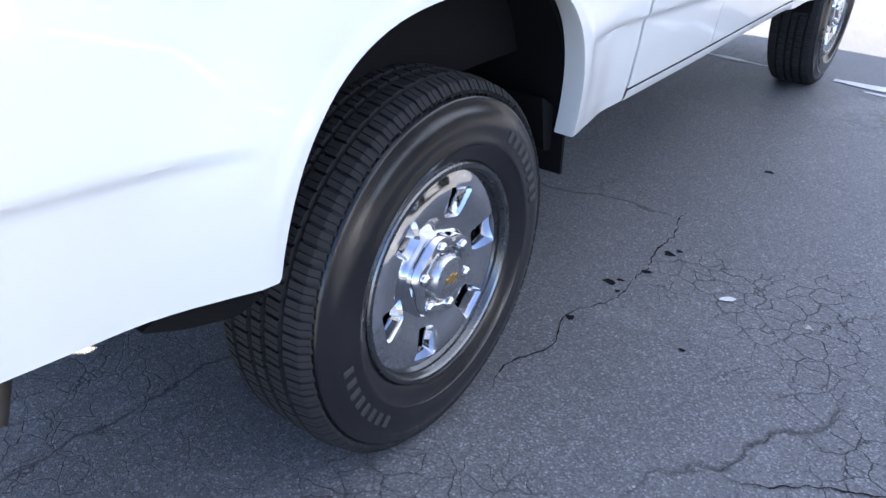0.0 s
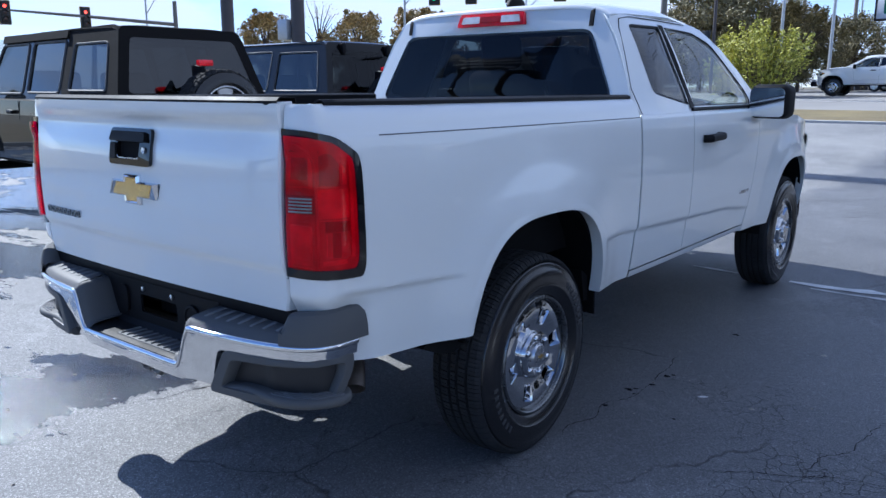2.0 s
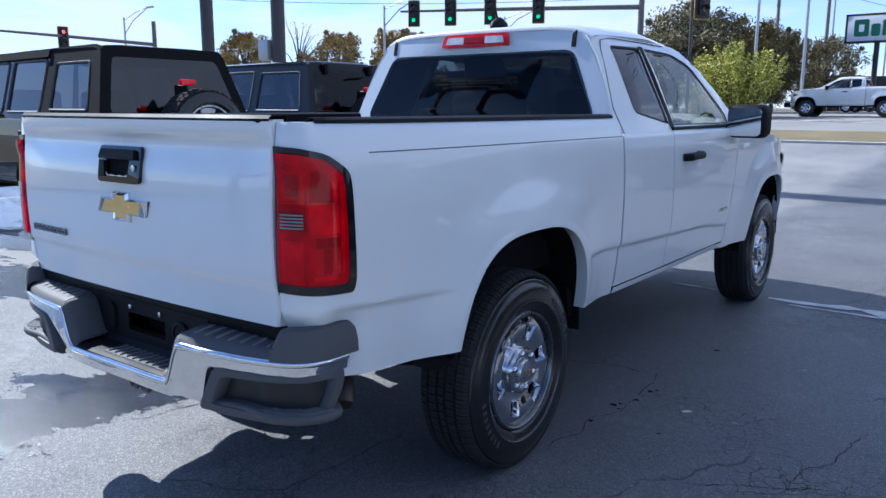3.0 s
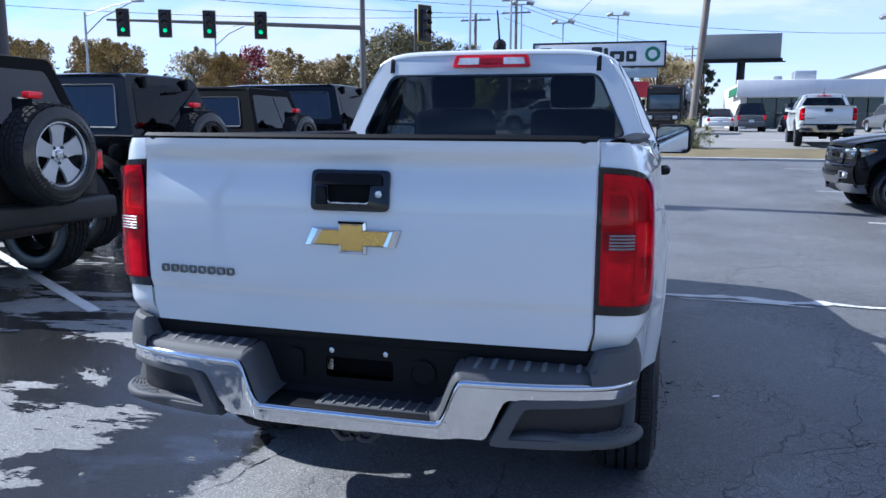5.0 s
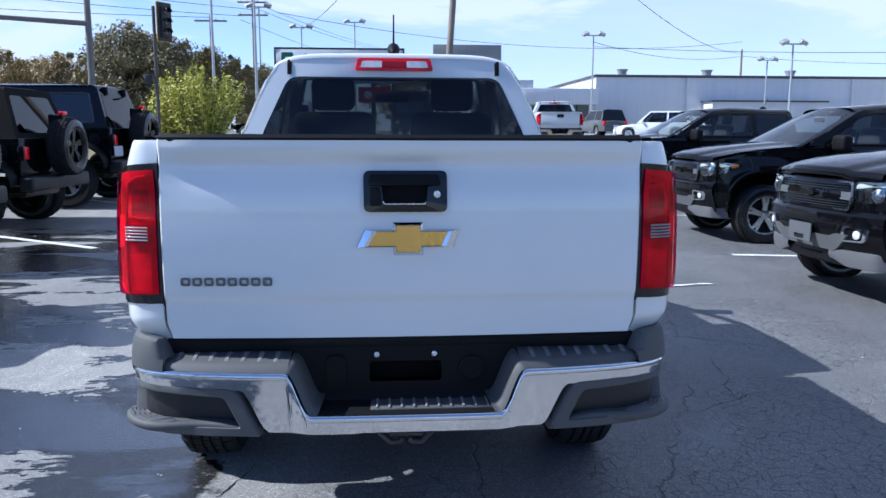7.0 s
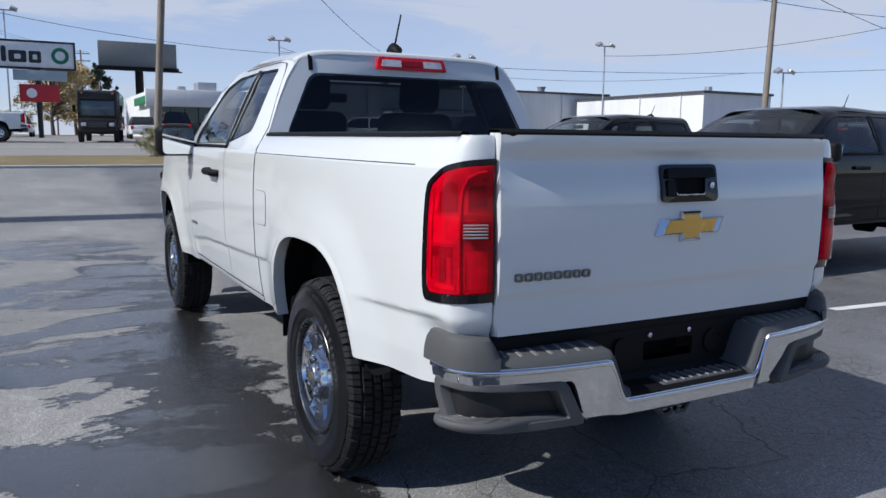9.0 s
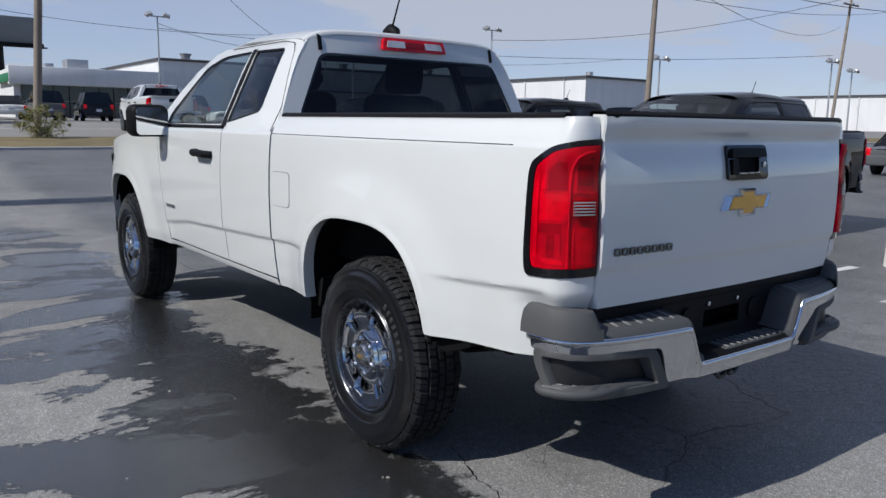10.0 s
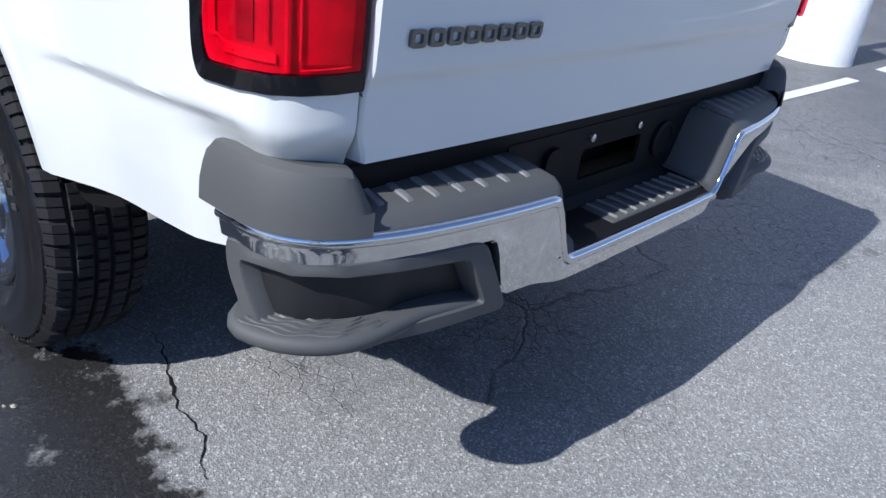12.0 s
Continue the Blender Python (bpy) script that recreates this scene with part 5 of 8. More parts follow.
        for k in range(7):
            pts = []
            for q in np.linspace(0.66 + 0.012 * k, S - 0.065, 30):
                p = at(q, reach(q) - 0.017 - k * 0.0105 + 0.0028 * math.sin(q * 95 + k * 1.1))
                pts.append((p.x, p.y, 0.5208 + 0.001 * math.sin(q * 130 + k * 1.6)))
            part("tread_wave", fl(tube(pts, 0.0026, 5)), STEP_WORN, st)
    # notch in the middle
    part("notch_tray", grid([[Vector((x, y, z)) for y, z in ((-1.128, 0.541), (-1.115, 0.548), (-1.03, 0.552), (-1.012, 0.57))] for x in np.linspace(-0.30, 0.30, 9)]), PLASTIC_DARK, B, thick=0.004)
    pad = part("middle_step_pad", box(-0.105, 0.262, -1.112, -1.03, 0.548, 0.556, 0.004, 2), PLASTIC, B, "grey ribbed middle step")
    for k in range(10):
        x = -0.085 + k * 0.036
        part("rib", box(x - 0.004, x + 0.004, -1.108, -1.034, 0.555, 0.561, 0.002, 1), RIB_WORN, pad)
    hole = smooth_poly([(-0.108, 0.605), (0.108, 0.605), (0.108, 0.668), (-0.108, 0.668)], 0.01, 3)
    back = part("plate_panel", slab([(-0.34, 0.545), (0.34, 0.545), (0.34, 0.715), (-0.34, 0.715)], 0.008, lambda u, v, w: (u, -1.006 - w, v), [hole]), PLASTIC_DARK, B, "black plate holder panel with an open slot", smooth=False)
    part("slot_back", box(-0.12, 0.12, -0.93, -0.92, 0.59, 0.68), LINER, back)
    for x in (-0.086, 0.086):
        part("plate_bolt", moved(lathe([(0.008, 0), (0.008, 0.006), (0.0005, 0.008)], 12), pose(x, -1.014, 0.690) @ pose(0, 0, 0, 0, 0, -90)), BRUSHED, back, "bright plate bolt")
    part("oval_cover", slab(smooth_poly([(-0.236, 0.59, 0.03), (-0.178, 0.59, 0.03), (-0.178, 0.69, 0.03), (-0.236, 0.69, 0.03)], 0.028, 6), 0.010, lambda u, v, w: (u, -1.014 - w, v)), PLASTIC_DARK, back)
    part("round_cover", moved(lathe([(0.042, 0), (0.042, 0.008), (0.034, 0.010), (0.032, 0.006), (0.0005, 0.006)], 28), pose(0.20, -1.014, 0.64) @ pose(0, 0, 0, 0, 0, -90)), PLASTIC_DARK, back)
    part("lock_hole", moved(box(-0.003, 0.001, -0.012, 0.012, -0.012, 0.012, 0.002, 1), pose(0.296, -1.06, 0.632, 0, 35, 0)), BRUSHED, B)
    part("gate_filler", box(-0.70, 0.70, -1.012, -0.96, 0.70, 0.745, 0.008, 2), PLASTIC_DARK, B)
    # tow bracket and beam
    part("bumper_beam", box(-0.55, 0.55, -1.06, -0.98, 0.47, 0.53, 0.01), DARK_STEEL, B)
    for s in (1, -1):
        part("tow_bracket", tube([(s * 0.085, -1.03, 0.49), (s * 0.08, -1.045, 0.460), (s * 0.045, -1.05, 0.428), (s * 0.018, -1.05, 0.430), (s * 0.010, -1.05, 0.440)], 0.010, 8), TOW, B)
    part("tow_plate", box(-0.05, 0.05, -1.052, -1.040, 0.445, 0.475, 0.004), TOW, B)


def fl_rib(x, y0):
    n = 7
    y1 = -1.004
    rows = []
    for k in range(n):
        y = y0 + 0.034 + (y1 - y0 - 0.034) * k / (n - 1)
        z = 0.690 + 0.013 * k / (n - 1)
        h = 0.006 if 0 < k < n - 1 else 0.0
        rows.append([Vector((x - 0.012, y, z - 0.001)), Vector((x - 0.006, y, z + h)), Vector((x + 0.004, y, z + h)), Vector((x + 0.008, y, z - 0.001))])
    return grid(rows)


def face_y(x, z):
    """The nose of the truck: how far forward its skin stands."""
    f = interp(z, [0.36, 0.46, 0.54, 0.62, 0.70, 0.755, 0.79, 0.90, 1.0, 1.06], [-0.06, -0.02, 0.015, 0.035, 0.04, 0.035, 0.0, 0.0, -0.02, -0.06])
    return 4.055 + f - 0.13 * (abs(x) / 0.74) ** 2.4


def front_end(T, colour, fz):
    """Bonnet, grille, lamps and front bumper."""
    rows = []
    for y in np.linspace(2.80, 3.88, 16):
        e = interp(y, [2.8, 3.5, 3.75, 3.88], [0.80, 0.79, 0.755, 0.70])
        rows.append([Vector((x * e, y + 0.13 * (1 - x * x) * sstep(3.3, 3.88, y), fz(y) + 0.008 + (0.022 + 0.042 * (1 - x * x) - 0.014 * math.exp(-((abs(x) - 0.62) / 0.09) ** 2) + 0.012 * sstep(0.62, 0.5, abs(x))) * interp(y, [2.8, 3.5, 3.88], [1.0, 1.0, 0.75]))) for x in np.linspace(-1, 1, 33)])
    last = rows[-1]
    for dy, dz in ((0.022, -0.008), (0.036, -0.024), (0.042, -0.05), (0.036, -0.075)):
        rows.append([p + Vector((0, dy * (1 - 0.3 * abs(p.x)), dz)) for p in last])
    part("bonnet", grid(rows), colour, T, thick=0.012, sharp=50)
    rows = [[Vector((x, face_y(x, z), z)) for x in np.linspace(-0.795, 0.795, 45)] for z in (0.42, 0.46, 0.50, 0.54, 0.58, 0.62, 0.66, 0.70, 0.735, 0.755, 0.77, 0.79, 0.82, 0.86, 0.90, 0.95, 1.0, 1.03, 1.06)]
    part("front_bumper", grid(rows), colour, T, thick=-0.012)
    on = lambda o: (lambda u, v, w: (u, face_y(u, v) + w + o, v))
    frame_o = smooth_poly([(-0.50, 0.79, 0.03), (0.50, 0.79, 0.03), (0.525, 0.90, 0.03), (0.50, 1.025, 0.03), (-0.50, 1.025, 0.03), (-0.525, 0.90, 0.03)], 0.03, 4)
    frame_i = [(p[0] * 0.965, 0.907 + (p[1] - 0.907) * 0.87) for p in frame_o]
    grille = part("grille", slab(frame_o, 0.008, on(0.002)), PLASTIC_DARK, T, "dark grille with a grey band")
    part("grille_frame", slab(frame_o, 0.022, on(0.004), [frame_i]), DARK_METAL, grille, "satin metal surround")
    for z in (0.818, 0.838, 0.858, 0.957, 0.977, 0.997):
        part("grille_bar", tube([(x, face_y(x, z) + 0.016, z) for x in np.linspace(-0.475, 0.475, 13)], 0.0055, 6), GLOSS_BLACK, grille)
    part("grille_band", slab(smooth_poly([(-0.50, 0.878), (0.50, 0.878), (0.50, 0.94), (-0.50, 0.94)], 0.008, 2), 0.016, on(0.008)), GREY_PAINT, grille)
    bowp = [(-0.10, 0.892), (-0.03, 0.892), (-0.03, 0.875), (0.03, 0.875), (0.03, 0.892), (0.088, 0.892), (0.10, 0.925), (0.03, 0.925), (0.03, 0.943), (-0.03, 0.943), (-0.03, 0.925), (-0.088, 0.925)]
    part("emblem", slab(bowp, 0.006, on(0.025)), GLOSS_BLACK, grille, "plain dark emblem", smooth=False)
    part("lower_intake", slab(smooth_poly([(-0.42, 0.615), (0.42, 0.615), (0.46, 0.685), (-0.46, 0.685)], 0.02, 3), 0.004, on(0.001)), PLASTIC_DARK, T)
    for z in (0.632, 0.65, 0.668):
        part("intake_bar", tube([(x, face_y(x, z) + 0.008, z) for x in np.linspace(-0.41, 0.41, 9)], 0.004, 5), GLOSS_BLACK, T)
    part("skid_plate", slab(smooth_poly([(-0.53, 0.60), (-0.41, 0.605), (-0.34, 0.575), (0.34, 0.575), (0.41, 0.605), (0.53, 0.60), (0.43, 0.50), (0.36, 0.455), (-0.36, 0.455), (-0.43, 0.50)], 0.015, 3), 0.022, on(0.004)), SKID, T, "grey skid plate")
    nose = spline([(0.47, face_y(0.47, 0.95)), (0.60, face_y(0.60, 0.95)), (0.70, 3.945), (0.775, 3.875), (0.825, 3.78), (0.856, 3.66), (0.872, 3.54)], 84)

    def wrap(u, v, w):
        k = min(1.0, max(0.0, u)) * (len(nose) - 1)
        a, b = nose[int(k)], nose[min(int(k) + 1, len(nose) - 1)]
        p = a + (b - a) * (k - int(k))
        q = nose[min(int(k) + 3, len(nose) - 1)] - nose[max(int(k) - 3, 0)]
        t = Vector((q[0], q[1])).normalized()
        w += 0.006 * sstep(0.25, 0.45, u) + 0.007 * sstep(0.55, 0.95, u)
        return (p[0] - t.y * w, p[1] + t.x * w, v)

    out = smooth_poly([(0.0, 0.865, 0.02), (0.30, 0.862, 0.04), (0.62, 0.90, 0.05), (0.91, 0.992, 0.03), (0.88, 1.022, 0.03), (0.55, 1.032, 0.05), (0.06, 1.025, 0.02)], 0.03, 4)
    for s in (1, -1):
        fl = (lambda g: g) if s > 0 else mirrored
        hl = part("head_lamp", fl(plate(out, [], lambda u, v: wrap(u, v, 0.007), 0.06)), REFLECTOR, T, "clear head lamp with bright reflectors")
        part("dark_bezel", fl(plate(smooth_poly([(0.05, 0.885), (0.30, 0.882), (0.50, 0.905), (0.60, 0.945), (0.30, 0.955), (0.06, 0.955)], 0.02, 3), [], lambda u, v: wrap(u, v, 0.009), 0.05)), GLOSS_BLACK, hl)
        part("upper_reflector", fl(plate(smooth_poly([(0.06, 0.972), (0.60, 0.975), (0.74, 0.99), (0.55, 1.02), (0.08, 1.012)], 0.015, 3), [], lambda u, v: wrap(u, v, 0.0105), 0.05)), CLEAR_LENS, hl)
        part("projector", fl(moved(lathe([(0.052, -0.01), (0.050, 0.008), (0.040, 0.012), (0.036, 0.004), (0.02, 0.016), (0.0005, 0.02)], 22), Matrix.Translation(Vector(wrap(0.36, 0.93, 0.002))) @ pose(0, 0, 0, 0, 0, 60))), REFLECTOR, hl)
        part("turn_lens", fl(plate(smooth_poly([(0.74, 0.965), (0.86, 0.993), (0.84, 1.012), (0.72, 1.012)], 0.008, 3), [], lambda u, v: wrap(u, v, 0.0105), 0.05)), AMBER_LENS, hl, "amber turn lens")
        cover = part("lamp_glass", fl(plate(out, [], lambda u, v: wrap(u, v, 0.014), 0.06)), GLASS_CLEAR, hl)
        cover.visible_shadow = False
        ring = smooth_poly([(0.475, 0.555), (0.655, 0.565), (0.685, 0.655), (0.505, 0.668)], 0.022, 4)
        c = Vector((0.58, 0.612))
        ring = [tuple(c + (Vector(p) - c) * 1.18) for p in ring]
        hole = [tuple(c + (Vector(p) - c) * 0.76) for p in ring]
        fog = part("fog_surround", fl(slab(ring, 0.02, on(0.002), [hole])), CHROME, T, "bright fog lamp surround")
        part("fog_recess", fl(slab([tuple(c + (Vector(p) - c) * 0.8) for p in ring], 0.004, on(0.001))), PLASTIC_DARK, fog)
        part("fog_lamp", fl(moved(lathe([(0.036, 0.0), (0.034, 0.010), (0.0005, 0.016)], 18), Matrix.Translation(Vector((0.60, face_y(0.60, 0.61) + 0.004, 0.612))) @ pose(0, 0, 0, 0, 0, 78))), CLEAR_LENS, fog)
        rows = []
        for k in range(19):
            x = 0.30 + 0.50 * k / 18
            y = face_y(min(x, 0.74), 0.46) - max(0, x - 0.74) * 3.2
            drop = 0.05 * sstep(0.30, 0.5, x)
            rows.append([Vector((x, y + dy, z)) for dy, z in ((-0.012, 0.475), (0.014, 0.465), (0.016, 0.42), (0.0, 0.395 - drop), (-0.05, 0.385 - drop))])
        part("lower_valance", fl(grid(rows)), SKID, T, "grey lower corner panel", thick=0.006)
    part("air_dam", grid([[Vector((x, face_y(x, 0.44) - 0.02 + dy, z)) for dy, z in ((0.0, 0.47), (0.0, 0.36), (-0.06, 0.33))] for x in np.linspace(-0.7, 0.7, 21)]), PLASTIC_DARK, T, thick=0.006)

# ---- other vehicles ----
def jeep(label, m, colour, soft=False, silver=False, group="off-roaders in the row"):
    """A boxy off-roader with a spare wheel on its back; rear axle at the origin, facing +y."""
    J = thing("off_road_car", label, "off-road car", m, group)
    W = 0.765
    base = 2.95
    # tub with wheel cut-outs
    def low(y):
        z = 0.58
        for c in (0.0, base):
            u = abs(y - c) / 0.52
            if u < 1:
                z = max(z, 0.58 + 0.36 * (1 - u ** 3) ** (1 / 3))
        return z
    ys = sorted(list(np.linspace(-0.62, 2.45, 34)) + [0.52 * math.sin(math.pi / 2 * k / 10) for k in range(-10, 11)])
    cols = []
    for y in ys:
        zb = low(y)
        cols.append([Vector((W - 0.06, y, zb)), Vector((W, y, zb))] + [Vector((W + 0.012 * math.sin(math.pi * f), y, zb + (1.16 - zb) * f)) for f in (0.2, 0.4, 0.6, 0.8, 1.0)] + [Vector((W - 0.03, y, 1.175))])
    V, F = grid(cols)
    both("body_side", (V, [list(reversed(f)) for f in F]), colour, J, thick=0.02)
    part("back_panel", box(-W + 0.01, W - 0.01, -0.64, -0.60, 0.60, 1.17, 0.015, 2), colour, J)
    part("floor_pan", box(-0.7, 0.7, -0.6, 3.3, 0.55, 0.62), LINER, J)
    part("bonnet", grid([[Vector((x * interp(y, [2.4, 3.45], [0.72, 0.62]), y, interp(y, [2.4, 3.45], [1.17, 1.10]) + 0.03 * (1 - x * x))) for x in np.linspace(-1, 1, 9)] for y in np.linspace(2.4, 3.45, 6)]), colour, J, thick=0.02)
    both("bonnet_side", grid([[Vector((interp(y, [2.4, 3.45], [0.72, 0.62]), y, z)) for z in (0.7, 0.9, interp(y, [2.4, 3.45], [1.17, 1.10]))] for y in np.linspace(2.4, 3.45, 5)]), colour, J)
    gr = part("grille", box(-0.62, 0.62, 3.44, 3.50, 0.66, 1.12, 0.03, 2), colour, J)
    for k in range(7):
        part("slot", box(-0.26 + k * 0.075, -0.22 + k * 0.075, 3.49, 3.505, 0.75, 1.03, 0.01, 1), LINER, gr)
    for s in (1, -1):
        part("head_lamp", moved(lathe([(0.09, 0), (0.085, 0.02), (0.0005, 0.035)], 20), pose(s * 0.45, 3.49, 0.93, 0, 0, 90)), CLEAR_LENS, J)
        fl = (lambda g: g) if s > 0 else mirrored
        # flat flares
        for c in (0.0, base):
            arc_ = [(c + 0.60 * math.cos(a), 0.56 + 0.44 * math.sin(a) ** 0.7) for a in np.linspace(0.04, math.pi - 0.04, 18)]
            part("wheel_flare", fl(grid([[Vector((x, y, z + dz)) for x, dz in ((W - 0.02, 0.0), (W + 0.15, -0.01), (W + 0.165, -0.03), (W + 0.155, -0.05))] for y, z in arc_])), PLASTIC_DARK, J, "black plastic flare", thick=0.012)
        part("door_seam", fl(tube([(W + 0.006, 1.35, 0.68), (W + 0.008, 1.35, 1.16)], 0.004, 4)), LINER, J)
        part("rear_door_seam", fl(tube([(W + 0.006, 0.55, 0.95), (W + 0.008, 0.62, 1.16)], 0.004, 4)), LINER, J)
        for y in (1.45, 0.68):
            part("door_handle", fl(box(W + 0.005, W + 0.045, y, y + 0.14, 1.03, 1.07, 0.012, 2)), PLASTIC_DARK, J)
        part("fuel_cap", fl(moved(lathe([(0.085, 0), (0.085, 0.012), (0.06, 0.016), (0.0005, 0.016)], 24), pose(W + 0.008, -0.42, 1.0))), PLASTIC_DARK, J) if s < 0 else None
        tl = part("tail_lamp", fl(box(W - 0.13, W + 0.01, -0.70, -0.62, 0.90, 1.08, 0.015, 2)), GLOSS_BLACK, J, "red tail lamp")
        part("lens", fl(box(W - 0.115, W - 0.005, -0.708, -0.69, 0.915, 1.065, 0.01, 2)), RED_LENS, tl)
        part("door_mirror", fl(box(W + 0.05, W + 0.22, 2.05, 2.15, 1.18, 1.34, 0.03, 3)), PLASTIC_DARK, J)
    # top: hard shell or fabric, with windows
    roof_m = SOFT_TOP if soft else colour
    tx = lambda z: W - 0.035 - 0.16 * (z - 1.17) / 0.63
    rear_y = lambda z: -0.60 + 0.20 * (z - 1.17) / 0.63
    outer = smooth_poly([(rear_y(1.17), 1.17, 0.01), (2.46, 1.17, 0.02), (2.02, 1.78, 0.05), (rear_y(1.80), 1.80, 0.09)], 0.03, 5)
    wins = [smooth_poly([(-0.36, 1.255), (0.36, 1.255), (0.36, 1.66), (-0.27, 1.66)] if soft else [(-0.40, 1.245), (0.42, 1.245), (0.42, 1.68), (-0.30, 1.68)], 0.04, 4),
            smooth_poly([(0.55, 1.235), (1.26, 1.235), (1.26, 1.70), (0.55, 1.70)], 0.04, 4),
            smooth_poly([(1.38, 1.225), (2.32, 1.225), (2.03, 1.70), (1.38, 1.70)], 0.04, 4)]
    if soft:
        back_half = smooth_poly([(rear_y(1.17), 1.17, 0.01), (0.50, 1.17, 0.005), (0.50, 1.80, 0.005), (rear_y(1.80), 1.80, 0.09)], 0.03, 5)
        front_half = smooth_poly([(0.504, 1.17, 0.005), (2.46, 1.17, 0.02), (2.02, 1.74, 0.05), (0.504, 1.74, 0.005)], 0.03, 5)
        both("top_side", plate(back_half, wins[:1], lambda u, v: (tx(v), u, v), 0.16), roof_m, J, thick=0.025)
        both("door_frame", plate(front_half, wins[1:], lambda u, v: (tx(v) - 0.006, u, v), 0.16), colour, J, thick=0.02)
        both("top_edge", grid([[Vector((tx(1.72) + 0.008, y, 1.72)), Vector((tx(1.79) + 0.006, y, 1.79))] for y in np.linspace(0.50, 2.02, 8)]), roof_m, J, thick=0.012)
    else:
        both("top_side", plate(outer, wins, lambda u, v: (tx(v), u, v), 0.16), roof_m, J, thick=0.025)
    for w_, mat in zip(wins, (GLASS_DARK, GLASS_DARK, GLASS_TINT)):
        for s in (1, -1):
            g = plate(w_, [], lambda u, v: (tx(v) - 0.012, u, v), 0.3)
            pane = part("side_window", g if s > 0 else mirrored(g), mat, J)
            pane.visible_shadow = False
            g = tube([(tx(v) - 0.004, u, v) for u, v in w_ + w_[:1]], 0.012, 5)
            part("window_seal", g if s > 0 else mirrored(g), PLASTIC, pane)
    prof = [(rear_y(1.76), 1.745), (rear_y(1.78) + 0.02, 1.785), (rear_y(1.8) + 0.08, 1.812), (0.4, 1.825), (1.3, 1.825), (1.9, 1.80), (2.02, 1.78), (2.06, 1.75)]
    rows = [[Vector((x, y + 0.0, z - 0.035 * abs(x / (tx(1.78) + 0.01)) ** 5 + (0.012 * math.sin(y * 7) * (1 - abs(x)) if soft else 0.0))) for x in np.linspace(-tx(1.78) - 0.008, tx(1.78) + 0.008, 17)] for y, z in prof]
    part("roof", grid(rows), roof_m, J, thick=0.02, sharp=60)
    ro = smooth_poly([(tx(1.17), 1.17, 0.01), (tx(1.79), 1.79, 0.06), (-tx(1.79), 1.79, 0.06), (-tx(1.17), 1.17, 0.01)], 0.03, 4)
    rw = smooth_poly([(0.62, 1.235), (0.50, 1.70), (-0.50, 1.70), (-0.62, 1.235)], 0.05, 4)
    part("top_back", plate(ro, [rw], lambda u, v: (u, rear_y(v), v), 0.16), roof_m, J, thick=0.02)
    pane = part("rear_window", plate(rw, [], lambda u, v: (u, rear_y(v) + (0.006 if soft else -0.004), v), 0.2), GLASS_FILM if soft else GLASS_TINT, J)
    pane.visible_shadow = False
    if not soft:
        for x in (-0.35, 0.35):
            part("glass_hinge", box(x - 0.03, x + 0.03, rear_y(1.72) - 0.05, rear_y(1.72) + 0.01, 1.66, 1.78, 0.01, 2), PLASTIC_DARK, J)
        part("wiper", tube([(-0.05, rear_y(1.6) - 0.03, 1.62), (0.22, rear_y(1.64) - 0.03, 1.64)], 0.012, 6), PLASTIC_DARK, J)
    ws = [[Vector((x * (0.70 - 0.05 * f), 2.44 - 0.42 * f, 1.18 + 0.58 * f)) for x in (-1, -0.5, 0, 0.5, 1)] for f in (0, 0.5, 1)]
    pane = part("windscreen", flipped(grid(ws)), GLASS_CLEAR, J)
    pane.visible_shadow = False
    # spare wheel, bumper, plate
    part("spare_carrier", box(-0.10, 0.18, -0.80, -0.62, 0.90, 1.15, 0.03, 2), PLASTIC_DARK, J)
    hl = part("high_brake_lamp", box(-0.16, -0.03, -0.92, -0.86, 1.46, 1.51, 0.01, 2), RED_LENS, J)
    part("lamp_bracket", box(-0.11, -0.08, -0.88, -0.70, 1.10, 1.47, 0.01, 1), PLASTIC_DARK, hl)
    bmp = part("rear_bumper", join(box(-0.80, 0.80, -0.80, -0.62, 0.52, 0.70, 0.035, 3)), PLASTIC_MID, J, "black moulded rear bumper")
    part("front_bumper", box(-0.80, 0.80, 3.52, 3.70, 0.52, 0.72, 0.035, 3), PLASTIC_DARK, J)
    if not soft:
        part("number_plate", box(-0.76, -0.46, -0.70, -0.685, 0.75, 0.90, 0.004, 1), surface_once("plate_white", (0.55, 0.57, 0.62)), J, "white plate with plain bars")
    both("frame_rail", box(0.38, 0.46, -0.6, 3.5, 0.48, 0.58, 0.01), DARK_STEEL, J)
    part("rear_axle", tube([(-0.75, 0, 0.41), (0.75, 0, 0.41)], 0.05, 10), DARK_STEEL, J)
    part("front_axle", tube([(-0.75, base, 0.41), (0.75, base, 0.41)], 0.05, 10), DARK_STEEL, J)
    part("muffler", tube([(-0.45, -0.45, 0.50), (0.45, -0.45, 0.50)], 0.09, 12), RUSTY, J)
    for s in (1, -1):
        part("front_seat", box(s * 0.36 - 0.24, s * 0.36 + 0.24, 1.35, 1.55, 0.8, 1.45, 0.06, 2), CLOTH, J)
    part("roll_bar", join(tube([(-0.6, 0.1, 1.15), (-0.55, 0.1, 1.68), (0.55, 0.1, 1.68), (0.6, 0.1, 1.15)], 0.03, 8)), PLASTIC_DARK, J)
    for x, y, s in ((0.79, 0, 1), (0.79, base, 1), (-0.79, 0, -1), (-0.79, base, -1)):
        tyre(J, (x, y, 0.41), s, "chunky", 0.41, 0.26, 0.225, steel=False)
    sp = tyre(J, (0.05, -0.86, 1.06), 1, "chunky", 0.382, 0.25, 0.228, steel=False, solid=silver)
    sp.matrix_local = pose(0.05, -0.86, 1.06, 0, 0, -90)
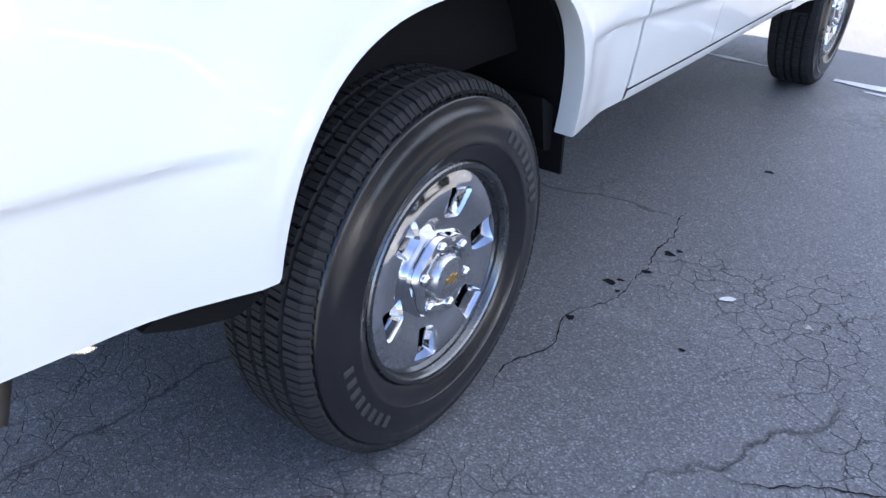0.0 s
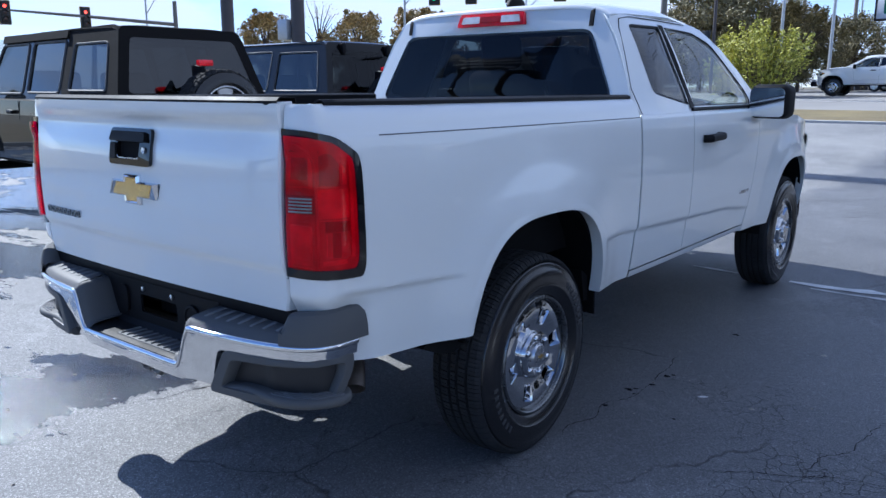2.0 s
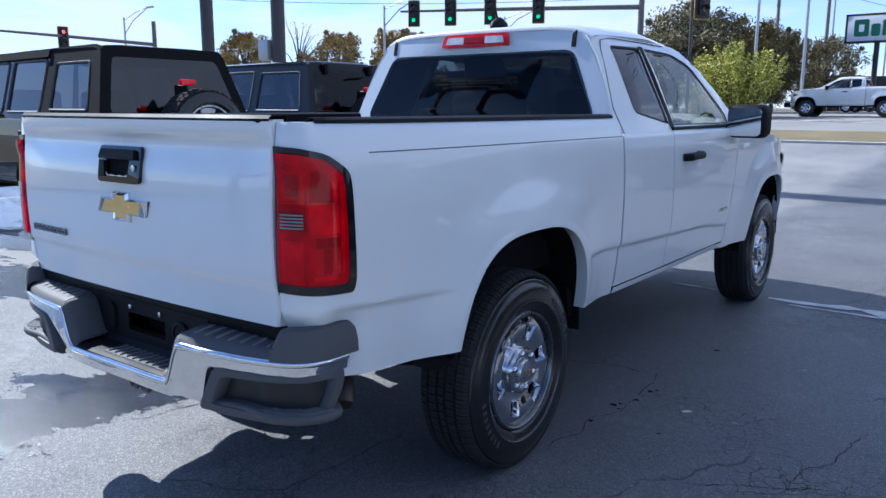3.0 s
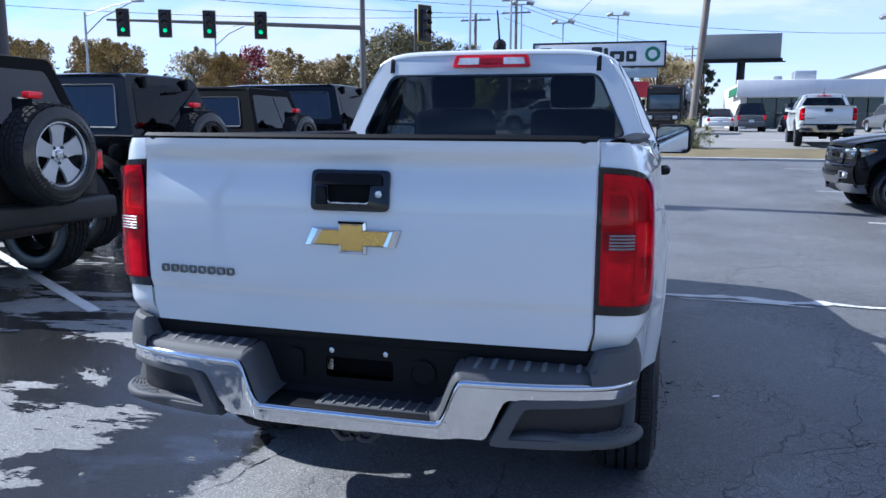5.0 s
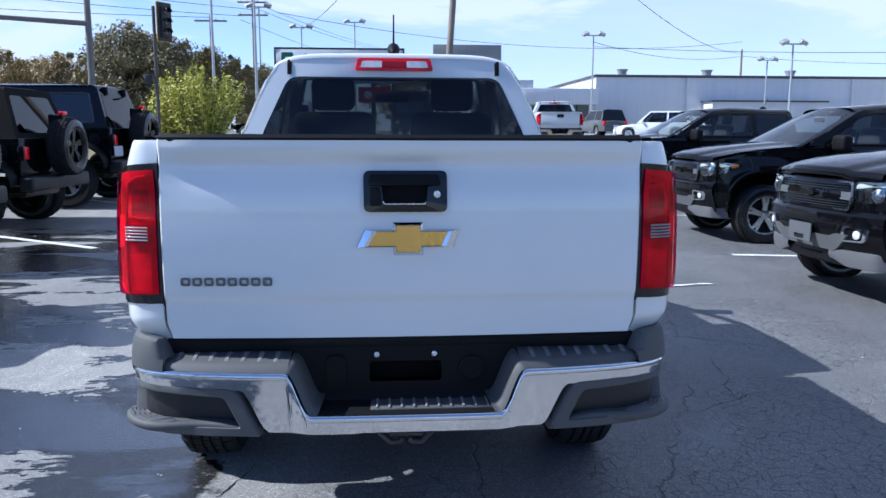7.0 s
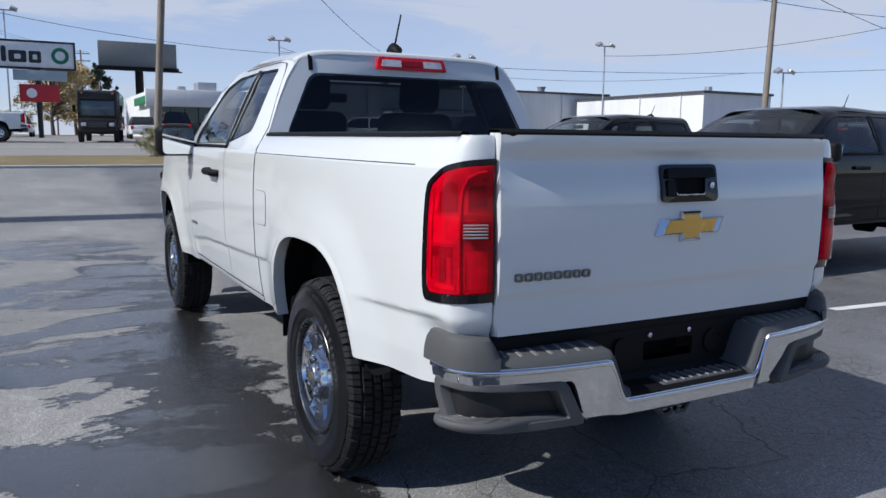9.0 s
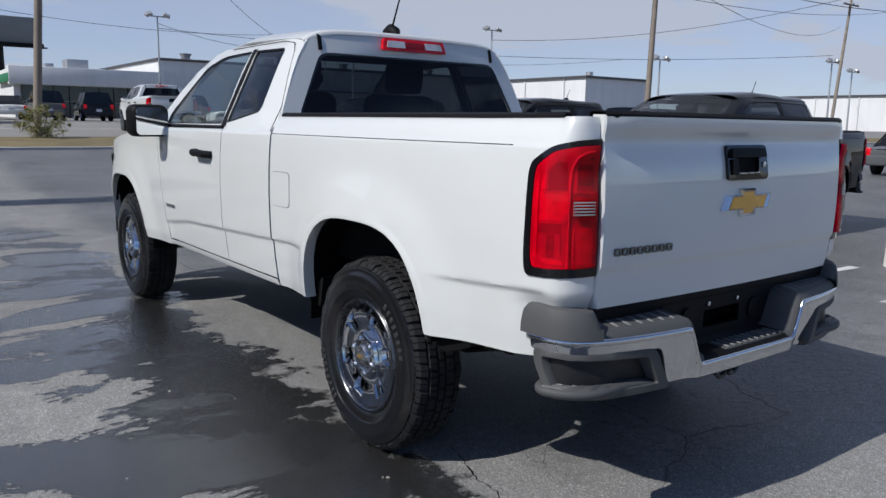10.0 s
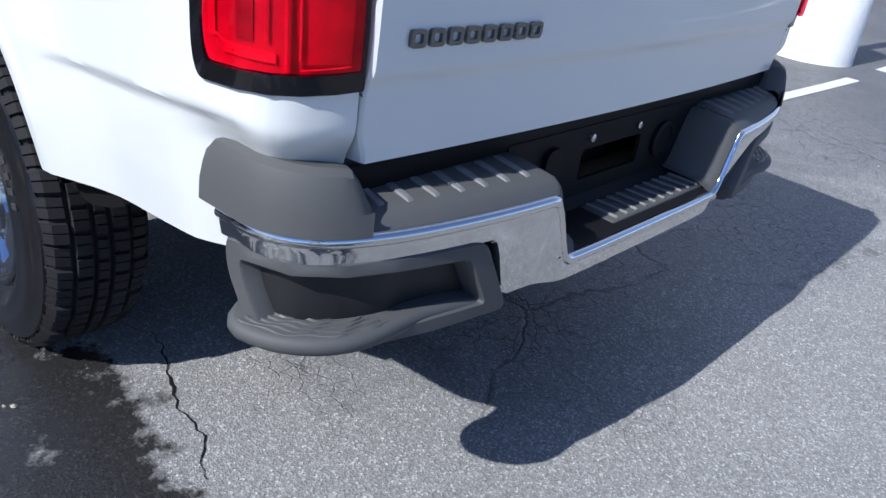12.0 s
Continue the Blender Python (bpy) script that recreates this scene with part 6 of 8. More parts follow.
    if not silver:
        for ch in sp.children_recursive:
            if ch.type == "MESH" and ch.name.split(".")[0] in ("spoke", "rim_lip", "hub_cap"):
                ch.data = ch.data.copy()
                ch.data.materials[0] = GLOSS_BLACK
    return J


_once = {}


def surface_once(name, color, rough=0.5, **k):
    if name not in _once:
        _once[name] = surface(name, color, rough, **k)
    return _once[name]


def car(label, m, colour, kind="suv", group="parked cars across the street"):
    """A car seen small: lofted body, glasshouse with panes, lamps, wheels. Rear at -y, facing +y, origin between the wheels on the ground."""
    C = thing("parked_car", label, "car", m, group)
    L, H, W = {"suv": (4.6, 1.70, 0.91), "sedan": (4.7, 1.45, 0.90), "van": (5.6, 2.0, 1.0)}[kind]
    h = L / 2
    belt = H * 0.58
    def low(y):
        z = 0.30
        for c in (-h * 0.60, h * 0.62):
            u = abs(y - c) / 0.40
            if u < 1:
                z = max(z, 0.30 + 0.42 * (1 - u ** 2.5) ** 0.4)
        return z
    ys = sorted(list(np.linspace(-h, h, 22)) + [c + 0.40 * math.sin(math.pi / 2 * k / 6) for c in (-h * 0.60, h * 0.62) for k in range(-6, 7)])
    top = lambda y: interp(y, [-h, -h + 0.1, h * 0.3, h - 0.25, h], [belt - 0.08, belt, belt - 0.02, belt - 0.18, belt - 0.35])
    wid = lambda y: W * interp(y, [-h, -h + 0.15, -h + 0.5, h - 0.7, h - 0.15, h], [0.80, 0.93, 1.0, 1.0, 0.90, 0.70])
    cols = []
    for y in ys:
        zb, zt, w = low(y), top(y), wid(y)
        cols.append([Vector((w - 0.08, y, zb)), Vector((w - 0.02, y, zb + 0.01))] + [Vector((w + 0.02 * math.sin(math.pi * f) - 0.05 * f ** 3, y, zb + (zt - zb) * f)) for f in (0.25, 0.5, 0.75, 1.0)] + [Vector((w * 0.6, y, zt + 0.03)), Vector((0, y, zt + 0.045))])
    V, F = grid(cols)
    both("body", (V, [list(reversed(f)) for f in F]), colour, C)
    for y, s in ((-h, -1), (h, 1)):
        part("bumper", box(-W * 0.86, W * 0.86, y - 0.10, y + 0.10, 0.30, 0.62, 0.06, 3), colour, C)
        part("end_panel", box(-W * 0.78, W * 0.78, y - 0.06, y + 0.06, 0.50, top(y) + 0.01, 0.05, 2), colour, C)
    g0, g1, r0, r1 = {"suv": (-h + 0.12, h * 0.42, -h + 0.42, h * 0.10), "sedan": (-h + 0.55, h * 0.40, -h + 1.35, h * 0.06), "van": (-h + 0.06, h * 0.62, -h + 0.2, h * 0.42)}[kind]
    lo, hi = belt - 0.01, H - 0.03
    gx = lambda z: W - 0.07 - 0.20 * (z - lo) / (hi - lo)
    outer = smooth_poly([(g0, lo), (g1, lo), (r1, hi), (r0, hi)], 0.08, 4)
    mid = (r0 + r1) / 2
    wn_ = [smooth_poly([(g0 + 0.22, lo + 0.05), (mid - 0.05, lo + 0.05), (mid - 0.05, hi - 0.06), (r0 + 0.10, hi - 0.06)], 0.04, 3), smooth_poly([(mid + 0.04, lo + 0.05), (g1 - 0.22, lo + 0.05), (r1 - 0.04, hi - 0.06), (mid + 0.04, hi - 0.06)], 0.04, 3)]
    both("cabin_side", plate(outer, wn_, lambda u, v: (gx(v), u, v), 0.25), colour, C)
    for w_ in wn_:
        both("side_window", plate(w_, [], lambda u, v: (gx(v) - 0.01, u, v), 0.4), GLASS_DARK, C)
    part("roof", grid([[Vector((x * gx(hi), y, hi + 0.04 * (1 - abs(x) ** 3) - 0.01)) for x in np.linspace(-1, 1, 9)] for y in np.linspace(r0 - 0.02, r1 + 0.02, 6)]), colour, C)
    part("rear_window", grid([[Vector((x * (gx(z) - 0.06), g0 + (r0 - g0) * f, z)) for x in (-1, 0, 1)] for f, z in ((0.0, lo + 0.02), (0.5, (lo + hi) / 2), (1.0, hi))]), GLASS_DARK, C)
    part("windscreen", flipped(grid([[Vector((x * (gx(z) - 0.04), g1 + (r1 - g1) * f, z)) for x in (-1, 0, 1)] for f, z in ((0.0, lo), (0.5, (lo + hi) / 2), (1.0, hi))])), GLASS_DARK, C)
    part("cabin_block", box(-W * 0.7, W * 0.7, r0, r1, lo - 0.2, lo + 0.25, 0.1, 2), CLOTH, C)
    part("number_plate", box(-0.15, 0.15, -h - 0.115, -h - 0.10, 0.55, 0.70, 0.004, 1), surface_once("plate_white", (0.7, 0.72, 0.75)), C, "white plate with plain bars")
    for s in (1, -1):
        part("tail_lamp", box(s * W * 0.80 - 0.09, s * W * 0.80 + 0.09, -h - 0.075, -h + 0.06, belt - 0.28, belt - 0.02, 0.03, 2), RED_LENS, C)
        part("head_lamp", box(s * W * 0.62 - 0.16, s * W * 0.62 + 0.16, h - 0.10, h + 0.07, 0.60, 0.74, 0.03, 2), CLEAR_LENS, C)
        part("door_mirror", box(s * (W + 0.06) - 0.09, s * (W + 0.06) + 0.09, g1 - 0.42, g1 - 0.30, belt, belt + 0.13, 0.03, 2), colour, C)
        for c in (-h * 0.60, h * 0.62):
            w = thing_part("wheel", C, pose(s * (W - 0.13), c, 0.34, 0, 0, 0 if s > 0 else 180))
            part("tyre", lathe([(0.22, -0.11), (0.30, -0.11), (0.335, -0.09), (0.34, 0.0), (0.335, 0.09), (0.30, 0.11), (0.23, 0.105)], 28), RUBBER, w)
            part("rim", lathe([(0.23, 0.10), (0.22, 0.07), (0.16, 0.085), (0.08, 0.06), (0.0005, 0.07)], 20), BRUSHED, w)
    return C


def delivery_truck(label, m):
    """A tall boxy step van; origin under its nose, facing +y."""
    D = thing("delivery_truck", label, "delivery truck", m)
    part("cargo_box", box(-1.1, 1.1, -6.8, -0.9, 0.75, 2.95, 0.10, 3), BROWN_PAINT, D)
    part("cab_front", box(-1.05, 1.05, -1.0, -0.25, 0.70, 2.85, 0.12, 3), BROWN_PAINT, D)
    part("nose", box(-0.95, 0.95, -0.5, 0.25, 0.62, 1.35, 0.12, 3), BROWN_PAINT, D)
    part("bumper", box(-1.05, 1.05, 0.18, 0.34, 0.48, 0.72, 0.04, 2), DARK_STEEL, D)
    gr = part("grille", box(-0.5, 0.5, 0.24, 0.27, 0.82, 1.20, 0.02, 2), GLOSS_BLACK, D)
    for k in range(4):
        part("grille_bar", box(-0.46, 0.46, 0.265, 0.28, 0.87 + k * 0.09, 0.90 + k * 0.09, 0.005, 1), PLASTIC, gr)
    part("windscreen", box(-0.88, 0.88, -0.265, -0.235, 1.50, 2.35, 0.05, 3), surface_once("cab_glass", (0.07, 0.10, 0.12), 0.08), D)
    part("wiper", tube([(-0.5, -0.22, 1.5), (-0.2, -0.22, 1.8)], 0.012, 6), PLASTIC_DARK, D)
    part("visor", box(-0.95, 0.95, -0.26, -0.10, 2.42, 2.50, 0.02, 2), BROWN_PAINT, D)
    for s in (1, -1):
        part("head_lamp", box(s * 0.72 - 0.13, s * 0.72 + 0.13, 0.23, 0.27, 0.92, 1.12, 0.03, 2), CLEAR_LENS, D)
        part("mirror", box(s * 1.22 - 0.08, s * 1.22 + 0.08, -0.35, -0.25, 1.7, 2.1, 0.03, 2), PLASTIC_DARK, D)
        for y in (-0.35, -5.2):
            w = thing_part("wheel", D, pose(s * 0.92, y, 0.46))
            part("tyre", lathe([(0.26, -0.13), (0.42, -0.13), (0.455, -0.10), (0.46, 0.0), (0.455, 0.10), (0.42, 0.13), (0.26, 0.13)], 28), RUBBER, w)
            part("rim", lathe([(0.27, 0.10), (0.18, 0.12), (0.10, 0.05), (0.0005, 0.06)], 20), STEEL, w)
        part("marker_lamp", box(s * 0.8 - 0.06, s * 0.8 + 0.06, -0.3, -0.22, 2.72, 2.78, 0.01, 1), AMBER_LENS, D)
    return D

# ---- street, buildings, poles, plants ----
def facade_material(name, color):
    m, n, l, b = nodes_of(name)
    v = coords(n, l)
    big = noise_tex(n, l, v, 0.25, 6)
    streak = noise_tex(n, l, coords(n, l, scale=(2.2, 2.2, 0.12)), 1.0, 5)
    mix = mathn(n, l, "ADD", mathn(n, l, "MULTIPLY", big, 0.5), mathn(n, l, "MULTIPLY", streak, 0.5))
    l.new(ramp(n, l, mix, [(0.3, tuple(c * 0.86 for c in color)), (0.65, color)]), b.inputs["Base Color"])
    b.inputs["Roughness"].default_value = 0.8
    bump(n, l, noise_tex(n, l, v, 9, 3), 0.2, 0.01, b)
    return m


WALL_WHITE = facade_material("painted_wall", (0.70, 0.70, 0.70))
ROOF_EDGE = surface("dark_roof_flashing", (0.06, 0.06, 0.065), 0.5)
CONCRETE = surface("concrete", (0.42, 0.41, 0.39), 0.85, var=0.15, scale=0.6, grain=30, bump_s=0.3)
WHITE_LINE = surface("worn_white_line", (0.62, 0.62, 0.60), 0.7, var=0.22, scale=5, grain=90, bump_s=0.3, bump_d=0.002)
DRY_GRASS = surface("dry_grass", (0.165, 0.13, 0.06), 0.95, var=0.4, scale=0.8, grain=14, bump_s=0.6, bump_d=0.03)
LAND = surface("far_land", (0.16, 0.14, 0.09), 0.95, var=0.3, scale=0.05, grain=1.0)
ROAD = surface("street_asphalt", (0.225, 0.215, 0.20), 0.85, var=0.18, scale=0.4, grain=40, bump_s=0.3)
WOOD_POLE = surface("weathered_pole", (0.22, 0.185, 0.15), 0.85, var=0.25, scale=2, grain=30, bump_s=0.4)
BROWN_STEEL = surface("brown_steel", (0.055, 0.045, 0.045), 0.5, var=0.15)
MAST = surface("weathered_mast_steel", (0.15, 0.14, 0.13), 0.6, 0.3, var=0.2, scale=1.5, grain=20)
SIGNAL_BLACK = surface("signal_black", (0.012, 0.012, 0.012), 0.5)
YELLOW = surface("signal_yellow", (0.45, 0.30, 0.03), 0.5)
# pale colour for the painted water glint and one paint chip
GLINT_CHIP_PALE = surface("painted_glint_and_chip", (0.56, 0.56, 0.55), 0.5, var=0.4, scale=9, grain=70, bump_s=0.3)
BARK = surface("bark", (0.10, 0.075, 0.055), 0.9, var=0.3, scale=6, grain=40, bump_s=0.6, bump_d=0.01)


def glow(name, color, strength):
    m, n, l, b = nodes_of(name)
    b.inputs["Base Color"].default_value = (*color, 1)
    b.inputs["Emission Color"].default_value = (*color, 1)
    b.inputs["Emission Strength"].default_value = strength
    return m


GREEN_GLOW = glow("green_signal", (0.05, 0.9, 0.35), 0.35)
RED_GLOW = glow("red_signal", (1.0, 0.08, 0.05), 1.6)
DIM_LENS = surface("unlit_signal_lens", (0.05, 0.02, 0.015), 0.2)


def flat(name, geo, material, label, category):
    return tagged(part(name, geo, material), label, category, kind="structure")


def land_z(x, y):
    return ground_z(x, y) - (0.6 if -38 < x < 88 and -28 < y < 60 else 0.0)


_xs = sorted(set([-900, -500, -300, -200] + list(range(-120, 161, 10)) + [250, 400, 700, 1200] + [-39, -37, 87, 89]))
_ys = sorted(set([-900, -400, -200, -100, -60, -31, -29] + list(range(-20, 131, 10)) + [59, 61, 160, 220, 320, 500, 900, 2200]))
flat("ground", grid([[Vector((x, y, land_z(x, y) - 0.06)) for x in _xs] for y in _ys]), LAND, "dull open land to the horizon", "ground")
flat("grass_verge", sheet(-60, 90, EDGE, 23.6, 0.03, 60, 6), DRY_GRASS, "strip of dry mown grass", "verge")
flat("kerb", grid([[Vector((x, y, ground_z(x, y) + z)) for y, z in ((EDGE - 0.08, 0.0), (EDGE - 0.08, 0.06), (EDGE + 0.08, 0.06), (EDGE + 0.09, 0.02))] for x in np.linspace(-60, 90, 60)]), CONCRETE, "pale concrete kerb along the verge", "kerb")
flat("road", sheet(-200, 300, 23.6, 66, 0.0, 60, 30), ROAD, "pale grey street and forecourt", "road")
flat("west_verge", sheet(-40, -14.0, -20, EDGE, 0.05, 12, 20), DRY_GRASS, "strip of dry grass beside the lot", "verge")
flat("west_kerb", box(-14.08, -13.92, -20, EDGE, -0.05, 0.12, 0.02, 2), CONCRETE, "pale concrete kerb beside the grass", "kerb")


def stripe(x0, y0, x1, y1, w=0.10):
    a, b = Vector((x0, y0)), Vector((x1, y1))
    d = (b - a).normalized()
    nrm = Vector((-d.y, d.x)) * w / 2
    k = max(2, int((b - a).length / 0.25))
    rows = []
    for i in range(k + 1):
        p = a + (b - a) * i / k
        j = 1 + 0.12 * noise.noise((p.x * 3, p.y * 3, 1.0))
        rows.append([Vector((*(p + nrm * j), ground_z(p.x, p.y) + 0.004)), Vector((*(p - nrm * j), ground_z(p.x, p.y) + 0.004))])
    return grid(rows)


for k in range(6):
    y = -3.9 + k * 4.05
    tagged(part("bay_line", stripe(3.85, y + 0.9, 8.6, y + 0.9), WHITE_LINE), "worn white painted parking line", "parking line", "parking lines", kind="structure")
tagged(part("bay_line", stripe(3.85, 0.05, 7.5, 0.07), WHITE_LINE), "worn white painted parking line", "parking line", "parking lines", kind="structure")
for k in range(4):
    x, y = -3.05 - k * 0.35, 1.53 + k * 4.25
    tagged(part("bay_line", stripe(x, y, x - 4.3, y + 2.9), WHITE_LINE), "worn white painted parking line", "parking line", "parking lines", kind="structure")
def glint_chip_strip(x0, y0, x1, y1, w, seed, label):
    a, b = Vector((x0, y0)), Vector((x1, y1))
    d = (b - a).normalized()
    nrm = Vector((-d.y, d.x))
    k = max(3, int((b - a).length / 0.04))
    rows = []
    for i in range(k + 1):
        p = a + (b - a) * i / k
        e = math.sin(math.pi * min(1, max(0.02, i / k)) ) ** 0.4
        f = 0.35 + 1.3 * abs(noise.noise((p.x * 4.1, p.y * 4.1, seed))) + 0.5 * noise.noise((p.x * 17, p.y * 17, seed))
        c = p + nrm * w * 0.6 * noise.noise((p.x * 2.3, p.y * 2.3, seed + 7.0))
        rows.append([Vector((*(c + nrm * w * f * e * 0.5), ground_z(p.x, p.y) + 0.004)), Vector((*(c - nrm * w * f * e * 0.5), ground_z(p.x, p.y) + 0.004))])
    return tagged(part("glint_chip_streak", grid(rows), GLINT_CHIP_PALE), label, "paint streak", kind="structure")


# three pale strips paint the glint of a water trail; the fourth is a chip
glint_chip_strip(0.93, 3.36, 2.9, 3.28, 0.19, 3.0, "pale strip painted as a wet glint on the asphalt")
glint_chip_strip(1.10, 3.25, 2.1, 3.18, 0.06, 5.0, "pale strip painted as a wet glint on the asphalt")
glint_chip_strip(0.2, 3.42, 0.66, 3.40, 0.05, 6.0, "pale strip painted as a wet glint on the asphalt")
glint_chip_strip(1.21, 0.895, 1.25, 0.925, 0.03, 8.0, "small chip of white paint on the asphalt")
CRACK = surface("dark_crack", (0.010, 0.010, 0.011), 0.95, spec=0.1)


def crack(x0, y0, x1, y1, w, seed, label="thin dark crack in the asphalt"):
    a, b = Vector((x0, y0)), Vector((x1, y1))
    d = (b - a).normalized()
    nrm = Vector((-d.y, d.x))
    k = max(6, int((b - a).length / 0.012))
    rows = []
    for i in range(k + 1):
        p = a + (b - a) * i / k
        off = 0.05 * noise.noise((p.x * 6, p.y * 6, seed)) + 0.014 * noise.noise((p.x * 31, p.y * 31, seed))
        wide = w * (0.25 + 0.9 * abs(noise.noise((p.x * 22, p.y * 22, seed + 3.0)))) * math.sin(math.pi * (0.04 + 0.92 * i / k)) ** 0.4
        c = p + nrm * off
        rows.append([Vector((*(c + nrm * wide), ground_z(p.x, p.y) + 0.0025)), Vector((*(c - nrm * wide), ground_z(p.x, p.y) + 0.0025))])
    return tagged(part("crack", grid(rows), CRACK), label, "crack", kind="structure")


crack(-0.55, -0.22, -0.69, -0.74, 0.005, 2.0, "open dark crack beside the wet asphalt")
crack(0.93, 0.18, 0.97, 0.84, 0.004, 4.0)
crack(0.97, 0.84, 0.95, 1.36, 0.005, 6.0)
crack(1.45, 0.25, 2.05, 0.55, 0.005, 9.0)
crack(1.75, 0.42, 1.95, 1.15, 0.004, 11.0)

# dark drips on the asphalt beside the truck
rs = random.Random(5)
SV, SF = [], []
for cx, cy, r in ((0.93, 0.78, 0.014), (0.95, 0.81, 0.010), (0.99, 0.90, 0.013), (1.0, 1.05, 0.014), (1.02, 1.08, 0.009), (0.93, 0.55, 0.013), (0.97, 0.75, 0.008), (1.04, 1.9, 0.016), (1.22, 0.6, 0.007)):
    o = len(SV)
    for i in range(9):
        q = r * rs.uniform(0.55, 1.25)
        SV.append(Vector((cx + q * 1.3 * math.cos(i * 0.698), cy + q * math.sin(i * 0.698), ground_z(cx, cy) + 0.002)))
    SF.append(list(range(o, o + 9)))
tagged(part("oil_drips", (SV, SF), CRACK, None, smooth=False), "small black drips on the asphalt", "oil drips", kind="stuff")
for y in (30.0, 31.5, 40):
    tagged(part("road_line", sheet(-40, 60, y, y + 0.14, 0.006, 40, 1), WHITE_LINE), "white road line", "road line", kind="structure")


# -- buildings --
def warehouse():
    B = thing("warehouse", "long low white painted warehouse with dark roof edge", "warehouse")
    z0, z1 = 1.2, 6.75
    part("front_wall", box(20.5, 62, 74, 74.4, z0, z1), WALL_WHITE, B)
    hs = [smooth_poly([(y, z0 + 0.05), (y + 2.6, z0 + 0.05), (y + 2.6, 4.4), (y, 4.4)], 0.02, 2) for y in (77.0, 82.5, 88.0)]
    side = slab([(74.4, z0), (104, z0), (104, z1), (74.4, z1)], 0.4, lambda u, v, w: (20.5 + w, u, v), hs)
    part("side_wall", side, WALL_WHITE, B, smooth=False)
    for y in (77.0, 82.5, 88.0):
        part("roller_door", box(20.65, 20.75, y, y + 2.6, z0, 4.4), surface_once("grey_door", (0.12, 0.125, 0.13)), B)
    part("roof", box(20.3, 62.2, 73.8, 104, z1, z1 + 0.25, 0.05), ROOF_EDGE, B)
    for x in (24, 33, 42, 54):
        part("roof_vent", tube([(x, 77, z1), (x, 77, z1 + 0.7), (x, 77, z1 + 1.0)], [0.45, 0.45, 0.6], 12), STEEL, B)
    for x in (29.8, 47, 55):
        part("down_pipe", tube([(x, 73.9, z0), (x, 73.9, z1)], 0.10, 8), WALL_WHITE, B)
    part("lean_to", box(31.5, 43, 71.5, 74, z0, 4.3), WALL_WHITE, B)
    part("lean_to_roof", box(31.3, 43.2, 71.3, 74, 4.3, 4.45), ROOF_EDGE, B)


warehouse()


def office():
    B = thing("showroom", "low white showroom with a dark glass front", "showroom")
    z0, z1 = 1.2, 5.3
    part("wall", box(7.6, 19.4, 70.6, 90, z0, z1), WALL_WHITE, B)
    part("fascia", box(7.2, 19.6, 69.8, 70.6, 3.9, z1 + 0.1, 0.04), WALL_WHITE, B)
    part("green_fascia", box(7.15, 7.3, 69.9, 78, 4.1, 4.8, 0.02), surface_once("green_fascia", (0.02, 0.16, 0.07)), B)
    part("rooftop_unit", box(12.4, 14.2, 74, 76, z1, z1 + 1.1, 0.05), STEEL, B)
    part("rooftop_unit", box(10.8, 11.5, 75, 76, z1, z1 + 0.7, 0.05), STEEL, B)
    for k in range(9):
        x = 8.2 + k * 1.2
        for zb, zt in ((1.3, 2.55), (2.62, 3.85)):
            p = part("window_pane", box(x, x + 1.12, 70.46, 70.5, zb, zt), surface_once("showroom_glass", (0.03, 0.05, 0.055), 0.06), B)
        part("mullion", box(x - 0.06, x, 70.40, 70.54, 1.2, 3.9), DARK_STEEL, B)


office()


def shed(label, x0, x1, y0, y1, z0, z1):
    B = thing("warehouse", label, "warehouse")
    part("wall", box(x0, x1, y0, y1, z0, z1), WALL_WHITE, B)
    part("roof", box(x0 - 0.2, x1 + 0.2, y0 - 0.2, y1 + 0.2, z1, z1 + 0.25), ROOF_EDGE, B)
    for k in range(int((y1 - y0) / 6)):
        part("down_pipe", tube([(x0 - 0.08, y0 + 3 + 6 * k, z0), (x0 - 0.08, y0 + 3 + 6 * k, z1)], 0.08, 6), WALL_WHITE, B)
    part("roof_vent", tube([((x0 + x1) / 2, y0 + 4, z1), ((x0 + x1) / 2, y0 + 4, z1 + 1.0)], 0.4, 10), STEEL, B)


shed("white windowless warehouse with a shaded end wall", 56.5, 66, 53, 73, 0.5, 6.0)
shed("long white far warehouse", 105, 130, 10, 60, 0.5, 5.6)


# -- signs --
def billboard():
    B = thing("billboard", "blank grey billboard on a steel post", "billboard")
    part("panel", box(5.2, 13.5, 92, 92.3, 9.0, 11.7, 0.05), surface_once("grey_hoarding", (0.16, 0.17, 0.17), 0.7), B)
    part("frame", box(5.0, 13.7, 91.9, 92.4, 8.6, 9.0, 0.03), DARK_STEEL, B)
    part("catwalk", box(4.8, 13.9, 91.0, 91.9, 8.5, 8.6), DARK_STEEL, B)
    part("post", tube([(9.4, 92.2, 1.0), (9.4, 92.2, 8.8)], 0.45, 14), DARK_STEEL, B)


billboard()


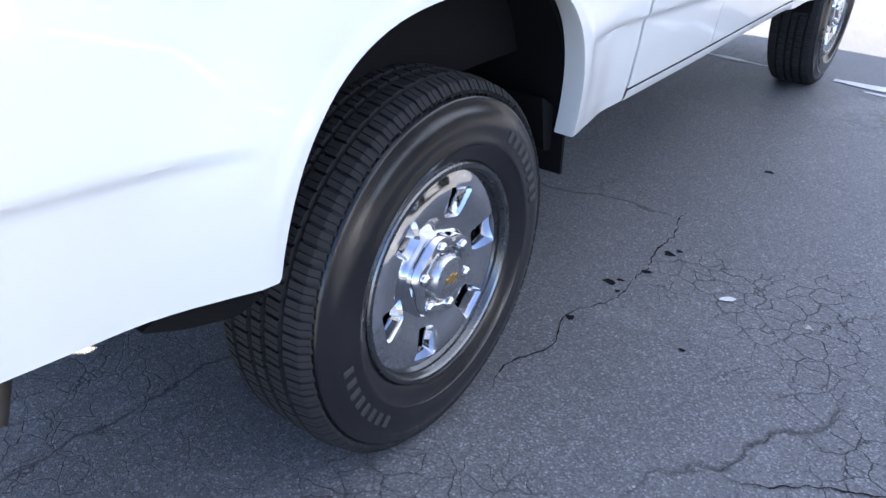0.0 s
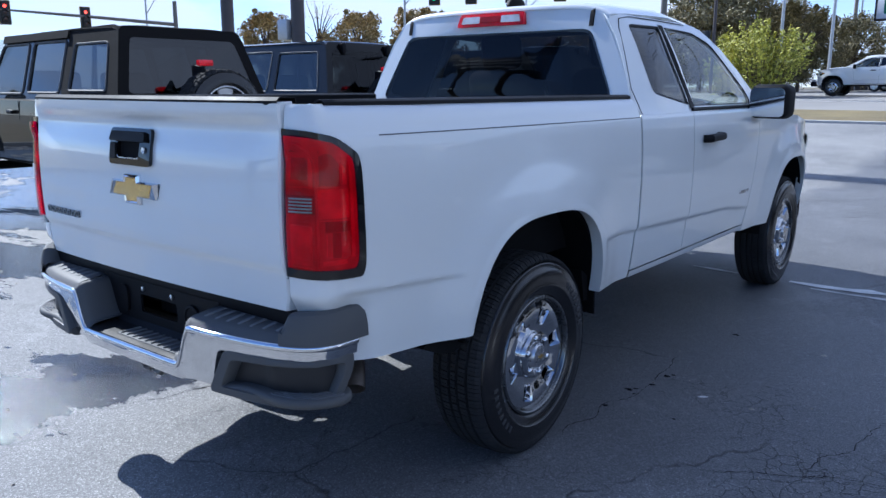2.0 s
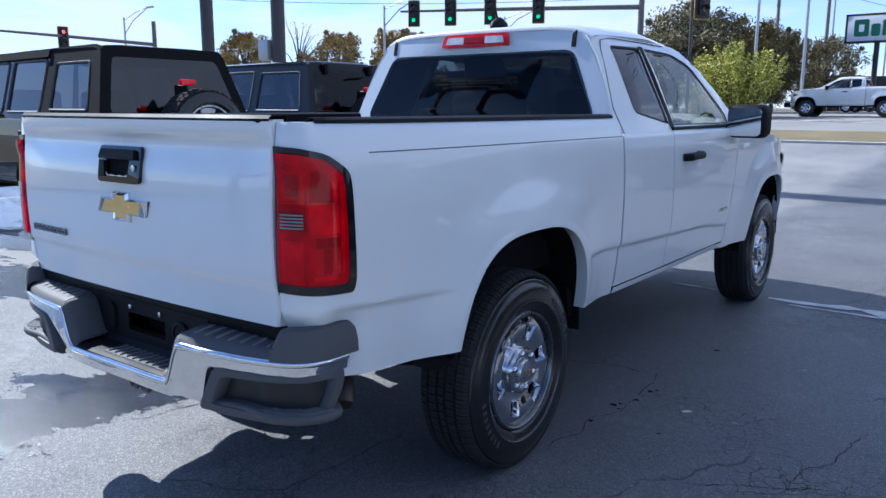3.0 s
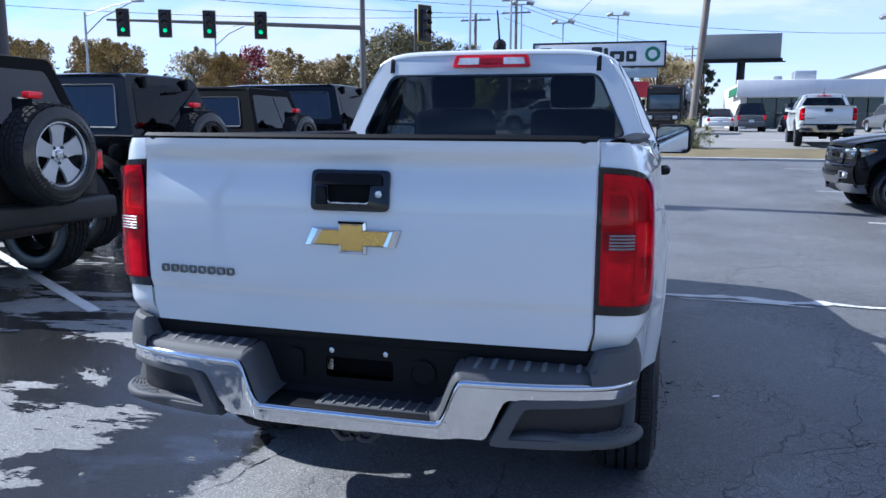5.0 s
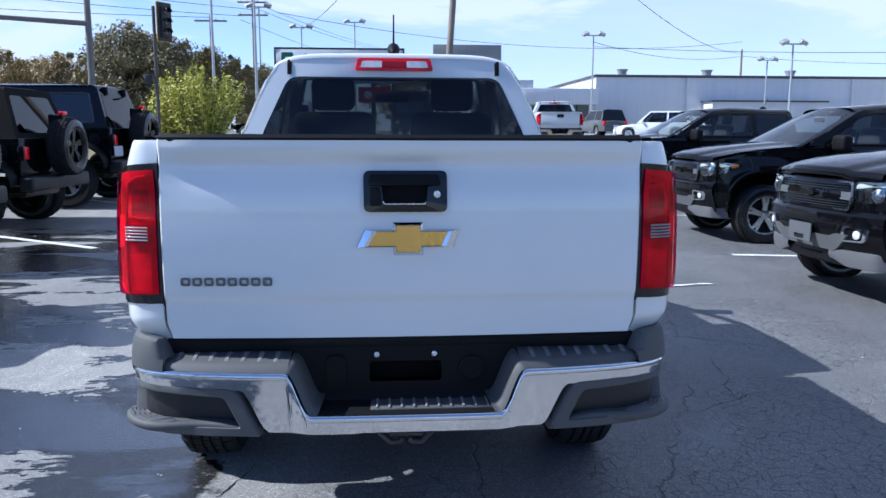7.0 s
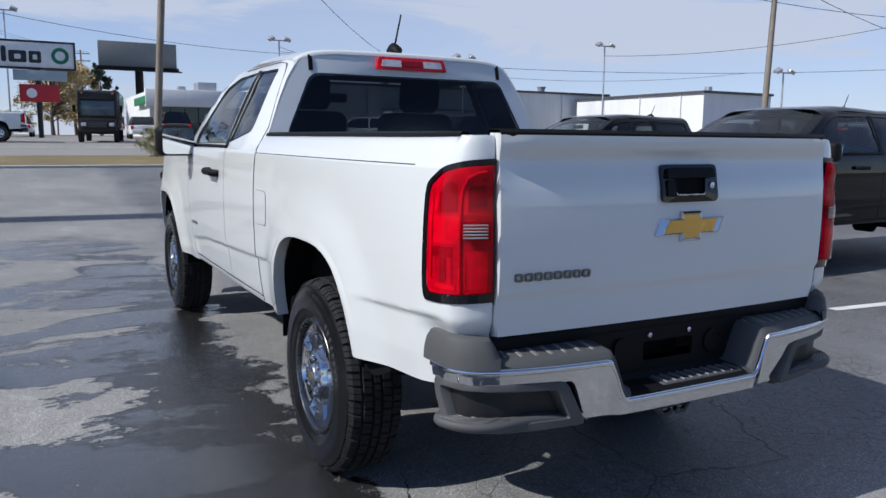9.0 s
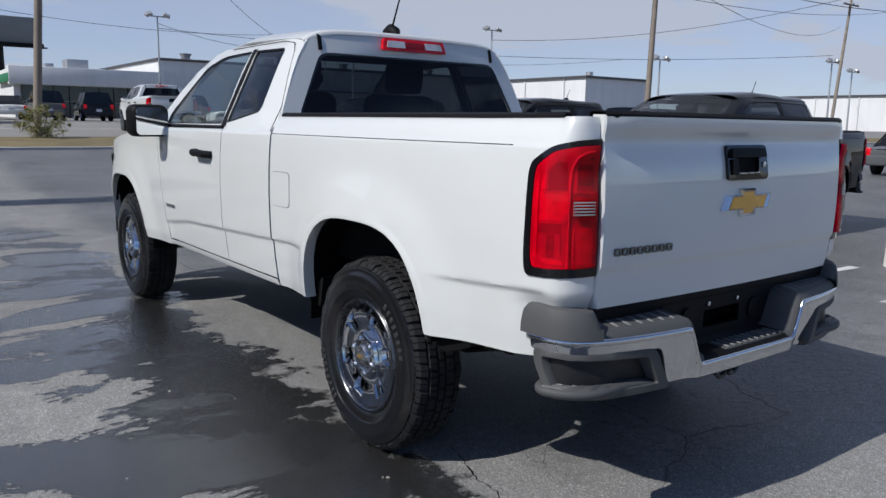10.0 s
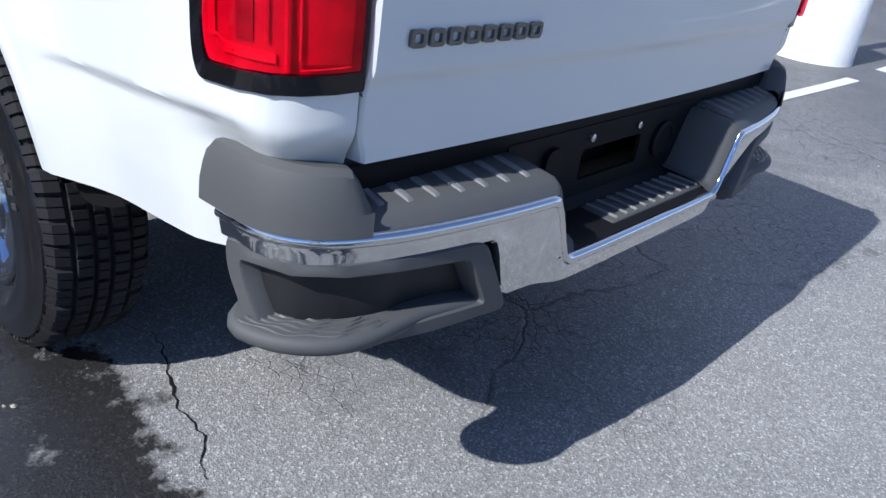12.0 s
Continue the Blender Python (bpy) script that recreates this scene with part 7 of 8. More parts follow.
def pylon_sign():
    S = thing("pylon_sign", "white roadside sign with plain green and black bars", "sign")
    x0, x1, y = -8.2, 1.0, 54
    part("panel", box(x0, x1, y, y + 0.4, 5.55, 7.15, 0.04), surface_once("sign_white", (0.78, 0.78, 0.77), 0.4), S)
    for a, b, c, d in ((x0 - 0.06, x1 + 0.06, 7.13, 7.25), (x0 - 0.06, x1 + 0.06, 5.45, 5.57)):
        part("frame_bar", box(a, b, y - 0.06, y + 0.45, c, d, 0.02), SIGNAL_BLACK, S)
    for a in (x0 - 0.06, x1 - 0.06):
        part("frame_bar", box(a, a + 0.12, y - 0.06, y + 0.45, 5.5, 7.2, 0.02), SIGNAL_BLACK, S)
    green, black = surface_once("sign_green", (0.012, 0.17, 0.08), 0.4), surface_once("sign_black", (0.012, 0.014, 0.014), 0.4)
    xs = x0 + 0.45
    for k in range(9):
        w = (0.85, 0.5, 0.28, 0.7, 0.7, 0.75, 0.28, 1.0, 0.7)[k]
        h = (1.05, 0.75, 0.98, 0.72, 0.74, 1.05, 0.98, 0.74, 0.74)[k]
        hole = [] if w < 0.6 else [smooth_poly([(xs + w * 0.32, 5.85 + h * 0.28), (xs + w * 0.68, 5.85 + h * 0.28), (xs + w * 0.68, 5.85 + h * 0.7), (xs + w * 0.32, 5.85 + h * 0.7)], 0.05, 3)]
        part("sign_bar", slab(smooth_poly([(xs, 5.85), (xs + w, 5.85), (xs + w, 5.85 + h), (xs, 5.85 + h)], 0.12, 3), 0.03, lambda u, v, q: (u, y - q, v), hole), green if k < 5 else black, S, smooth=False)
        xs += w + 0.13
    part("round_mark", moved(lathe([(0.30, 0.0), (0.52, 0.0), (0.52, 0.03), (0.30, 0.03), (0.30, 0.0)], 28), pose(x1 - 0.85, y, 6.35, 0, 0, -90)), green, S)
    lower = part("lower_panel", box(-2.6, 0.5, y, y + 0.3, 4.75, 5.4, 0.03), surface_once("pale_blue_panel", (0.35, 0.42, 0.45)), S)
    red = part("red_panel", box(-2.3, 0.0, y, y + 0.3, 3.4, 4.5, 0.03), surface_once("red_panel", (0.50, 0.02, 0.03)), S, "red panel with a pale disc")
    part("pale_disc", moved(lathe([(0.30, 0.0), (0.30, 0.03), (0.0005, 0.03)], 20), pose(-1.6, y, 3.95, 0, 0, -90)), surface_once("sign_white", (0.78, 0.78, 0.77)), red)
    for x in (-6.4, -1.2):
        part("post", tube([(x, y + 0.2, 1.0), (x, y + 0.2, 5.6)], 0.16, 10), SIGNAL_BLACK, S)


pylon_sign()

# -- poles and wires --
def sky_wire(points, r=0.016):
    pts = []
    for (a, b, sag) in points:
        a, b = Vector(a), Vector(b)
        for k in range(15):
            t = k / 14
            p = a.lerp(b, t)
            p.z -= sag * 4 * t * (1 - t)
            pts.append(p)
    return tube(pts, r, 5)


def utility_pole(x, y, top, lean=(0, 0), arms=1, r=0.15, label="weathered wooden utility pole"):
    P = thing("utility_pole", label, "utility pole", pose(x, y, ground_z(x, y) - 0.1), "utility poles")
    part("pole", tube([(0, 0, 0), (lean[0] * 0.5, lean[1] * 0.5, top / 2), (lean[0], lean[1], top)], [r, r * 0.9, r * 0.7], 12), WOOD_POLE, P)
    for k in range(arms):
        z = top - 0.5 - k * 1.0
        arm = part("cross_arm", box(lean[0] - 1.2, lean[0] + 1.2, lean[1] - 0.06, lean[1] + 0.06, z - 0.06, z + 0.06, 0.01), WOOD_POLE, P)
        for i in (-1, -0.4, 0.4, 1):
            part("insulator", tube([(lean[0] + i, lean[1], z + 0.05), (lean[0] + i, lean[1], z + 0.22)], [0.05, 0.03], 8), STEEL, arm)
    return P


def lamp_pole(x, y, top, heads=2, r=0.09, label="pale steel lot lamp pole with twin floodlights"):
    P = thing("lamp_pole", label, "lamp pole", pose(x, y, ground_z(x, y) - 0.05), "lamp poles")
    part("pole", tube([(0, 0, 0), (0, 0, top)], [r, r * 0.7], 10), STEEL, P)
    part("bracket", box(-0.75, 0.75, -0.05, 0.05, top - 0.05, top + 0.05, 0.02), STEEL, P)
    for s in (-1, 1)[:heads]:
        part("floodlight", moved(box(-0.28, 0.28, -0.22, 0.22, -0.13, 0.13, 0.05, 2), pose(s * 0.72, -0.1, top + 0.12, 28, s * 22, 0)), STEEL, P)
    return P


utility_pole(1.85, 24.2, 11.5, (0.75, 0.0), 1, 0.125)
utility_pole(28.4, 22.4, 9.5, (0.35, 0), 1, 0.15)
utility_pole(61, 30, 11, (1.5, 0), 1, 0.14)
for x, y, h in ((17.5, 64, 8.4), (29, 52, 6.6), (44, 53, 8.6), (49, 38, 5.6), (70, 35, 6.5), (80, 38, 6.2), (36, 70, 7.0)):
    lamp_pole(x, y, h)
for x, y, h in ((-8.6, 36, 9.5), (-6.8, 37.5, 9.5), (-10.2, 60, 9.8), (-7.6, 66, 9.0), (-3.2, 70, 10.0)):
    lamp_pole(x, y, h, 2 if y > 50 else 0, 0.08, "thin pale steel pole")
utility_pole(-11.0, 62, 11, (0, 0), 2)
utility_pole(-13.5, 58, 9, (0, 0), 1)
utility_pole(5, 120, 12, (0, 0), 2)
utility_pole(2, 135, 12, (0, 0), 2)
utility_pole(38, 80, 9, (0, 0), 0)
W_ = thing("overhead_wires", "dark sagging overhead wires between poles", "wires", kind="stuff")
TOPA, TOPB = (2.6, 24.2, 11.6), (28.75, 22.4, 9.0)
for a, b, sag in (((-60, 22, 13), TOPA, 1.0), (TOPA, TOPB, 1.3), (TOPB, (70, 18, 11), 1.6), ((2.6, 24.2, 11.0), (28.75, 22.4, 8.2), 1.4), (TOPB, (60, -20, 9.5), 1.5),
                  ((-11, 62, 11.2), (5, 120, 13), 0.8), ((-10, 62, 11.2), (6, 120, 13), 0.8), ((-12, 62, 10.2), (2, 135, 12), 0.8), ((-11, 62, 11), (-60, 20, 14), 1.2), ((-12, 62, 10.5), (-62, 22, 13), 1.4),
                  ((-13.5, 58, 9.8), (-60, 40, 11), 0.8), (TOPA, (-7.6, 66, 10), 1.0), ((17.5, 64, 9.0), (38, 80, 9.5), 0.8), ((38, 80, 9.5), (70, 60, 9), 1.2), ((2.6, 24.2, 11.2), (38, 80, 9.8), 1.8), ((44, 53, 8.8), (61, 30, 11.5), 1.0), ((-30, 40, 15), (2.6, 24.2, 10.6), 1.2), ((2.6, 24.2, 10.3), (95, 40, 15), 2.6), ((28.75, 22.4, 8.8), (120, 60, 17), 2.2), ((-9, 62, 10.8), (38, 80, 11), 1.6), ((17.5, 64, 8.6), (70, 35, 8), 1.2)):
    part("wire", sky_wire([(a, b, sag)], 0.02), SIGNAL_BLACK, W_)


def signal_head(parent, at, lit="green", rz=0.0, s=1.0):
    H = thing_part("signal_head", parent, pose(*at, 0, 0, rz))
    part("housing", box(-0.18 * s, 0.18 * s, -0.1, 0.14, -0.55 * s, 0.55 * s, 0.04, 2), SIGNAL_BLACK, H)
    part("backplate", slab(smooth_poly([(-0.30 * s, -0.68 * s), (0.30 * s, -0.68 * s), (0.30 * s, 0.68 * s), (-0.30 * s, 0.68 * s)], 0.05, 3), 0.03, lambda u, v, w: (u, w + 0.0, v)), SIGNAL_BLACK, H)
    part("edge_tape", slab(smooth_poly([(-0.335 * s, -0.715 * s), (0.335 * s, -0.715 * s), (0.335 * s, 0.715 * s), (-0.335 * s, 0.715 * s)], 0.05, 3), 0.02, lambda u, v, w: (u, w + 0.035, v)), YELLOW, H)
    for k, nm in enumerate(("red", "amber", "green")):
        z = (0.36 - 0.36 * k) * s
        mat = (GREEN_GLOW if nm == "green" else RED_GLOW) if nm == lit else DIM_LENS
        ln = part("lens", moved(lathe([(0.105 * s, 0), (0.095 * s, 0.03), (0.0005, 0.04)], 18), pose(0, -0.10, z, 0, 0, -90)), mat, H)
        part("visor", moved(lathe([(0.145 * s, 0.0), (0.145 * s, 0.20)], 16, 0, 180), pose(0, -0.10, z, 0, 0, -90)), SIGNAL_BLACK, ln)
    return H


def mast_arm(label, foot, tip, height, ats, lit, rz):
    z0 = ground_z(*foot) - 0.1
    M = thing("traffic_signal", label, "traffic signal", pose(foot[0], foot[1], z0), "traffic signals")
    part("pole", tube([(0, 0, 0), (0, 0, height + 1.6)], [0.19, 0.14], 14), MAST, M)
    t = Vector((tip[0] - foot[0], tip[1] - foot[1], 0))
    part("arm", tube([(0, 0, height), tuple(t * 0.5 + Vector((0, 0, height + 0.1))), tuple(t + Vector((0, 0, height + 0.15)))], [0.13, 0.10, 0.06], 12), MAST, M)
    for f in ats:
        signal_head(M, tuple(t * f + Vector((0, -0.2, height))), lit, rz)
    return M


mast_arm("steel mast arm with four green traffic signals", (-14.8, 37), (-27.0, 32.0), 5.65, (0.40, 0.60, 0.77, 0.93), "green", 25)
mast_arm("steel mast arm with red traffic signals", (-48.4, 30.1), (-48.0, 17.9), 5.0, (0.53, 0.94), "red", 80)
SP = thing("traffic_signal", "black signal head on a thin dark pole", "traffic signal", pose(-9.45, 31, 1.1), "traffic signals")
part("pole", tube([(-0.45, 0, 0), (-0.45, 0, 5.4)], 0.07, 10), BROWN_STEEL, SP)
signal_head(SP, (0.0, 0, 4.75), "none", 55, 1.15)
part("crossing_signal", box(-0.95, -0.6, -0.1, 0.12, 2.2, 2.6, 0.03, 2), SIGNAL_BLACK, SP)
for x, y in ((-15.6, 10.7), (-13.0, 10.9)):
    P = thing("sign_post", "thick brown steel sign post", "post", pose(x, y, ground_z(x, y) - 0.1))
    part("post", tube([(0, 0, 0), (0, 0, 15.5)], 0.17, 16), BROWN_STEEL, P)
    if x > -14:
        part("control_box", box(-0.5, -0.15, -0.25, 0.15, 2.55, 3.05, 0.02, 2), STEEL, P, "grey control box")
for x, y, h in ((-30, 34, 6.5), (-33, 52, 7.5), (-52, 30, 7.0)):
    P = thing("street_lamp", "slender street lamp with a curved arm", "street lamp", pose(x, y, ground_z(x, y)), "street lamps")
    part("pole", tube([(0, 0, 0), (0, 0, h)], [0.09, 0.06], 8), STEEL, P)
    part("arm", tube([(0, 0, h - 1.2), (1.2, 0, h - 0.3), (3.2, 0, h + 0.5)], 0.035, 6), STEEL, P)
    part("arm_brace", tube([(0, 0, h - 0.2), (1.6, 0, h + 0.25), (3.2, 0, h + 0.5)], 0.025, 6), STEEL, P)
    part("head", box(3.1, 3.8, -0.12, 0.12, h + 0.42, h + 0.55, 0.04, 2), STEEL, P)

# dealer's sign behind the path
DS = thing("pylon_sign", "tall dark blue sign panel with pale bars on two posts", "sign", pose(-11.5, -14.5, 0, 0, 0, 0))
for x in (-1.6, 1.6):
    part("post", tube([(x, 0, 0), (x, 0, 11)], 0.18, 12), BROWN_STEEL, DS)
dp = part("panel", box(-3.6, 3.6, -0.2, 0.2, 7.2, 10.8, 0.05), surface_once("dark_blue_panel", (0.02, 0.05, 0.12), 0.35), DS)
for z, w in ((9.9, 2.6), (9.1, 2.9), (8.2, 1.9)):
    part("pale_bar", box(-w, w, 0.2, 0.23, z - 0.22, z + 0.22, 0.01), surface_once("sign_white", (0.78, 0.78, 0.77), 0.4), dp)

# lot light on its white concrete foot
LB = thing("lot_light", "white steel light pole on a round white concrete base", "lamp pole", pose(5.95, 0.62, -0.06))
part("concrete_base", moved(lathe([(0.36, 0.0), (0.355, 0.04), (0.335, 0.84), (0.315, 0.88), (0.0005, 0.885)], 40), Matrix.Rotation(radians(-90), 4, "Y") @ Matrix.Identity(4)), surface_once("white_painted_concrete", (0.74, 0.73, 0.70), 0.75, var=0.1, scale=4, grain=50, bump_s=0.3, bump_d=0.003), LB)
part("base_plate", box(-0.17, 0.17, -0.17, 0.17, 0.885, 0.97, 0.02, 2), surface_once("white_steel", (0.72, 0.72, 0.72), 0.4), LB)
part("pole", box(-0.065, 0.065, -0.065, 0.065, 0.97, 8.0, 0.015, 2), surface_once("white_steel", (0.72, 0.72, 0.72), 0.4), LB)
for x, y in ((0.13, 0.13), (-0.13, 0.13), (0.13, -0.13), (-0.13, -0.13)):
    part("anchor_bolt", tube([(x, y, 0.96), (x, y, 1.01)], 0.018, 8), STEEL, LB)


# -- plants --
def leaf_material(name, a, b_):
    m, n, l, b = nodes_of(name)
    g = n.new("ShaderNodeNewGeometry")
    big = noise_tex(n, l, coords(n, l), 0.7, 3)
    mix = mathn(n, l, "ADD", mathn(n, l, "MULTIPLY", g.outputs["Random Per Island"], 0.6), mathn(n, l, "MULTIPLY", big, 0.5))
    l.new(ramp(n, l, mix, [(0.2, a), (0.85, b_)]), b.inputs["Base Color"])
    b.inputs["Roughness"].default_value = 0.6
    b.inputs["Subsurface Weight"].default_value = 0.0
    return m


LEAF_OLIVE = leaf_material("olive_leaves", (0.07, 0.066, 0.028), (0.30, 0.24, 0.10))
LEAF_BROWN = leaf_material("autumn_leaves", (0.13, 0.095, 0.035), (0.50, 0.36, 0.14))
LEAF_RED = leaf_material("red_leaves", (0.10, 0.015, 0.02), (0.38, 0.04, 0.06))
LEAF_YELLOW = leaf_material("yellow_green_leaves", (0.14, 0.16, 0.015), (0.58, 0.54, 0.06))
LEAF_OLIVE_GREEN = leaf_material("weed_leaves", (0.09, 0.085, 0.02), (0.26, 0.24, 0.07))
NEEDLE = leaf_material("dark_needles", (0.012, 0.025, 0.012), (0.04, 0.06, 0.03))


def leaves(rnd, centres, per, spread, size):
    V, F = [], []
    for c, r in centres:
        for _ in range(per):
            d = Vector((rnd.gauss(0, 1), rnd.gauss(0, 1), rnd.gauss(0, 0.8)))
            d = d.normalized() * (rnd.random() ** 0.45) * r * spread
            p = c + d
            s = size * rnd.uniform(0.6, 1.3)
            u = Vector((rnd.gauss(0, 1), rnd.gauss(0, 1), rnd.gauss(0, 1))).normalized()
            w = u.orthogonal().normalized()
            o = len(V)
            V += [p - u * s, p + w * s * 0.5, p + u * s, p - w * s * 0.5]
            F.append([o, o + 1, o + 2, o + 3])
    return V, F


def tree(label, m, height, width, leaf, seed, trunk_h=0.25, per=70, clumps=46, size=0.16, name="tree", cat="tree", group="street trees"):
    rnd = random.Random(seed)
    T = thing(name, label, cat, m, group)
    geos = [tube([(0, 0, -0.1), (rnd.uniform(-0.1, 0.1), rnd.uniform(-0.1, 0.1), height * trunk_h), (rnd.uniform(-0.3, 0.3), rnd.uniform(-0.3, 0.3), height * 0.72)], [height * 0.028, height * 0.022, height * 0.008], 8)]
    centres = []
    for k in range(clumps):
        a, f = rnd.uniform(0, 2 * math.pi), rnd.uniform(0.0, 1.0)
        z = height * (trunk_h + 0.04 + (0.94 - trunk_h) * f)
        rad = width / 2 * (math.sin(math.pi * min(1, 0.14 + 0.80 * f)) ** 0.75) * rnd.uniform(0.35, 1.12)
        c = Vector((math.cos(a) * rad, math.sin(a) * rad, z))
        centres.append((c, width * rnd.uniform(0.06, 0.16)))
        if k % 4 == 0:
            tip = c + Vector((math.cos(a), math.sin(a), 0)) * rad * 0.18 + Vector((rnd.gauss(0, 0.12), rnd.gauss(0, 0.12), height * rnd.uniform(0.03, 0.10)))
            geos.append(tube([c, c.lerp(tip, 0.5) + Vector((0, 0, 0.02 * height)), tip], [height * 0.003, height * 0.002, height * 0.001], 4))
            centres.append((tip, width * 0.035))
        if k % 2 == 0:
            b0 = Vector((0, 0, height * (trunk_h + 0.45 * f * (1 - trunk_h))))
            geos.append(tube([b0, b0.lerp(c, 0.5) + Vector((0, 0, 0.06 * height)), c], [height * 0.010, height * 0.006, height * 0.002], 5))
    part("trunk", join(*geos), BARK, T)
    part("crown", leaves(rnd, centres, per, 1.0, size), leaf, T, smooth=False)
    return T


def planted(x, y):
    return pose(x, y, ground_z(x, y) - 0.05)


t_olive = tree("full olive-green tree turning brown", planted(-16.5, 47), 6.4, 6.4, LEAF_OLIVE, 3, 0.12, 170, 95, 0.10)
t_brown = tree("rounded autumn tree with brown leaves", planted(-36, 42), 5.6, 5.4, LEAF_BROWN, 5, 0.10, 150, 80, 0.10)
tree("small tree with bright red autumn leaves", planted(-29, 50), 6.0, 4.2, LEAF_RED, 8, 0.2, 130, 50, 0.09)
tr = random.Random(12)
for x, y, s in ((-14.2, 48.5, 0.95), (-10.9, 48, 0.8), (-18.6, 49.5, 0.8), (-12.6, 50, 0.85), (-20, 56, 0.8), (-9.5, 56, 0.75), (-15, 60, 0.9)):
    copy_thing(t_olive, planted(x, y) @ pose(0, 0, 0, 0, 0, tr.uniform(0, 360)) @ Matrix.Scale(s, 4))
for x, y, s in ((-24, 46, 0.9), (-27.5, 44.5, 0.85), (-33.5, 41, 0.95), (-38, 38, 0.95), (-42, 33, 0.95), (-21, 48, 0.85), (-25, 52, 0.85), (-31.5, 47, 0.95), (-22, 54, 0.75), (-34, 55, 1.0), (-27, 60, 0.9), (-18, 62, 0.8)):
    copy_thing(t_brown, planted(x, y) @ pose(0, 0, 0, 0, 0, tr.uniform(0, 360)) @ Matrix.Scale(s, 4))
t_far = tree("bare-topped tree with thin golden leaves", planted(0.3, 90), 8.2, 7.6, LEAF_BROWN, 21, 0.16, 120, 70, 0.13)
tree("dark conical evergreen tree", planted(5.6, 98), 8.0, 3.4, NEEDLE, 23, 0.1, 70, 40, 0.2)
copy_thing(t_far, planted(3.0, 100) @ pose(0, 0, 0, 0, 0, 70))
tree("low bright yellow bush", planted(-4.5, 95), 2.6, 6.0, LEAF_YELLOW, 25, 0.05, 50, 30, 0.14, "bush", "bush", "bushes")
def shrub(label, m, height, spread, stems, seed):
    """Upright shoots fanning from the root, leafy along their length."""
    rnd = random.Random(seed)
    S = thing("shrub", label, "shrub", m, "shrubs")
    geos, V, F = [], [], []
    for k in range(stems):
        a, f = rnd.uniform(0, 2 * math.pi), rnd.random() ** 0.6
        ln = height * rnd.uniform(0.6, 1.08) * (1 - 0.30 * f)
        root = Vector((math.cos(a) * f * spread * 0.2, math.sin(a) * f * spread * 0.2, 0))
        tip = Vector((math.cos(a) * f * spread * 0.5, math.sin(a) * f * spread * 0.5, ln))
        mid = root.lerp(tip, 0.5) + Vector((rnd.gauss(0, 0.1), rnd.gauss(0, 0.1), 0.12 * ln))
        geos.append(tube([root, mid, tip], [0.02, 0.012, 0.004], 4))
        for _ in range(int(58 * ln / height) + 30):
            t = rnd.uniform(0.08, 1.0)
            p = root.lerp(mid, t * 2) if t < 0.5 else mid.lerp(tip, t * 2 - 1)
            p = p + Vector((rnd.gauss(0, 1), rnd.gauss(0, 1), rnd.gauss(0, 0.8))) * 0.17 * (1.15 - t)
            u = Vector((rnd.gauss(0, 0.7), rnd.gauss(0, 0.7), rnd.uniform(-0.2, 1.0))).normalized()
            w = u.orthogonal().normalized()
            sz = rnd.uniform(0.05, 0.11)
            o = len(V)
            V += [p - u * sz, p + w * sz * 0.38, p + u * sz, p - w * sz * 0.38]
            F.append([o, o + 1, o + 2, o + 3])
    part("branchwork", join(*geos), BARK, S)
    part("foliage", (V, F), LEAF_YELLOW, S, smooth=False)
    return S


shrub("spiky yellow-green shrub in the verge", planted(-9.0, 34.5), 3.7, 4.6, 150, 31)
shrub("spiky yellow-green shrub in the verge", planted(-10.6, 35.2), 2.9, 2.8, 70, 32)
tree("scrubby weeds at the foot of a pole", planted(1.8, 23.4), 0.95, 1.6, LEAF_OLIVE_GREEN, 33, 0.02, 90, 40, 0.028, "shrub", "shrub", "shrubs")
tree("thin bare tree with few leaves", planted(-41, 37), 6.4, 5.0, LEAF_BROWN, 41, 0.2, 6, 60, 0.05)
FENCE = thing("fence", "short dark brown board fence behind the street", "fence", kind="structure")
for k in range(4):
    part("board", box(-12.4 + k * 1.52, -12.4 + (k + 1) * 1.52 - 0.03, 60.5, 60.6, 1.1, 3.6, 0.01, 1), BROWN_STEEL, FENCE)

# ---- the trucks and cars ----
pickup("white extended-cab pickup truck with chrome step bumper", pose(0.04, 0, 0.0, 0, 0, 0.55), WHITE)

ROWG = "dark pickups in the row"
dark = pickup("glossy black crew-cab pickup truck with alloy wheels", pose(7.95, 6.96, -0.06, 0, 0, 90.4), BLACK_PAINT, gap=0.36, crew=True, steel=False, treads=("road", "road"), group=ROWG)
near_pickup = copy_thing(dark, pose(7.63, 3.32, ground_z(7, 3), 0, 0, 93))
holder = part('plate_holder', slab(smooth_poly([(-0.16, 0.50), (0.16, 0.50), (0.16, 0.655), (-0.16, 0.655)], 0.015, 3), 0.012, lambda u, v, w: (u, face_y(u, 0.60) + 0.03 + w, v), [smooth_poly([(-0.07, 0.515), (0.07, 0.515), (0.07, 0.555), (-0.07, 0.555)], 0.01, 3)]), GREY_PAINT, near_pickup, 'empty grey plate holder')
copy_thing(dark, pose(7.68, 11.1, ground_z(7, 11.1), 0, 0, 93))
copy_thing(dark, pose(14.6, 9.0, -0.06, 0, 0, -90))
copy_thing(dark, pose(15.2, 3.4, -0.06, 0, 0, -90))
pickup("white crew-cab pickup truck parked across the verge", pose(6.15, 25.4, ground_z(5, 25.4), 0, 0, -4), WHITE, gap=0.36, crew=True, steel=False, group="parked cars across the street")

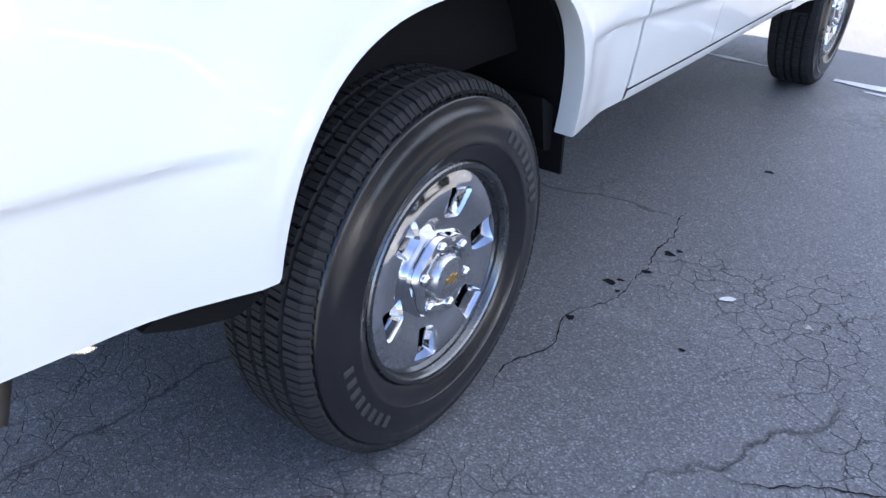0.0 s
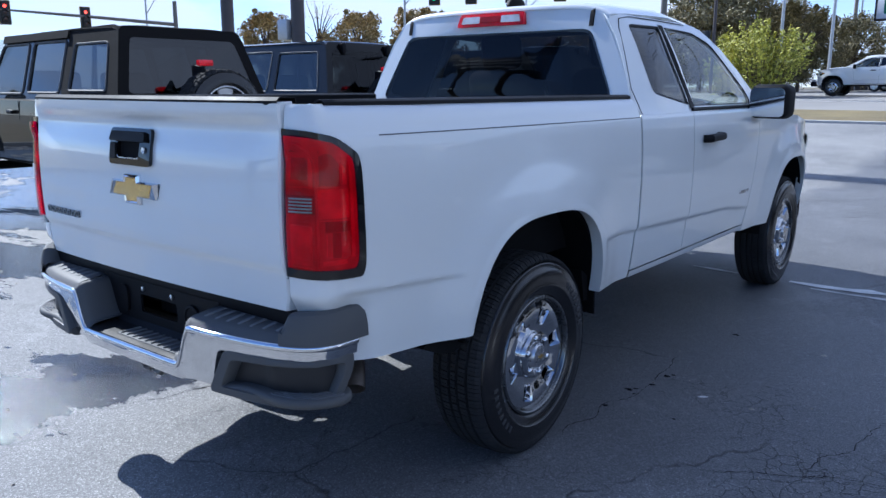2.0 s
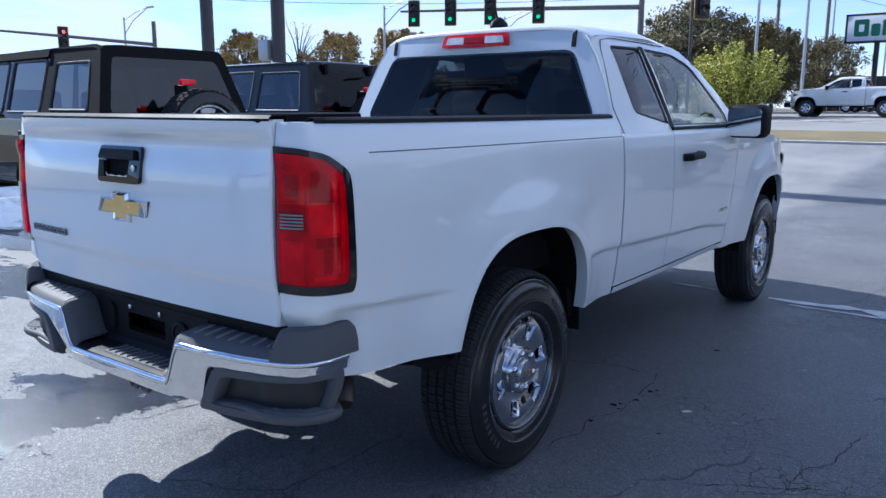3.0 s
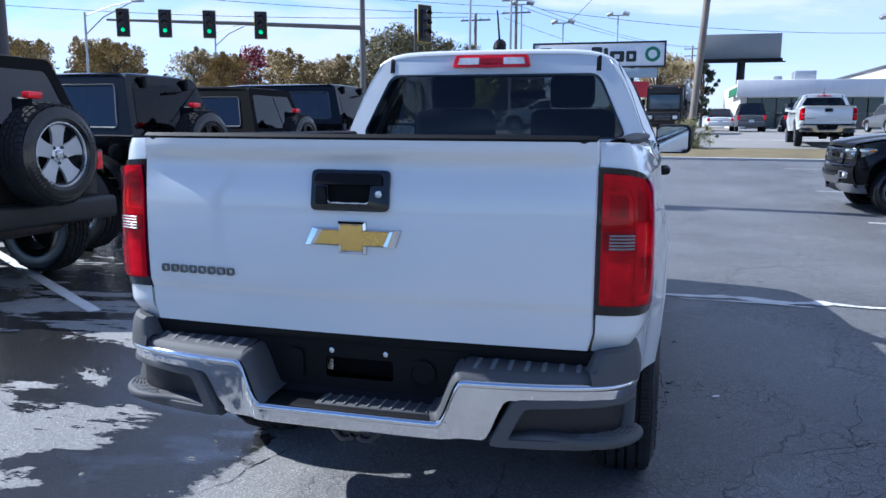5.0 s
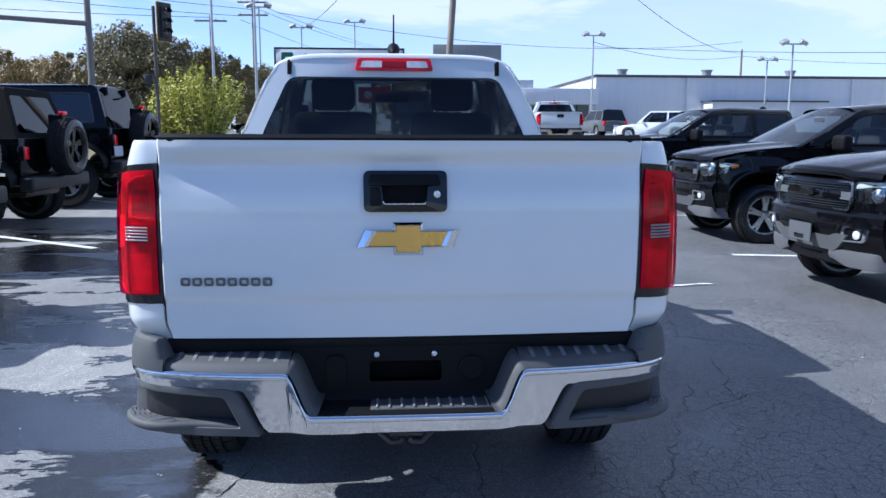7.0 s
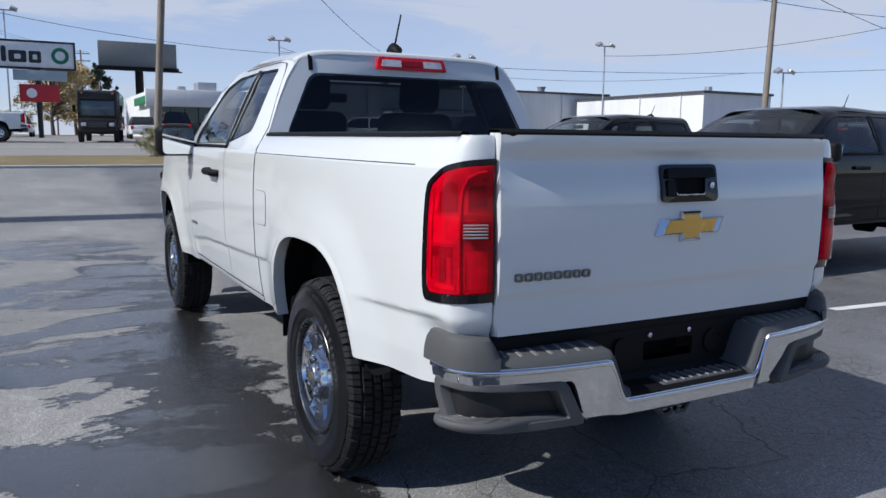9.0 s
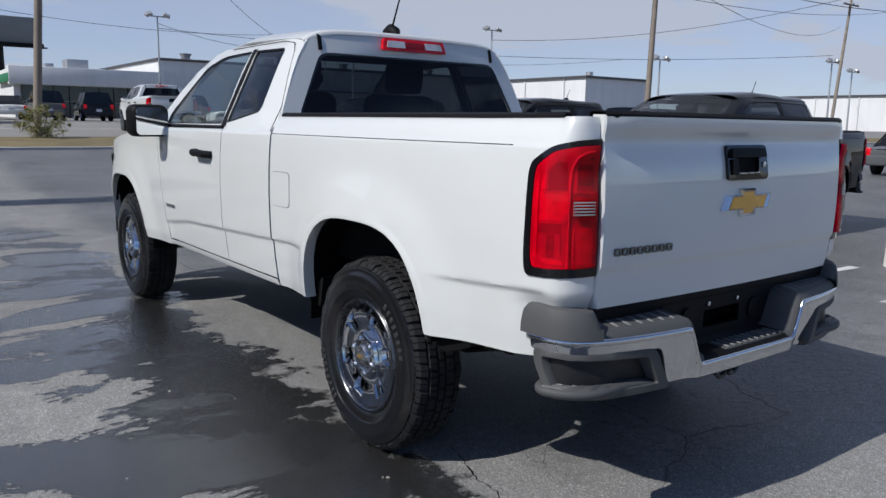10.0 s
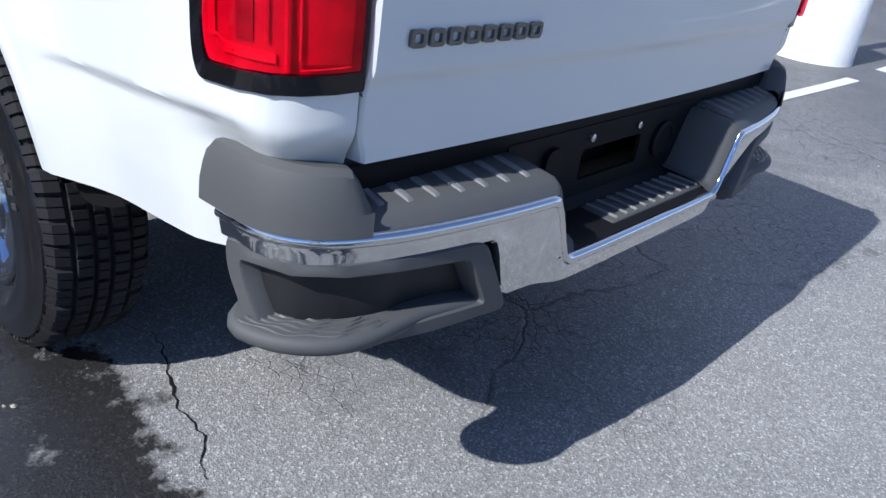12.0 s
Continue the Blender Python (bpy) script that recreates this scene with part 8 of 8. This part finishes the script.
# boxy off-roaders, nose in, in the angled bays
HEAD = Vector((-0.999, 0.045, 0))
def bay(x, y):
    p = Vector((x, y, 0)) + HEAD * 0.91
    return pose(p.x, p.y, ground_z(p.x, p.y), 0, 0, math.degrees(math.atan2(HEAD.y, HEAD.x)) - 90) @ Matrix.Scale(1.06, 4)

jeep("dark brown off-road car with a black soft top", bay(-3.72, 1.88), BROWN_PAINT, soft=True, silver=True)
jb = jeep("black off-road car with a hard top", bay(-4.2, 4.75), BLACK_PAINT)
jeep("black off-road car with a soft top", bay(-4.5, 7.9), BLACK_PAINT, soft=True)
copy_thing(jb, bay(-4.4, 10.85))

def ground_pose(x, y, rz):
    return pose(x, y, ground_z(x, y), 0, 0, rz)

suv = car("dark grey sport utility car seen from behind", ground_pose(6.2, 49, -2), GREY_PAINT, "suv")
copy_thing(suv, ground_pose(14, 48, 8))
car("dark blue sport utility car seen from behind", ground_pose(8.9, 49, -4), BLUE_BLACK, "suv")
sed = car("white sedan parked by the showroom", ground_pose(4.7, 52, -3), WHITE, "sedan")
car("white sport utility car with roof bars", ground_pose(13.6, 36, 60) @ Matrix.Scale(0.85, 4), WHITE, "suv")
copy_thing(sed, ground_pose(-2.5, 60, -3))
car("dark red hatchback beyond the pickups", ground_pose(18.5, 14, -80), MAROON, "suv")
car("dark grey sedan in the far row", ground_pose(24, 8, -85), GREY_PAINT, "sedan")
car("grey car in the far row", ground_pose(21, 2.5, -85), BLUE_BLACK, "suv")
pickup("white extended-cab pickup truck parked across the street", pose(-3.0, 37.0, ground_z(-3, 37), 0, 0, 88), WHITE, treads=("road", "road"), group="parked cars across the street")
car("dark sedan along the street", ground_pose(-8.5, 52, 80), BLUE_BLACK, "sedan")
car("red car far along the street", ground_pose(14.5, 50, 10), RED_CAR, "suv")
delivery_truck("dark brown boxy delivery truck", pose(1.0, 36.8, ground_z(0, 36), 0, 0, 172) @ Matrix.Scale(0.83, 4))

# grit and dead leaves lying on the lot
rg = random.Random(77)
GV, GF = [], []
for k in range(260):
    x, y = rg.uniform(-4.5, 3.2), rg.uniform(-2.2, 5.5)
    if abs(x) < 0.8 and y > -1.0:
        continue
    r = rg.choice((0.004, 0.005, 0.006, 0.008, 0.014))
    a = rg.uniform(0, 6.28)
    o = len(GV)
    for i in range(5):
        b = a + i * 1.2566
        q = r * rg.uniform(0.6, 1.2)
        GV.append(Vector((x + q * math.cos(b), y + q * math.sin(b), ground_z(x, y) + 0.001)))
    GV.append(Vector((x, y, ground_z(x, y) + 0.001 + min(r, 0.007))))
    GF += [[o + i, o + (i + 1) % 5, o + 5] for i in range(5)]
grit = part("grit", (GV, GF), surface("pale_grit", (0.34, 0.31, 0.26), 0.85, var=0.5, scale=3.0), None, smooth=False)
tagged(grit, "pale grit and leaf scraps scattered on the asphalt", "grit", kind="stuff")
